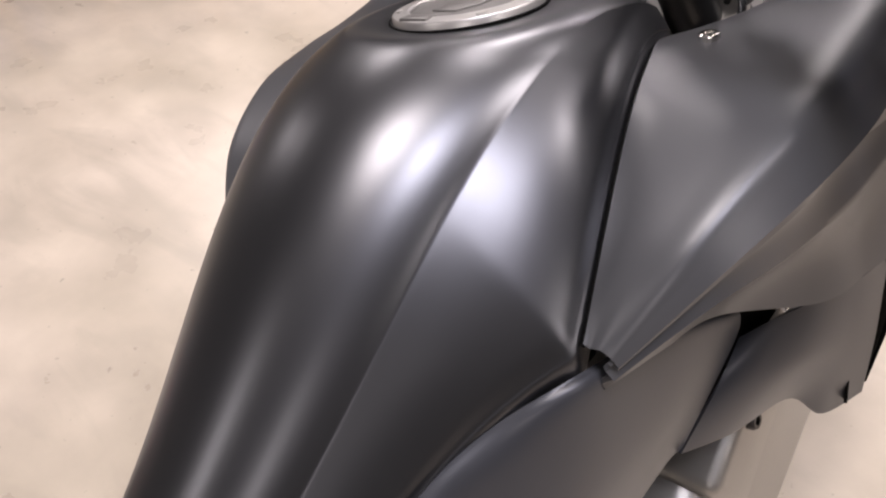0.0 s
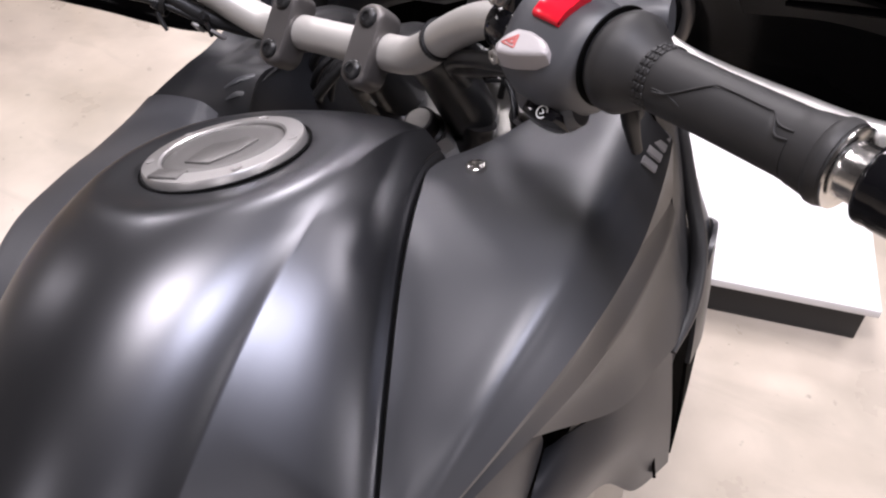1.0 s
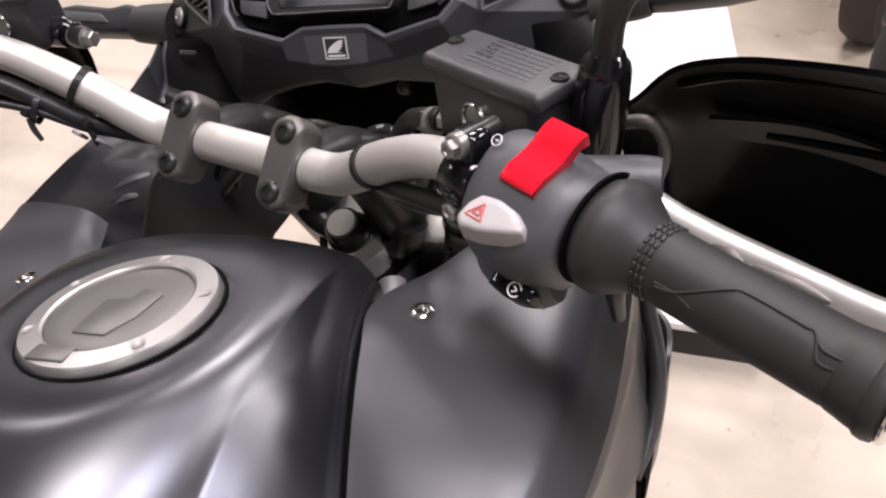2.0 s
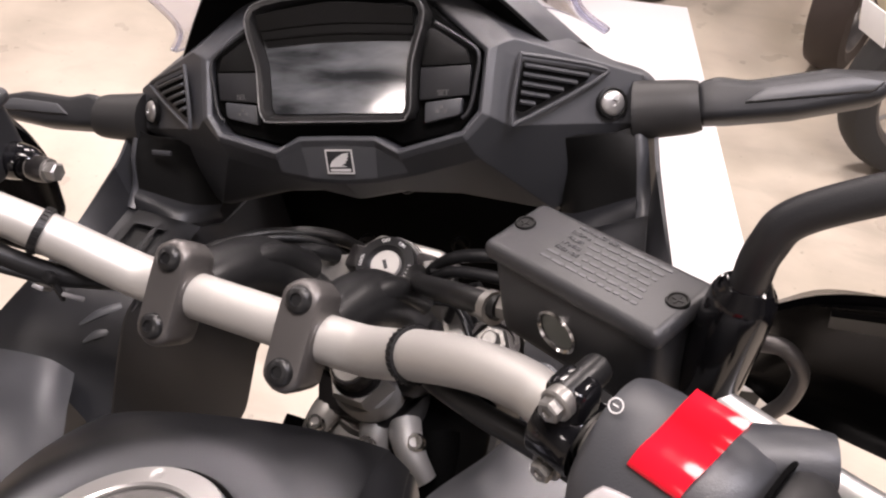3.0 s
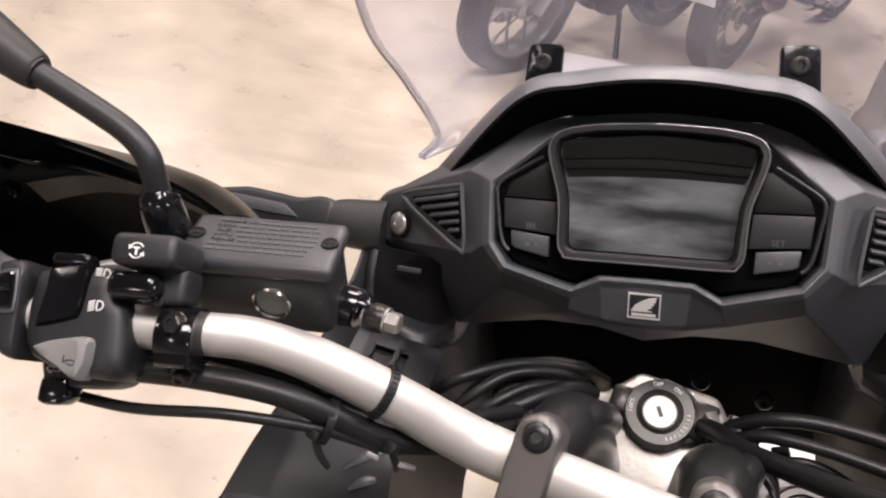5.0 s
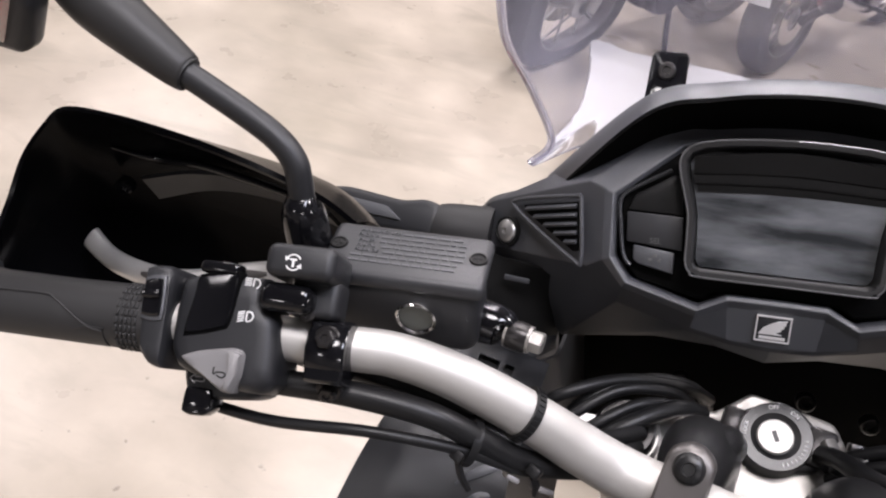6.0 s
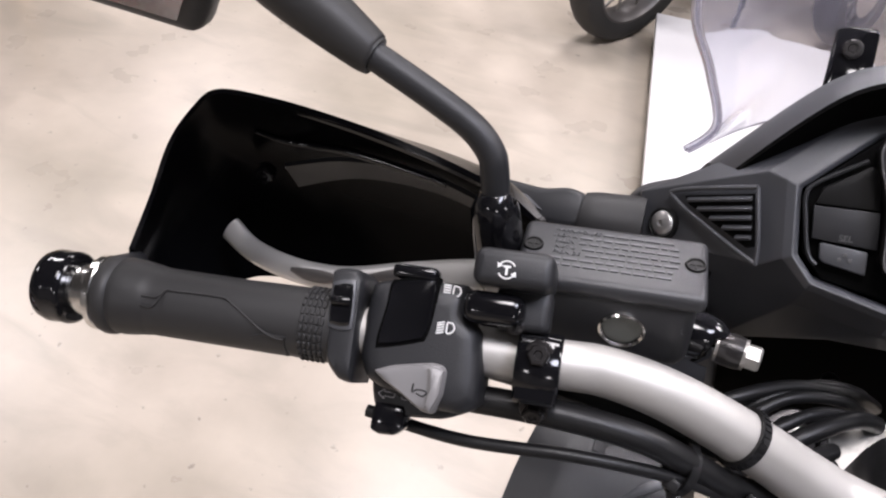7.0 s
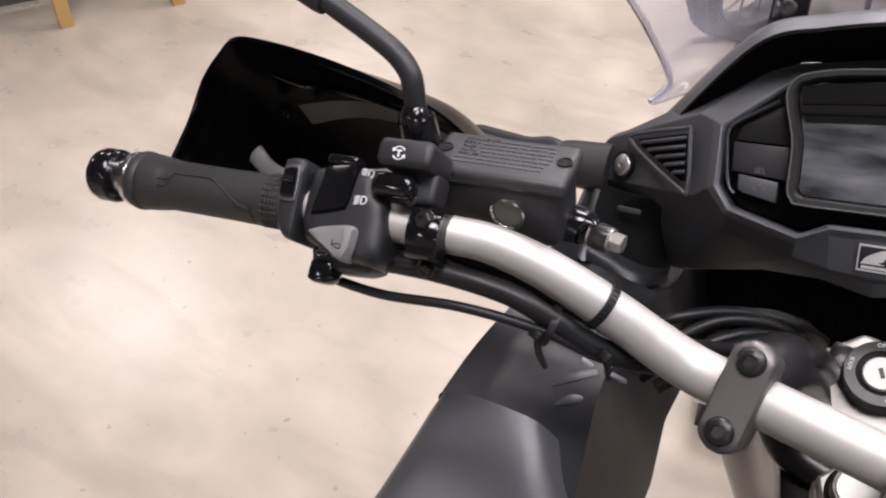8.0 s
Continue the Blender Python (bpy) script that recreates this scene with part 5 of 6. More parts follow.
        lever_path = [(-0.030, -0.024, -0.012), (-0.032, -0.0215, 0.010), (-0.035, -0.0195, 0.034), (-0.038, -0.0200, 0.060), (-0.041, -0.0222, 0.095), (-0.043, -0.0245, 0.130), (-0.047, -0.0310, 0.158), (-0.050, -0.0400, 0.172)]
        lever_path = [(x - 0.011, y - 0.003, z) for x, y, z in lever_path]
        slots = ([(-0.0330, -0.0165, 0.058), (-0.0333, -0.0160, 0.064), (-0.0336, -0.0160, 0.069), (-0.0339, -0.0163, 0.074)], [(-0.0338, -0.0168, 0.078), (-0.0348, -0.0172, 0.090), (-0.0358, -0.0180, 0.102), (-0.0366, -0.0188, 0.113)])
        slots = [[(x - 0.011, y - 0.003, z) for x, y, z in q] for q in slots]
    part("control_lever", ctl(tube(lever_path, [0.007, 0.0088, 0.0082, 0.0078, 0.0074, 0.0072, 0.0072, 0.0080], 48, 18, flat=(press, 0.5)), LV), LEVER, bike, "satin alloy control lever with a long groove")
    for slot in slots:
        part("lever_slot", ctl(tube(slot, [0.0012, 0.0036, 0.0036, 0.0012], 20, 10, flat=(press, 0.3)), LV), ALU_DARK, bike)
    # mirror
    if s < 0:
        stem_path = [(0.262, 0.030, 0.075), (0.265, 0.041, 0.105), (0.2675, 0.051, 0.122), (0.271, 0.056, 0.129), (0.281, 0.0605, 0.137), (0.300, 0.0635, 0.147), (0.337, 0.067, 0.1655), (0.352, 0.069, 0.173)]
        boot_path, boot_r = [(0.260, 0.022, 0.045), (0.2625, 0.030, 0.080), (0.265, 0.040, 0.106), (0.2655, 0.042, 0.109)], [0.0125, 0.0125, 0.0115, 0.008]
    else:
        stem_path = [(0.260, 0.036, 0.086), (0.2636, 0.047, 0.117), (0.2662, 0.055, 0.138), (0.276, 0.064, 0.151), (0.318, 0.078, 0.170), (0.352, 0.084, 0.184)]
        boot_path, boot_r = [(0.257, 0.026, 0.058), (0.260, 0.036, 0.086), (0.2632, 0.0455, 0.1120), (0.2636, 0.0470, 0.1155)], [0.0138, 0.0138, 0.0122, 0.0085]
    stem = part("mirror_stem", ctl(tube(stem_path, 0.0068, 50, 16), BAR @ S), PLASTIC, bike, "black bent mirror stem")
    part("stem_boot", ctl(tube(boot_path, boot_r, 24, 24), BAR @ S), GLOSS_BLACK, stem)
    part("mirror_neck", ctl(tube([(0.329, 0.0665, 0.1615), (0.336, 0.0675, 0.1650), (0.375, 0.075, 0.1865), (0.395, 0.081, 0.197)] if s < 0 else [(0.330, 0.0745, 0.161), (0.336, 0.0755, 0.164), (0.375, 0.082, 0.186), (0.395, 0.084, 0.196)], [0.0088, 0.0110, 0.0155, 0.0150], 20, 20), BAR @ S), RUBBER, stem)
    mx, my = Vector((0.985, -0.10, 0.02)).normalized(), Vector((0.02, 0.36, 0.93))
    my = (my - mx * mx.dot(my)).normalized()
    MH = BAR @ S @ axes(Vector((0.461, 0.046, 0.241)), mx, my, mx.cross(my))
    outline = [(-0.078, -0.030), (-0.060, -0.058), (0.060, -0.047), (0.085, -0.020), (0.086, 0.020), (0.060, 0.044), (-0.060, 0.040), (-0.080, 0.015)]
    head = part("mirror_head", ctl(joined(prism(outline, 0.018, mb(0, 0, -0.012), 0.006, 3), prism([(x * 0.7, y * 0.7) for x, y in outline], 0.016, mb(0, 0, -0.026), 0.006)), MH), PLASTIC, bike, "black rear-view mirror head")
    part("mirror_glass", ctl(prism([(x * 0.91, y * 0.85) for x, y in outline], 0.003, mb(0, 0, -0.0025)), MH), CHROME, head, "mirror glass", 0)
    # hand guard shell
    top_edge = [(0.262, 0.0640, 0.058), (0.276, 0.0640, 0.076), (0.296, 0.0620, 0.0905), (0.330, 0.0610, 0.0995), (0.372, 0.0590, 0.1055), (0.412, 0.0540, 0.1115), (0.440, 0.0455, 0.1170)] if s < 0 else [(0.264, 0.0600, 0.064), (0.289, 0.0590, 0.101), (0.315, 0.0580, 0.117), (0.341, 0.0570, 0.1235), (0.376, 0.0550, 0.1280), (0.412, 0.0520, 0.1275), (0.440, 0.0455, 0.1230)]
    below = [
        [(0.270, 0.080, 0.026), (0.272, 0.088, -0.015), (0.274, 0.086, -0.060), (0.276, 0.066, -0.100)],
        [(0.292, 0.086, 0.044), (0.296, 0.098, -0.005), (0.296, 0.095, -0.065), (0.296, 0.066, -0.115)],
        [(0.316, 0.086, 0.052), (0.322, 0.102, 0.000), (0.322, 0.096, -0.065), (0.322, 0.064, -0.118)],
        [(0.348, 0.083, 0.058), (0.354, 0.099, 0.006), (0.354, 0.091, -0.062), (0.354, 0.058, -0.114)],
        [(0.394, 0.076, 0.064), (0.400, 0.087, 0.014), (0.398, 0.079, -0.052), (0.394, 0.050, -0.102)],
        [(0.430, 0.064, 0.070), (0.438, 0.068, 0.020), (0.436, 0.060, -0.036), (0.430, 0.036, -0.078)],
        [(0.458, 0.046, 0.074), (0.464, 0.045, 0.030), (0.460, 0.035, -0.015), (0.452, 0.018, -0.050)],
    ]
    if s > 0:
        below = [[q if q[2] > -0.070 else (q[0], q[1] + 0.018, q[2] * 0.40 - 0.046) for q in r] for r in below]
    inner_end = [[(0.236, 0.0620, 0.046), (0.240, 0.084, 0.010), (0.244, 0.088, -0.020), (0.248, 0.084, -0.055), (0.252, 0.074, -0.078)]] if s > 0 else []
    guard_rows = inner_end + [[t] + r for t, r in zip(top_edge, below)] + [
        [(0.455, 0.033, 0.109), (0.468, 0.030, 0.076), (0.474, 0.026, 0.036), (0.468, 0.016, 0.002), (0.460, 0.002, -0.028)],
        [(0.463, 0.012, 0.100), (0.472, 0.008, 0.070), (0.476, 0.002, 0.038), (0.470, -0.006, 0.010), (0.463, -0.014, -0.014)],
        [(0.465, -0.016, 0.086), (0.473, -0.022, 0.064), (0.475, -0.028, 0.044), (0.472, -0.032, 0.026), (0.466, -0.036, 0.010)],
        [(0.460, -0.048, 0.080), (0.466, -0.052, 0.066), (0.468, -0.054, 0.052), (0.466, -0.056, 0.040), (0.462, -0.058, 0.030)],
    ]
    guard_rows = [r + [(r[4][0] - 0.004, r[4][1] - 0.014 * k, r[4][2] - 0.009 * k)] for r, k in zip(guard_rows, ([0.5] if s > 0 else []) + [0.6, 1.0, 1.1, 1.1, 1.1, 1.0, 0.9, 0.7, 0.5, 0.3, 0.2])]
    guard = part("hand_guard", ctl(surface(guard_rows, 26, 52, 0.003), BAR @ S), GUARD, bike, "gloss black plastic hand guard", 40)
    # lips added to draw lamp glints, the inner mounting plate with its screw, and small steps on the outer rim
    # glossier copies on the left, where the lamp lines show
    part("guard_glint_ridge", ctl(tube([(x + 0.002, y + 0.0060, z - 0.020) for x, y, z in top_edge[5:0:-1]], [0.0012, 0.0026, 0.0030, 0.0030, 0.0026], 30, 8), BAR @ S), GLOSS_BLACK if s < 0 else GUARD, guard)
    part("guard_glint_bead", ctl(tube([(0.446, 0.0515, 0.0655), (0.4345, 0.0620, 0.0437), (0.398, 0.0700, 0.0415), (0.361, 0.0745, 0.0357), (0.332, 0.0760, 0.0325)], [0.0015, 0.0024, 0.0026, 0.0026, 0.0020], 40, 10), BAR @ S), GLOSS_BLACK if s < 0 else GUARD, guard)
    # left plate is paler than the right: lamp light put into its colour
    plate = part("guard_plate", ctl(surface([[(x, y - (0.008 if s < 0 else 0), z) for x, y, z in r] for r in [[(0.300, 0.084, 0.030), (0.302, 0.088, 0.006)], [(0.350, 0.086, 0.036), (0.352, 0.090, 0.008)], [(0.400, 0.077, 0.036), (0.402, 0.080, 0.010)], [(0.436, 0.058, 0.038), (0.438, 0.058, 0.012)]]], 8, 24, 0.003), BAR @ S), PLASTIC if s < 0 else CHEEK, guard, "black inner mounting plate")
    part("plate_screw", ctl(bolt(0.0062, 0.004, facing((0.447, 0.040, 0.034), (-0.3, -0.85, 0.4))), BAR @ S), GLOSS_BLACK, guard)
    part("guard_mount", ctl(tube([(0.464, -0.050, 0.064), (0.448, -0.060, 0.086), (0.430, -0.068, 0.104)], [0.006, 0.008, 0.008], 12, 12), BAR @ S), PLASTIC, guard)
    # cable tie round the bar
    TIE = facing((0.121, 0.005, 0.030), (0.74, -0.02, 0.66)) if s > 0 else facing((0.130, 0.0048, 0.0372), (0.78, -0.03, 0.62))
    tie = part("cable_tie", ctl(joined(lathe([(0.0130, -0.0025), (0.0149, -0.0025), (0.0149, 0.0025), (0.0130, 0.0025)], TIE, 26), *[box((0.0008, 0.0013, 0.0034), TIE @ Matrix.Rotation(radians(k * 12), 4, "Z") @ pose(0.0151, 0, 0)) for k in range(30)]), BAR @ S), CABLE, handlebar)
    if s < 0:
        for at, way, tail in (((0.116, -0.018, 0.026), (0.3, -0.9, -0.3), ((0.116, -0.020, 0.022), (0.114, -0.023, 0.016), (0.114, -0.026, 0.010))), ((0.150, -0.030, 0.046), (0.2, -0.9, -0.3), ((0.150, -0.032, 0.042), (0.147, -0.037, 0.036), (0.142, -0.041, 0.029)))):
            part("tie_head", ctl(box((0.0075, 0.0065, 0.0060), facing(at, way), 0.0012), BAR @ S), CABLE, handlebar)
            part("tie_tail", ctl(tube(list(tail), [0.0022, 0.0022, 0.0016], 10, 6), BAR @ S), CABLE, handlebar)
        for at, way in (((0.112, -0.022, 0.008), 20), ((0.128, -0.024, 0.016), -25)):
            part("loom_clip", ctl(box((0.0075, 0.0030, 0.0150), pose(*at, 12, way, 0), 0.0010), BAR @ S), GREY_DARK, handlebar, "grey plastic loom clip")
        part("bundle_tie", ctl(lathe([(0.0118, -0.0022), (0.0132, -0.0022), (0.0132, 0.0022), (0.0118, 0.0022)], facing((0.150, -0.020, 0.040), (0.80, -0.2, 0.55)), 22), BAR @ S), CABLE, handlebar)

# embossed print on the lids: the words that can be read, and plain bars
for s in BOTH:
    frame_of_lid = LIDS[s]
    LID = frame_of_lid @ pose(0, 0.001, 0.0001) @ (pose(0, 0, 0) if s > 0 else Matrix.Diagonal((-1, 1, 1, 1)))
    bits, words = [], random.Random(5)
    for row, text in enumerate(("WARNING: USE", "FROM A", "FILLER", "N'UTILI", "FREIN DE", "", "")):
        y = 0.0125 - row * 0.0040
        x = -0.0285 if s < 0 else -0.0200
        if text:
            width = 0.00180 * len(text)
            bits.append(lettering(text, 0.0031, LID @ pose(x + width / 2, y, -0.0001 if s > 0 else 0)))
            x += width + 0.0016
        while x < 0.0275:
            w = min(words.uniform(0.0022, 0.0065), 0.030 - x)
            bits.append(box((w, 0.0015, 0.0005), LID @ pose(x + w / 2, y, -0.00005 if s > 0 else 0.0001)))
            x += w + 0.0012
    part("lid_print", joined(*bits), PLASTIC_GREY, bike, smooth=0)
    FACE = LID @ pose(0, -0.0205 if s < 0 else -0.0198, -0.0265, 90, 0, 0)
    part("level_lettering", lettering("LOWER", 0.0056, FACE @ pose(0.026 if s < 0 else -0.026, 0.004, 0)), PLASTIC_GREY, bike, smooth=0)
    part("level_mark", box((0.007, 0.0014, 0.0008), FACE @ pose(0.022 if s < 0 else -0.020, -0.003, 0)), PLASTIC_GREY, bike, smooth=0)
    part("level_mark", box((0.008, 0.001, 0.0008), FACE @ pose(-0.020 if s < 0 else 0.016, -0.001, 0)), PLASTIC_GREY, bike, smooth=0)

# left switch gear: outlines are (towards the rider, outwards) on the face that looks up
L = grip_frame(0.266, -1)
sw = part("left_switch_housing", pillow([(-0.0245, 0.015), (-0.0215, 0.0245), (-0.006, 0.0262), (0.012, 0.0255), (0.0205, 0.0210), (0.0245, 0.012), (0.0290, -0.006), (0.0295, -0.022), (0.0240, -0.0295), (0.006, -0.0285), (-0.006, -0.0265), (-0.0135, -0.0195), (-0.0262, -0.0165)],
                                        [(-0.030, 0.80), (-0.026, 0.93), (-0.018, 1.0), (0.004, 1.0), (0.0095, 0.975), (0.0130, 0.91), (0.0148, 0.80), (0.0152, 0.60)], L), PLASTIC, bike, "black left handlebar switch housing")
part("lower_shell", pillow([(0.010, 0.022), (0.026, 0.0205), (0.0340, 0.0172), (0.0350, 0.004), (0.0335, -0.012), (0.0300, -0.020), (0.012, -0.022)], [(-0.030, 0.85), (-0.024, 1.0), (-0.004, 1.0), (0.0005, 0.94), (0.0020, 0.84)], L), PLASTIC, sw, "black lower half of the switch housing")
dip = [(-0.0223, 0.0138), (-0.0256, -0.0047), (-0.0100, -0.0047), (0.0001, -0.0025), (0.0054, 0.0168), (-0.0122, 0.0150)]
part("switch_recess", pillow(dip, [(0.008, 1.10), (0.0150, 1.10), (0.0156, 1.07)], L), INNER, sw)
part("beam_switch", pillow(dip, [(0.008, 1.0), (0.0160, 1.0), (0.0172, 0.95), (0.0164, 0.70), (0.0160, 0.4)], L), GLOSS_BLACK, sw, "glossy black dip switch")
part("passing_switch", ctl(box((0.012, 0.0062, 0.0200), mb(0.0105, -0.0278, 0.0055), 0.0022, 3), L), GLOSS_BLACK, sw)
paddle = [(0.0163, 0.0162), (0.0128, 0.0080), (0.0095, -0.0080), (0.0100, -0.0130), (0.0127, -0.0150), (0.0223, -0.0147), (0.0305, -0.0115), (0.0300, -0.0062), (0.0250, 0.0022), (0.0198, 0.0118)]
part("horn_paddle", joined(pillow(paddle, [(0.008, 0.98), (0.0160, 1.0), (0.0182, 0.95), (0.0190, 0.86), (0.0192, 0.6)], L),
                           pillow([(0.0105, -0.0085), (0.0120, -0.0146), (0.0223, -0.0143), (0.0300, -0.0112), (0.0285, -0.0085), (0.0200, -0.0100)], [(0.015, 1.0), (0.0212, 0.97), (0.0222, 0.82)], L)), GREY_DARK, sw, "mid grey indicator and horn switch")
part("lower_switch", pillow([(0.0300, 0.0172), (0.0300, 0.0036), (0.0390, 0.0022), (0.0435, 0.0070), (0.0440, 0.0140), (0.0420, 0.0180)], [(-0.012, 0.9), (-0.008, 1.0), (0.0, 1.0), (0.0034, 0.9), (0.0042, 0.75)], L), GLOSS_BLACK, sw)
trig = part("shift_trigger", pillow([(-0.0245, 0.0425), (-0.0260, 0.0320), (-0.0210, 0.0277), (0.0141, 0.0265), (0.0235, 0.0266), (0.0225, 0.0330), (0.0160, 0.0387), (0.000, 0.0405)], [(-0.022, 0.80), (-0.016, 1.0), (0.011, 1.0), (0.0150, 0.95), (0.0168, 0.84), (0.0172, 0.6)], L), PLASTIC, bike, "black gear shift switch collar")
key = [(-0.0170, 0.0394), (-0.0186, 0.0310), (-0.0009, 0.0298), (-0.0008, 0.0388)]
part("key_bezel", pillow(key, [(0.012, 1.22), (0.0182, 1.20), (0.0186, 1.10)], L), PLASTIC_GREY, trig)
part("trigger_key", joined(pillow(key, [(0.014, 1.0), (0.0196, 0.98), (0.0204, 0.88), (0.0200, 0.6)], L), ctl(tube([(0.0200, -0.0105, 0.0385), (0.0208, -0.0108, 0.0350), (0.0200, -0.0112, 0.0312)], 0.0022, 10, 10), L)), GLOSS_BLACK, trig)
tc = part("traction_switch_box", ctl(joined(box((0.036, 0.0160, 0.0335), mb(0.0122, -0.0333, -0.0382), 0.0045, 4), box((0.022, 0.020, 0.024), mb(0.003, -0.0190, -0.0428), 0.004, 3)), L), PLASTIC, bike, "black traction control switch box")
part("traction_key", ctl(box((0.015, 0.0138, 0.0265), mb(0.0160, -0.0168, -0.0312), 0.0052, 4), L), GLOSS_BLACK, tc)
SCREW = pose(0.0118, -0.0118, -0.0404, 0, 90, 0)
part("box_screw", ctl(joined(lathe([(0, -0.002), (0.0046, -0.002), (0.0046, 0.0014), (0.0036, 0.0022), (0, 0.0022)], SCREW, 18), box((0.0055, 0.0011, 0.001), SCREW @ mb(0, 0, 0.0022)), box((0.0011, 0.0055, 0.001), SCREW @ mb(0, 0, 0.0022))), L), BOLT_BLACK, tc)


def icon_frame(m, x, y, z):
    """A flat frame on a face that looks up at the rider: x across, y away from the rider."""
    return m @ Matrix.Translation((x, y, z)) @ Matrix(((0, 0, 1, 0), (0, -1, 0, 0), (1, 0, 0, 0), (0, 0, 0, 1)))


def stroke(points, w, m):
    return tube([(x, y, 0) for x, y in points], w, max(2, len(points) * 3), 6, m)


def ring(r, w, m, a0=0, a1=360):
    return tube([(r * math.cos(radians(a0 + (a1 - a0) * k / 16)), r * math.sin(radians(a0 + (a1 - a0) * k / 16)), 0) for k in range(17)], w, 34, 6, m)


def icon_part(m, name, parent, mat, *bms):
    bm = joined(*bms)
    bm.transform(m)
    return part(name, bm, mat, parent, smooth=0)


I = icon_frame(L, 0.0303, -0.0322, -0.0355)
icon_part(I, "traction_icon", tc, WHITE_MARK, ring(0.0036, 0.00038, None, 25, 150), ring(0.0036, 0.00038, None, 205, 330), *[prism([(0, 0.0012), (0.0013, -0.0008), (-0.0013, -0.0008)], 0.0008, pose(0.0036 * math.cos(radians(a)), 0.0036 * math.sin(radians(a)), 0, 0, 0, a + 180)) for a in (25, 205)], box((0.0032, 0.0009, 0.0008), mb(0, 0.0013, 0)), box((0.0010, 0.0034, 0.0008), mb(0, -0.0005, 0)))
for dy, dz, slope in ((-0.0220, -0.0116, 0), (-0.0061, -0.0112, 0.0009)):
    I = icon_frame(L, 0.0153 if slope else 0.0143, dy, dz)
    icon_part(I, "beam_icon", sw, WHITE_MARK, stroke([(-0.0008, 0.0022), (-0.0030, 0.0019), (-0.0040, 0), (-0.0030, -0.0019), (-0.0008, -0.0022), (-0.0008, 0.0022)], 0.0004, None), *[stroke([(0.0004, y), (0.0036, y - slope)], 0.0004, None) for y in (-0.0021, -0.0010, 0.0001, 0.0012, 0.0022)])
I = icon_frame(L, 0.0193, 0.0215, -0.0052)
icon_part(I, "horn_icon", sw, DARK_MARK, stroke([(0.0030, 0.0022), (0.0030, -0.0012), (0.0012, 0.0000), (-0.0022, 0.0000), (-0.0030, -0.0012), (-0.0012, -0.0024), (0.0012, -0.0014)], 0.0004, None))
for dz, way in ((0.0128, 1), (0.0019, -1)):
    I = icon_frame(L, 0.0021, 0.0262, dz)
    icon_part(I, "arrow_icon", sw, PALE_MARK, stroke([(way * 0.0036, 0), (way * 0.0008, 0.0022), (way * 0.0008, 0.0010), (-way * 0.0034, 0.0010), (-way * 0.0034, -0.0010), (way * 0.0008, -0.0010), (way * 0.0008, -0.0022), (way * 0.0036, 0)], 0.0003, None))

# right switch gear: a barrel round the bar, keys on its upper side
Rr = grip_frame(0.258, 1)


def barrel(sections, m):
    """Rounded sections (z, middle x, middle y, half x, half y) across the bar, bridged along it."""
    bm = bmesh.new()
    rings = []
    for z, cx, cy, hx, hy in sections:
        rings.append([bm.verts.new((cx + hx * math.copysign(abs(math.cos(a)) ** 0.85, math.cos(a)), cy + hy * math.copysign(abs(math.sin(a)) ** 0.85, math.sin(a)), z)) for a in (2 * math.pi * k / 36 for k in range(36))])
    for a, b in zip(rings[:-1], rings[1:]):
        for k in range(36):
            bm.faces.new((a[k], a[(k + 1) % 36], b[(k + 1) % 36], b[k]))
    bm.faces.new(rings[0][::-1])
    bm.faces.new(rings[-1])
    return ctl(bm, m)


sr = part("right_switch_housing", joined(barrel([(-0.0310, -0.002, 0.002, 0.0180, 0.0190), (-0.0300, -0.002, 0.003, 0.0230, 0.0250), (-0.026, -0.002, 0.006, 0.0262, 0.0300), (-0.016, -0.002, 0.0075, 0.0280, 0.0325), (0.004, -0.002, 0.0080, 0.0280, 0.0330), (0.016, -0.002, 0.0070, 0.0270, 0.0310), (0.0235, -0.002, 0.005, 0.0245, 0.0275), (0.0270, -0.002, 0.003, 0.0200, 0.0220)], Rr),
                                         ctl(tube([(-0.004, -0.014, 0.010), (-0.008, -0.027, 0.030), (-0.010, -0.031, 0.037)], [0.0135, 0.0115, 0.0100], 14, 18), Rr), ctl(tube([(-0.010, 0.028, -0.022), (-0.0105, 0.034, -0.012), (-0.0105, 0.036, 0.008), (-0.010, 0.030, 0.020)], [0.009, 0.0125, 0.0125, 0.009], 20, 18), Rr)), PLASTIC_GREY, bike, "charcoal right handlebar switch housing")
kill_rows = [(0.0040, 0.0262, -0.0020), (0.0025, 0.0288, -0.0018), (-0.0040, 0.0290, -0.0010), (-0.0100, 0.0272, 0.0002), (-0.0160, 0.0264, 0.0014), (-0.0215, 0.0272, 0.0026), (-0.0260, 0.0272, 0.0036), (-0.0300, 0.0258, 0.0043)]
kill = part("kill_switch", ctl(surface([[(h - 0.0004, y, z - 0.0098), (h, y, z - 0.0050), (h, y, z), (h, y, z + 0.0050), (h - 0.0004, y, z + 0.0098)] for y, h, z in kill_rows], 14, 30, 0.007), Rr), RED, sr, "bright red engine kill switch", 50)
LEAN = mb(0.0285, 0.0215, -0.002) @ pose(0, 0, 0, 0, 0, -24) @ mb(-0.0285, -0.0215, 0.002)
hazard = [(0.0130, -0.0160), (0.0105, -0.0060), (0.0118, 0.0060), (0.0155, 0.0135), (0.0195, 0.0150), (0.0235, 0.0090), (0.0300, -0.0040), (0.0322, -0.0140), (0.0285, -0.0185), (0.0200, -0.0190)]
part("hazard_key", pillow(hazard, [(0.020, 0.93), (0.0290, 0.93), (0.0305, 0.88), (0.0312, 0.78), (0.0313, 0.5)], Rr @ LEAN), GREY_KEY, sr, "light grey hazard light switch with a red triangle")
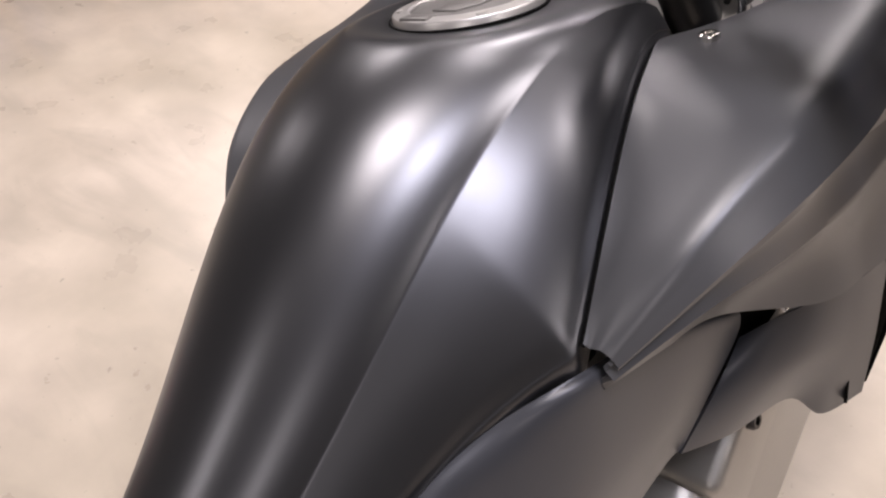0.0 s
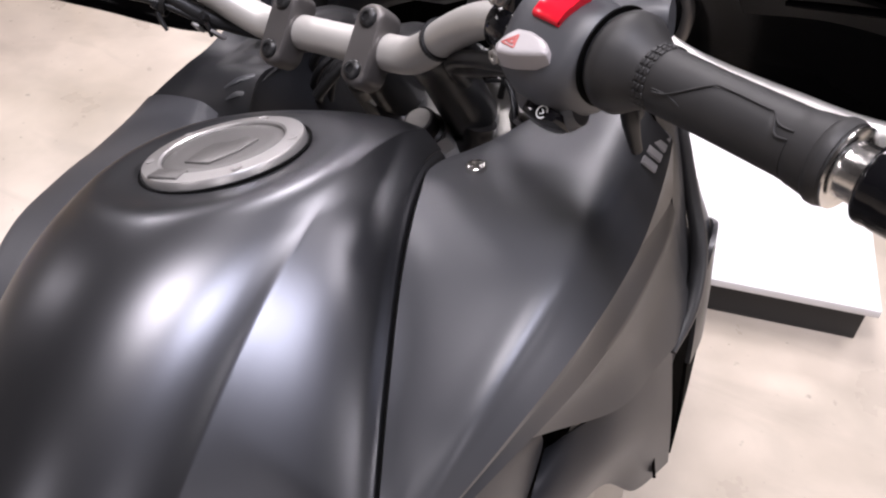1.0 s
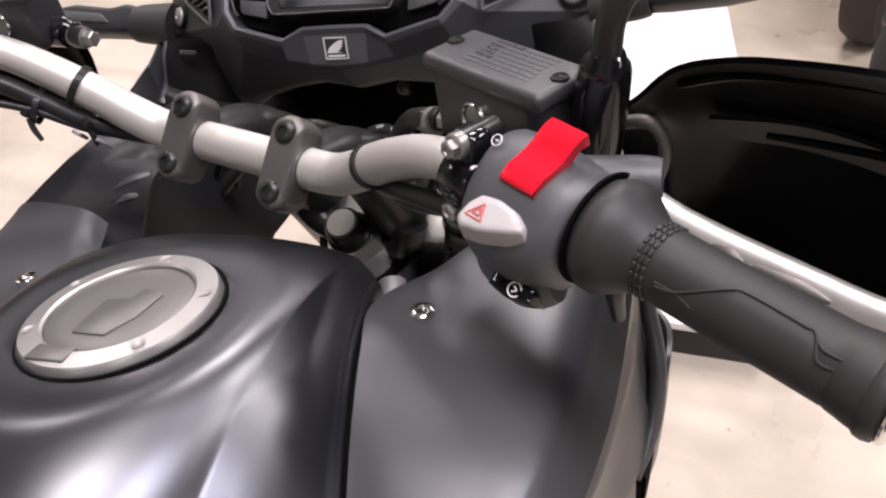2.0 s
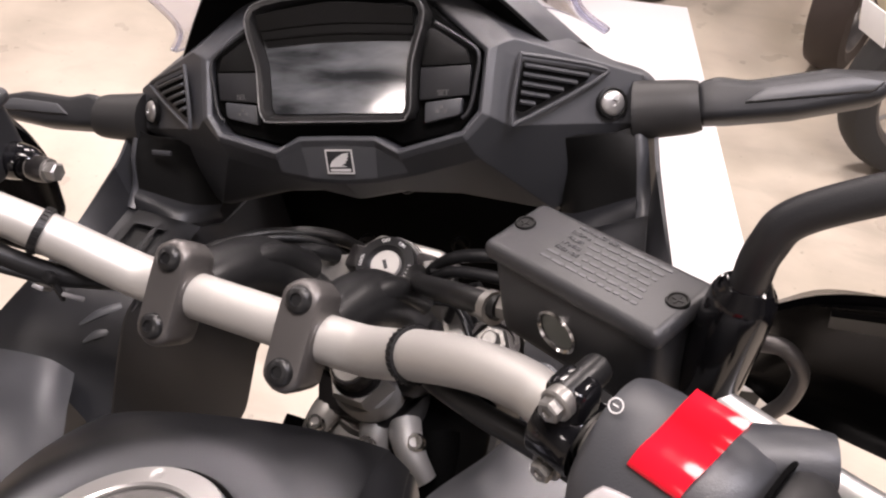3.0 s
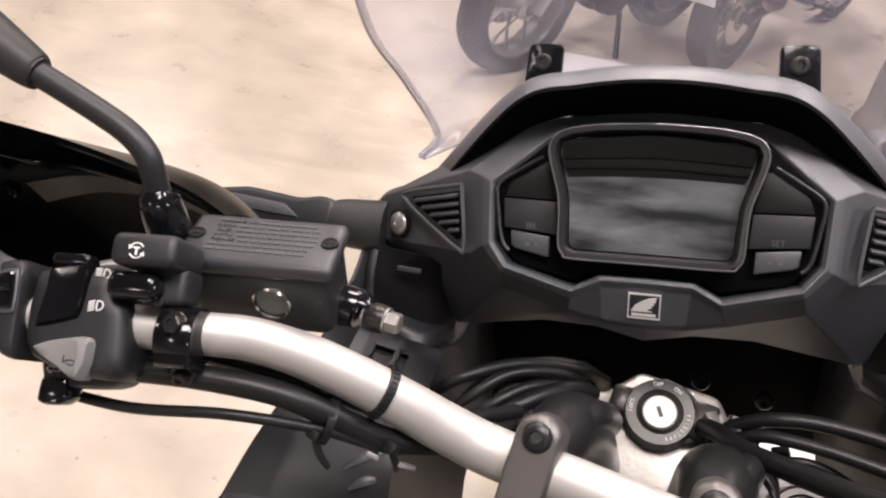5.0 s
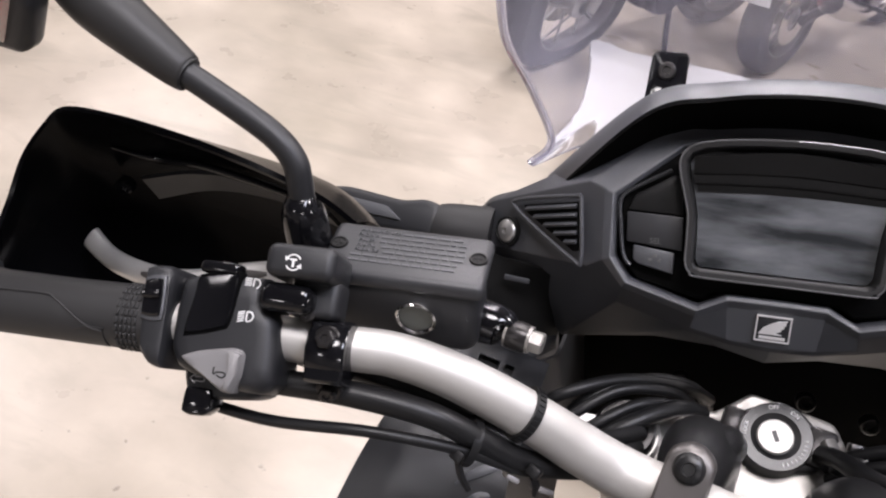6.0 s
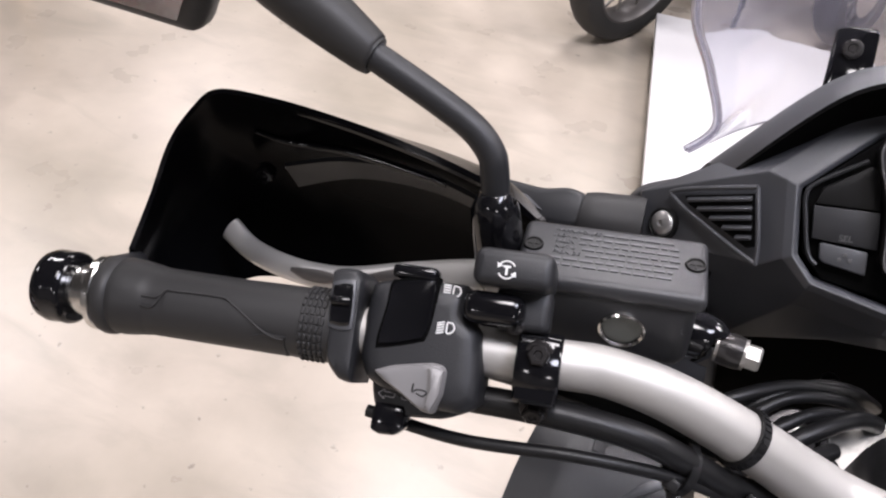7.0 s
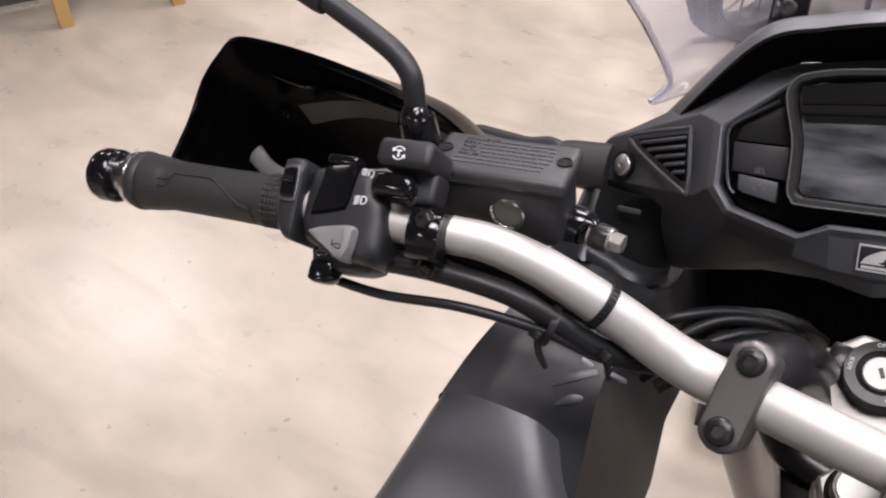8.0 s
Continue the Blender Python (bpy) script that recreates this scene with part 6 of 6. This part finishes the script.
I = icon_frame(Rr @ LEAN, 0.0315, 0.0220, -0.0095)
icon_part(I, "hazard_icon", sr, RED_MARK, *[stroke([p, q], 0.0005, None) for k in (1, 0.45) for p, q in (((0, 0.0046 * k), (0.0046 * k, -0.0036 * k)), ((0.0046 * k, -0.0036 * k), (-0.0046 * k, -0.0036 * k)), ((-0.0046 * k, -0.0036 * k), (0, 0.0046 * k)))])
part("starter_key", pillow([(0.0385, -0.0045), (0.0375, 0.0080), (0.0385, 0.0190), (0.0440, 0.0200), (0.0480, 0.0080), (0.0470, -0.0045)], [(-0.012, 1.0), (0.0, 1.0), (0.0030, 0.93), (0.0036, 0.8)], Rr), GLOSS_BLACK, sr, "black starter switch")
I = icon_frame(Rr, 0.0038, 0.0425, 0.0100)
icon_part(I, "starter_icon", sr, WHITE_MARK, ring(0.0034, 0.0004, None, 20, 330), stroke([(-0.0008, 0.0014), (0.0012, 0), (-0.0008, -0.0014)], 0.0004, None))
I = icon_frame(Rr, 0.0236, -0.0105, -0.0260)
icon_part(I, "stop_icon", sr, WHITE_MARK, ring(0.0026, 0.0003, None), stroke([(-0.0012, 0), (0.0012, 0)], 0.0003, None))
part("housing_tab", ctl(box((0.024, 0.007, 0.009), mb(-0.036, 0.014, 0.026), 0.002), Rr), PLASTIC, sr)
FL = grip_frame(0.292, 1)
part("throttle_flange", ctl(lathe([(0.012, -0.006), (0.0240, -0.006), (0.0262, -0.002), (0.0262, 0.004), (0.0225, 0.010), (0.0185, 0.016), (0.0168, 0.020), (0.012, 0.020)], None, 36), FL), RUBBER, handlebar, "flared rubber throttle sleeve")
part("sleeve_gap", ctl(lathe([(0.0236, -0.0084), (0.0264, -0.0084), (0.0267, -0.0076), (0.0264, -0.0068), (0.0236, -0.0068)], None, 40), FL), INNER, handlebar)

# cables and hoses
def hose(points, r, m, name="hose", mat=CABLE, n=40):
    return part(name, tube(points, r, n, 12, m), mat, bike)


hose([(-0.285, -0.066, 0.075), (-0.240, -0.058, 0.070), (-0.190, -0.041, 0.066), (-0.150, -0.027, 0.046), (-0.118, -0.016, 0.012), (-0.095, 0.010, -0.030)], 0.0030, BAR, "cable")
hose([(-0.252, -0.043, 0.079), (-0.210, -0.031, 0.076), (-0.170, -0.021, 0.064), (-0.146, -0.018, 0.045), (-0.121, -0.013, 0.016), (-0.095, 0.008, -0.025), (-0.085, 0.040, -0.080)], 0.0066, BAR, "cable_loom")
hose([(-0.250, -0.022, 0.066), (-0.200, -0.014, 0.062), (-0.155, -0.006, 0.040), (-0.115, 0.006, 0.004), (-0.085, 0.050, -0.080)], 0.0050, BAR)
hose([(0.240, -0.034, 0.076), (0.205, -0.024, 0.066), (0.160, -0.012, 0.042), (0.120, 0.004, 0.004), (0.085, 0.034, -0.070)], 0.0058, BAR)
hose([(0.240, -0.022, 0.062), (0.200, -0.018, 0.052), (0.155, -0.010, 0.026), (0.115, 0.010, -0.012), (0.085, 0.050, -0.080)], 0.0050, BAR)
# bundle on the left of the lock
hose([(-0.178, 0.000, 1.020), (-0.140, -0.010, 1.070), (-0.095, 0.020, 1.068), (-0.050, 0.040, 1.050), (-0.030, 0.060, 1.020)], 0.0050, None)
hose([(-0.160, 0.000, 1.000), (-0.120, 0.000, 1.060), (-0.080, 0.030, 1.062), (-0.045, 0.050, 1.042), (-0.030, 0.070, 1.000)], 0.0045, None)
hose([(-0.130, -0.050, 1.040), (-0.090, -0.030, 1.070), (-0.055, 0.000, 1.068), (-0.035, 0.020, 1.046)], 0.0062, None)
hose([(-0.175, -0.012, 1.008), (-0.135, -0.024, 1.058), (-0.095, 0.004, 1.073), (-0.055, 0.026, 1.056), (-0.035, 0.046, 1.015)], 0.0042, None)
hose([(-0.150, -0.026, 1.020), (-0.115, -0.030, 1.062), (-0.080, -0.004, 1.070), (-0.050, 0.016, 1.054)], 0.0045, None)
# connectors beside the lock
for k, (x, y, z) in enumerate(((0.042, 0.012, 1.046), (0.052, 0.004, 1.050), (0.060, -0.012, 1.047), (0.070, 0.010, 1.046))):
    part("connector", box((0.010, 0.013, 0.009), pose(x, y, z, 20, 15 * k, 35 * k), 0.002), STEEL if k == 1 else BOLT_BLACK, bike)
# pair of hoses and the thick brake hose on its right
hose([(0.030, 0.100, -0.160), (0.045, 0.109, -0.138), (0.066, 0.117, -0.122), (0.098, 0.1245, -0.120), (0.145, 0.1265, -0.120), (0.188, 0.1225, -0.124), (0.220, 0.100, -0.150)], 0.0050, BAR)
hose([(0.034, 0.092, -0.160), (0.050, 0.101, -0.136), (0.070, 0.106, -0.123), (0.120, 0.1085, -0.120), (0.185, 0.1030, -0.122), (0.220, 0.080, -0.150)], 0.0046, BAR)
hose([(0.060, 0.080, -0.165), (0.072, 0.092, -0.140), (0.096, 0.100, -0.132), (0.130, 0.098, -0.150), (0.150, 0.090, -0.190)], 0.0034, BAR)
hose([(0.026, 0.108, -0.160), (0.034, 0.100, -0.134), (0.052, 0.082, -0.094), (0.087, 0.062, -0.036), (0.126, 0.044, 0.022), (0.144, 0.038, 0.040), (0.158, 0.0365, 0.0445)], 0.0066, BAR, "brake_hose")
part("hose_ferrule", lathe([(0.0070, 0), (0.0076, 0.001), (0.0076, 0.010), (0.0086, 0.011), (0.0086, 0.016), (0, 0.016)], BAR @ facing((0.1425, 0.0390, 0.0365), (0.85, -0.20, 0.48)), 12), STEEL, bike, "crimped hose end")
for k, (x, y, z) in enumerate(((0.036, 0.096, -0.140), (0.048, 0.092, -0.144), (0.058, 0.104, -0.142), (0.046, 0.108, -0.138), (0.068, 0.096, -0.150), (0.078, 0.104, -0.146))):
    part("wire_clip", box((0.012, 0.009, 0.008), BAR @ pose(x, y, z, 25 * k, 20, 40 * k), 0.002), CHROME if k == 2 else CAST_BLACK, bike)
for k in range(4):
    hose([(0.034 + 0.004 * k, 0.104 - 0.006 * k, -0.152), (0.052 + 0.006 * k, 0.100 - 0.005 * k, -0.138 - 0.003 * k), (0.078 + 0.004 * k, 0.090 - 0.010 * k, -0.152), (0.090, 0.066 - 0.012 * k, -0.190)], 0.0020, BAR, "wire")
hose([(0.268, 0.044, 0.070), (0.282, 0.045, 0.073), (0.291, 0.040, 0.064), (0.290, 0.032, 0.050), (0.284, 0.026, 0.040)], 0.0036, BAR, "cable_elbow", ALU_DARK)

part("cable_adjuster", tube([(0.2915, -0.0385, 0.080), (0.2932, -0.0422, 0.0700), (0.2940, -0.0450, 0.0580), (0.2948, -0.0472, 0.0450)], [0.0046, 0.0052, 0.0042, 0.0034], 16, 12, BAR), CABLE, bike)
# dark filler box, added to hide pale floor below the yoke
part("head_gap_filler", box((0.11, 0.13, 0.012), pose(0.045, -0.045, 0.935, 8), 0.004), INNER, bike)

# engine and front wheel, seen through the gaps
engine = part("engine", joined(box((0.30, 0.34, 0.30), pose(0, -0.20, 0.55, 20), 0.03, 3), box((0.20, 0.16, 0.16), pose(0.03, -0.20, 0.70, 30), 0.02, 3)), STEEL, bike, "silver engine block")
part("cylinder_head", box((0.13, 0.14, 0.12), pose(0.10, -0.235, 0.66, 30, 0, 0), 0.015, 3), STEEL, engine)
part("head_bolt", bolt(0.010, 0.006, facing((0.167, -0.24, 0.70), (1, 0, 0.2))), BOLT_BLACK, engine)
for s in BOTH:
    part("frame_spar", tube([(s * 0.058, -0.07, 0.935), (s * 0.085, -0.20, 0.87), (s * 0.11, -0.40, 0.78), (s * 0.10, -0.60, 0.68)], [0.020, 0.024, 0.028, 0.028], 30, 14), INNER, bike)
part("tank_underside", box((0.16, 0.34, 0.10), pose(0, -0.47, 0.90, -8), 0.03), INNER, bike)


def wheel_meshes(r, w, m):
    prof = [(r - 0.085, -w * 0.40), (r - 0.05, -w / 2), (r - 0.018, -w * 0.42), (r - 0.004, -w * 0.22), (r, 0), (r - 0.004, w * 0.22), (r - 0.018, w * 0.42), (r - 0.05, w / 2), (r - 0.085, w * 0.40)]
    rim = [(r - 0.07, -w * 0.42), (r - 0.09, -w * 0.40), (r - 0.105, -w * 0.2), (r - 0.105, w * 0.2), (r - 0.09, w * 0.40), (r - 0.07, w * 0.42)]
    return lathe(prof, m, 56), lathe(rim, m, 56)


WH = Vector((-0.01, 0.44, 0.315))
tyre_bm, rim_bm = wheel_meshes(0.315, 0.11, pose(*WH) @ pose(0, 0, 0, 0, 90, -11))
wheel = part("front_wheel", rim_bm, ALU_DARK, bike, "front wheel")
part("tyre", tyre_bm, TYRE, wheel)
part("hub", lathe([(0.03, -0.06), (0.045, -0.05), (0.03, -0.02), (0.03, 0.02), (0.045, 0.05), (0.03, 0.06)], pose(*WH) @ pose(0, 0, 0, 0, 90, -11), 24), ALU_DARK, wheel)
for k in range(10):
    a = 2 * math.pi * k / 10
    part("spoke", tube([(0.035 * math.cos(a), 0.035 * math.sin(a), 0.03 * (-1) ** k), (0.215 * math.cos(a), 0.215 * math.sin(a), 0.0)], 0.007, 4, 6, pose(*WH) @ pose(0, 0, 0, 0, 90, -11)), ALU_DARK, wheel)
part("front_mudguard", tube([(0.03, 0.26, 0.62), (0.03, 0.40, 0.66), (0.03, 0.55, 0.655), (0.03, 0.68, 0.58), (0.03, 0.76, 0.48)], [0.045, 0.055, 0.06, 0.055, 0.03], 30, 16), SHROUD_DARK, bike, "dark grey front mudguard")
part("seat", surface([[(-0.12, -0.78, 0.90), (0, -0.78, 0.965), (0.12, -0.78, 0.90)], [(-0.16, -0.95, 0.86), (0, -0.95, 0.93), (0.16, -0.95, 0.86)], [(-0.17, -1.2, 0.90), (0, -1.2, 0.96), (0.17, -1.2, 0.90)]], 20, 20, 0.05), RUBBER, bike, "black padded seat")
part("side_stand", tube([(-0.13, -0.42, 0.40), (-0.19, -0.36, 0.20), (-0.235, -0.33, -0.055)], [0.016, 0.015, 0.02], 12, 12), BOLT_BLACK, bike)
rt_bm, rr_bm = wheel_meshes(0.32, 0.15, pose(0, -1.12, 0.32, 0, 90, 0))
rw = part("rear_wheel", rr_bm, ALU_DARK, bike, "rear wheel")
part("tyre", rt_bm, TYRE, rw)

# ---- motorcycles behind ----
def small_bike(label, m, wheelbase=1.2, tyre_mat=TYRE, paint=GLOSS_BLACK, spring=RED, r=0.27, w=0.12, case=BOLT_BLACK, plate=True):
    """A small upright motorcycle along y, front wheel ahead, on its stand."""
    root = new("motorcycle")
    for y in (wheelbase / 2, -wheelbase / 2):
        t_bm, r_bm = wheel_meshes(r, w, pose(0, y, r, 0, 90, 0))
        whl = part("wheel", r_bm, ALU_DARK, root)
        part("tyre", t_bm, tyre_mat, whl)
        part("hub", lathe([(0.025, -0.06), (0.05, -0.05), (0.05, 0.05), (0.025, 0.06)], pose(0, y, r, 0, 90, 0), 20), STEEL, whl)
        part("disc", lathe([(0.05, 0.052), (0.11, 0.052), (0.11, 0.056), (0.05, 0.056)], pose(0, y, r, 0, 90, 0), 32), CHROME, whl)
        for k in range(12):
            a = 2 * math.pi * k / 12
            part("spoke", tube([(0.045 * math.cos(a), 0.045 * math.sin(a), 0.03 * (-1) ** k), ((r - 0.10) * math.cos(a + 0.1), (r - 0.10) * math.sin(a + 0.1), 0)], 0.006, 3, 6, pose(0, y, r, 0, 90, 0)), STEEL, whl)
    fy = wheelbase / 2
    for s in BOTH:
        part("fork_leg", tube([(s * 0.09, fy, r), (s * 0.09, fy - 0.10, r + 0.25), (s * 0.09, fy - 0.22, r + 0.55)], [0.026, 0.024, 0.02], 16, 14), STEEL, root)
        part("swing_arm", tube([(s * 0.09, -fy, r), (s * 0.09, -fy * 0.4, r + 0.04), (s * 0.08, -0.08, r + 0.08)], 0.022, 12, 12), BOLT_BLACK, root)
        part("shock_spring", joined(*[lathe([(0.018, -0.008), (0.028, 0), (0.018, 0.008)], axes(Vector((s * 0.12, -fy * 0.78 + 0.012 * k, r + 0.08 + k * 0.022)), Vector((1, 0, 0)), Vector((0, 0.88, -0.48)), Vector((0, 0.48, 0.88))), 14) for k in range(13)]), spring, root, "coil spring of the rear shock")
        part("foot_peg", tube([(s * 0.10, -0.05, 0.24), (s * 0.24, -0.06, 0.24)], 0.012, 6, 10), BOLT_BLACK, root)
        part("handlebar_half", tube([(0, fy - 0.24, r + 0.62), (s * 0.2, fy - 0.24, r + 0.70), (s * 0.34, fy - 0.34, r + 0.70)], 0.012, 16, 10), BOLT_BLACK, root)
    part("crankcase", joined(box((0.20, 0.30, 0.20), pose(0, 0.02, 0.32), 0.04, 3), lathe([(0, -0.13), (0.09, -0.13), (0.10, -0.11), (0.10, 0.11), (0.09, 0.13), (0, 0.13)], pose(0, 0.06, 0.30, 0, 90, 0), 28)), case, root, "engine crankcase")
    part("crankcase_cover", lathe([(0, 0.150), (0.05, 0.150), (0.06, 0.142), (0.085, 0.138), (0.088, 0.12)], pose(0, 0.06, 0.30, 0, 90, 0), 28), STEEL, root)
    for k in range(5):
        part("cylinder_fin", box((0.16, 0.16, 0.008), pose(0, 0.16, 0.42 + k * 0.024, 25), 0.003), STEEL, root)
    part("exhaust", tube([(0.06, 0.24, 0.44), (0.12, 0.30, 0.30), (0.13, 0.10, 0.20), (0.15, -0.20, 0.24), (0.17, -0.55, 0.36)], [0.018, 0.018, 0.02, 0.045, 0.05], 40, 16), CHROME, root, "bright exhaust pipe")
    part("frame_tube", joined(tube([(0, fy - 0.20, r + 0.50), (0, fy * 0.4, 0.70), (0, -fy * 0.3, 0.68), (0, -fy * 0.9, 0.72)], 0.022, 20, 10), tube([(0, fy - 0.20, r + 0.46), (0, fy * 0.45, 0.40), (0, 0.10, 0.22)], 0.02, 16, 10)), paint, root)
    part("fuel_tank", surface([[(-0.02, 0.32, 0.78), (0, 0.32, 0.84), (0.02, 0.32, 0.78)], [(-0.13, 0.2, 0.72), (0, 0.2, 0.93), (0.13, 0.2, 0.72)], [(-0.12, 0.0, 0.70), (0, 0.0, 0.90), (0.12, 0.0, 0.70)], [(-0.06, -0.12, 0.70), (0, -0.12, 0.78), (0.06, -0.12, 0.70)]], 20, 24, 0.004), paint, root)
    part("seat", box((0.22, 0.55, 0.09), pose(0, -0.38, 0.78), 0.03, 3), RUBBER, root)
    part("rear_mudguard", tube([(0, -fy + 0.10, 2 * r + 0.06), (0, -fy - 0.10, 2 * r + 0.06), (0, -fy - 0.28, 2 * r - 0.06)], [0.06, 0.06, 0.05], 16, 14), paint, root)
    part("tail_lamp", box((0.10, 0.04, 0.06), pose(0, -fy - 0.26, 2 * r + 0.02), 0.01), RED_PAINT, root)
    if plate:
        part("plate", box((0.14, 0.006, 0.10), pose(0, -fy - 0.30, 2 * r - 0.10, 15), 0.002), WHITE_MARK, root)
    part("stand", tube([(-0.06, -0.06, 0.24), (-0.16, -0.02, 0.01)], 0.012, 6, 10), BOLT_BLACK, root)
    root.matrix_world = m
    tagged(root, label, "motorcycle", "parked motorcycles")
    return root


small_bike("small dark motorcycle with spoked wheels parked on the floor", pose(-0.47, 2.97, 0, 0, -4, 147), 1.02, TYRE, GLOSS_BLACK, BOLT_BLACK, 0.29, 0.13)
small_bike("black motorcycle with red frame and springs parked on the floor", pose(0.37, 3.50, 0, 0, -5, -30), 1.10, TYRE, RED_PAINT, RED, 0.25, 0.12)
small_bike("red motorcycle with a dusty brown rear tyre parked on the floor", pose(1.03, 3.23, 0, 0, -4, -25), 1.25, TYRE_BROWN, RED_PAINT, COPPER, 0.31, 0.15, COPPER, False)
small_bike("cream motorcycle with black wheels parked on the floor", pose(1.48, 2.20, 0, 0, -4, -70), 1.20, TYRE, CREAM, BOLT_BLACK, 0.30, 0.13)
small_bike("white motorcycle with red shock springs parked apart on the floor", pose(-2.28, -1.14, 0, 0, -4, 110), 1.20, TYRE, WHITE, RED, 0.30, 0.13)

# wooden trestle with blue film by the side wall
table = new("trestle")
table.matrix_world = pose(-3.12, 1.15, 0, 0, 0, 60)
tagged(table, "yellow pine trestle with grey boards and blue film", "trestle")
for x in (-0.62, -0.22, 0.2, 0.62):
    part("leg", box((0.05, 0.05, 0.70), pose(x, -0.12, 0.35), 0.004), WOOD, table)
part("board", box((1.5, 0.5, 0.04), pose(0, 0.1, 0.72), 0.004), WOOD, table)
part("back_board", box((1.4, 0.03, 0.55), pose(0, 0.10, 0.30), 0.004), ALU_DARK, table, "grey board")
part("blue_film", box((0.5, 0.18, 0.20), pose(-0.75, -0.02, 0.22), 0.05, 3), BLUE, table, "crumpled blue film")
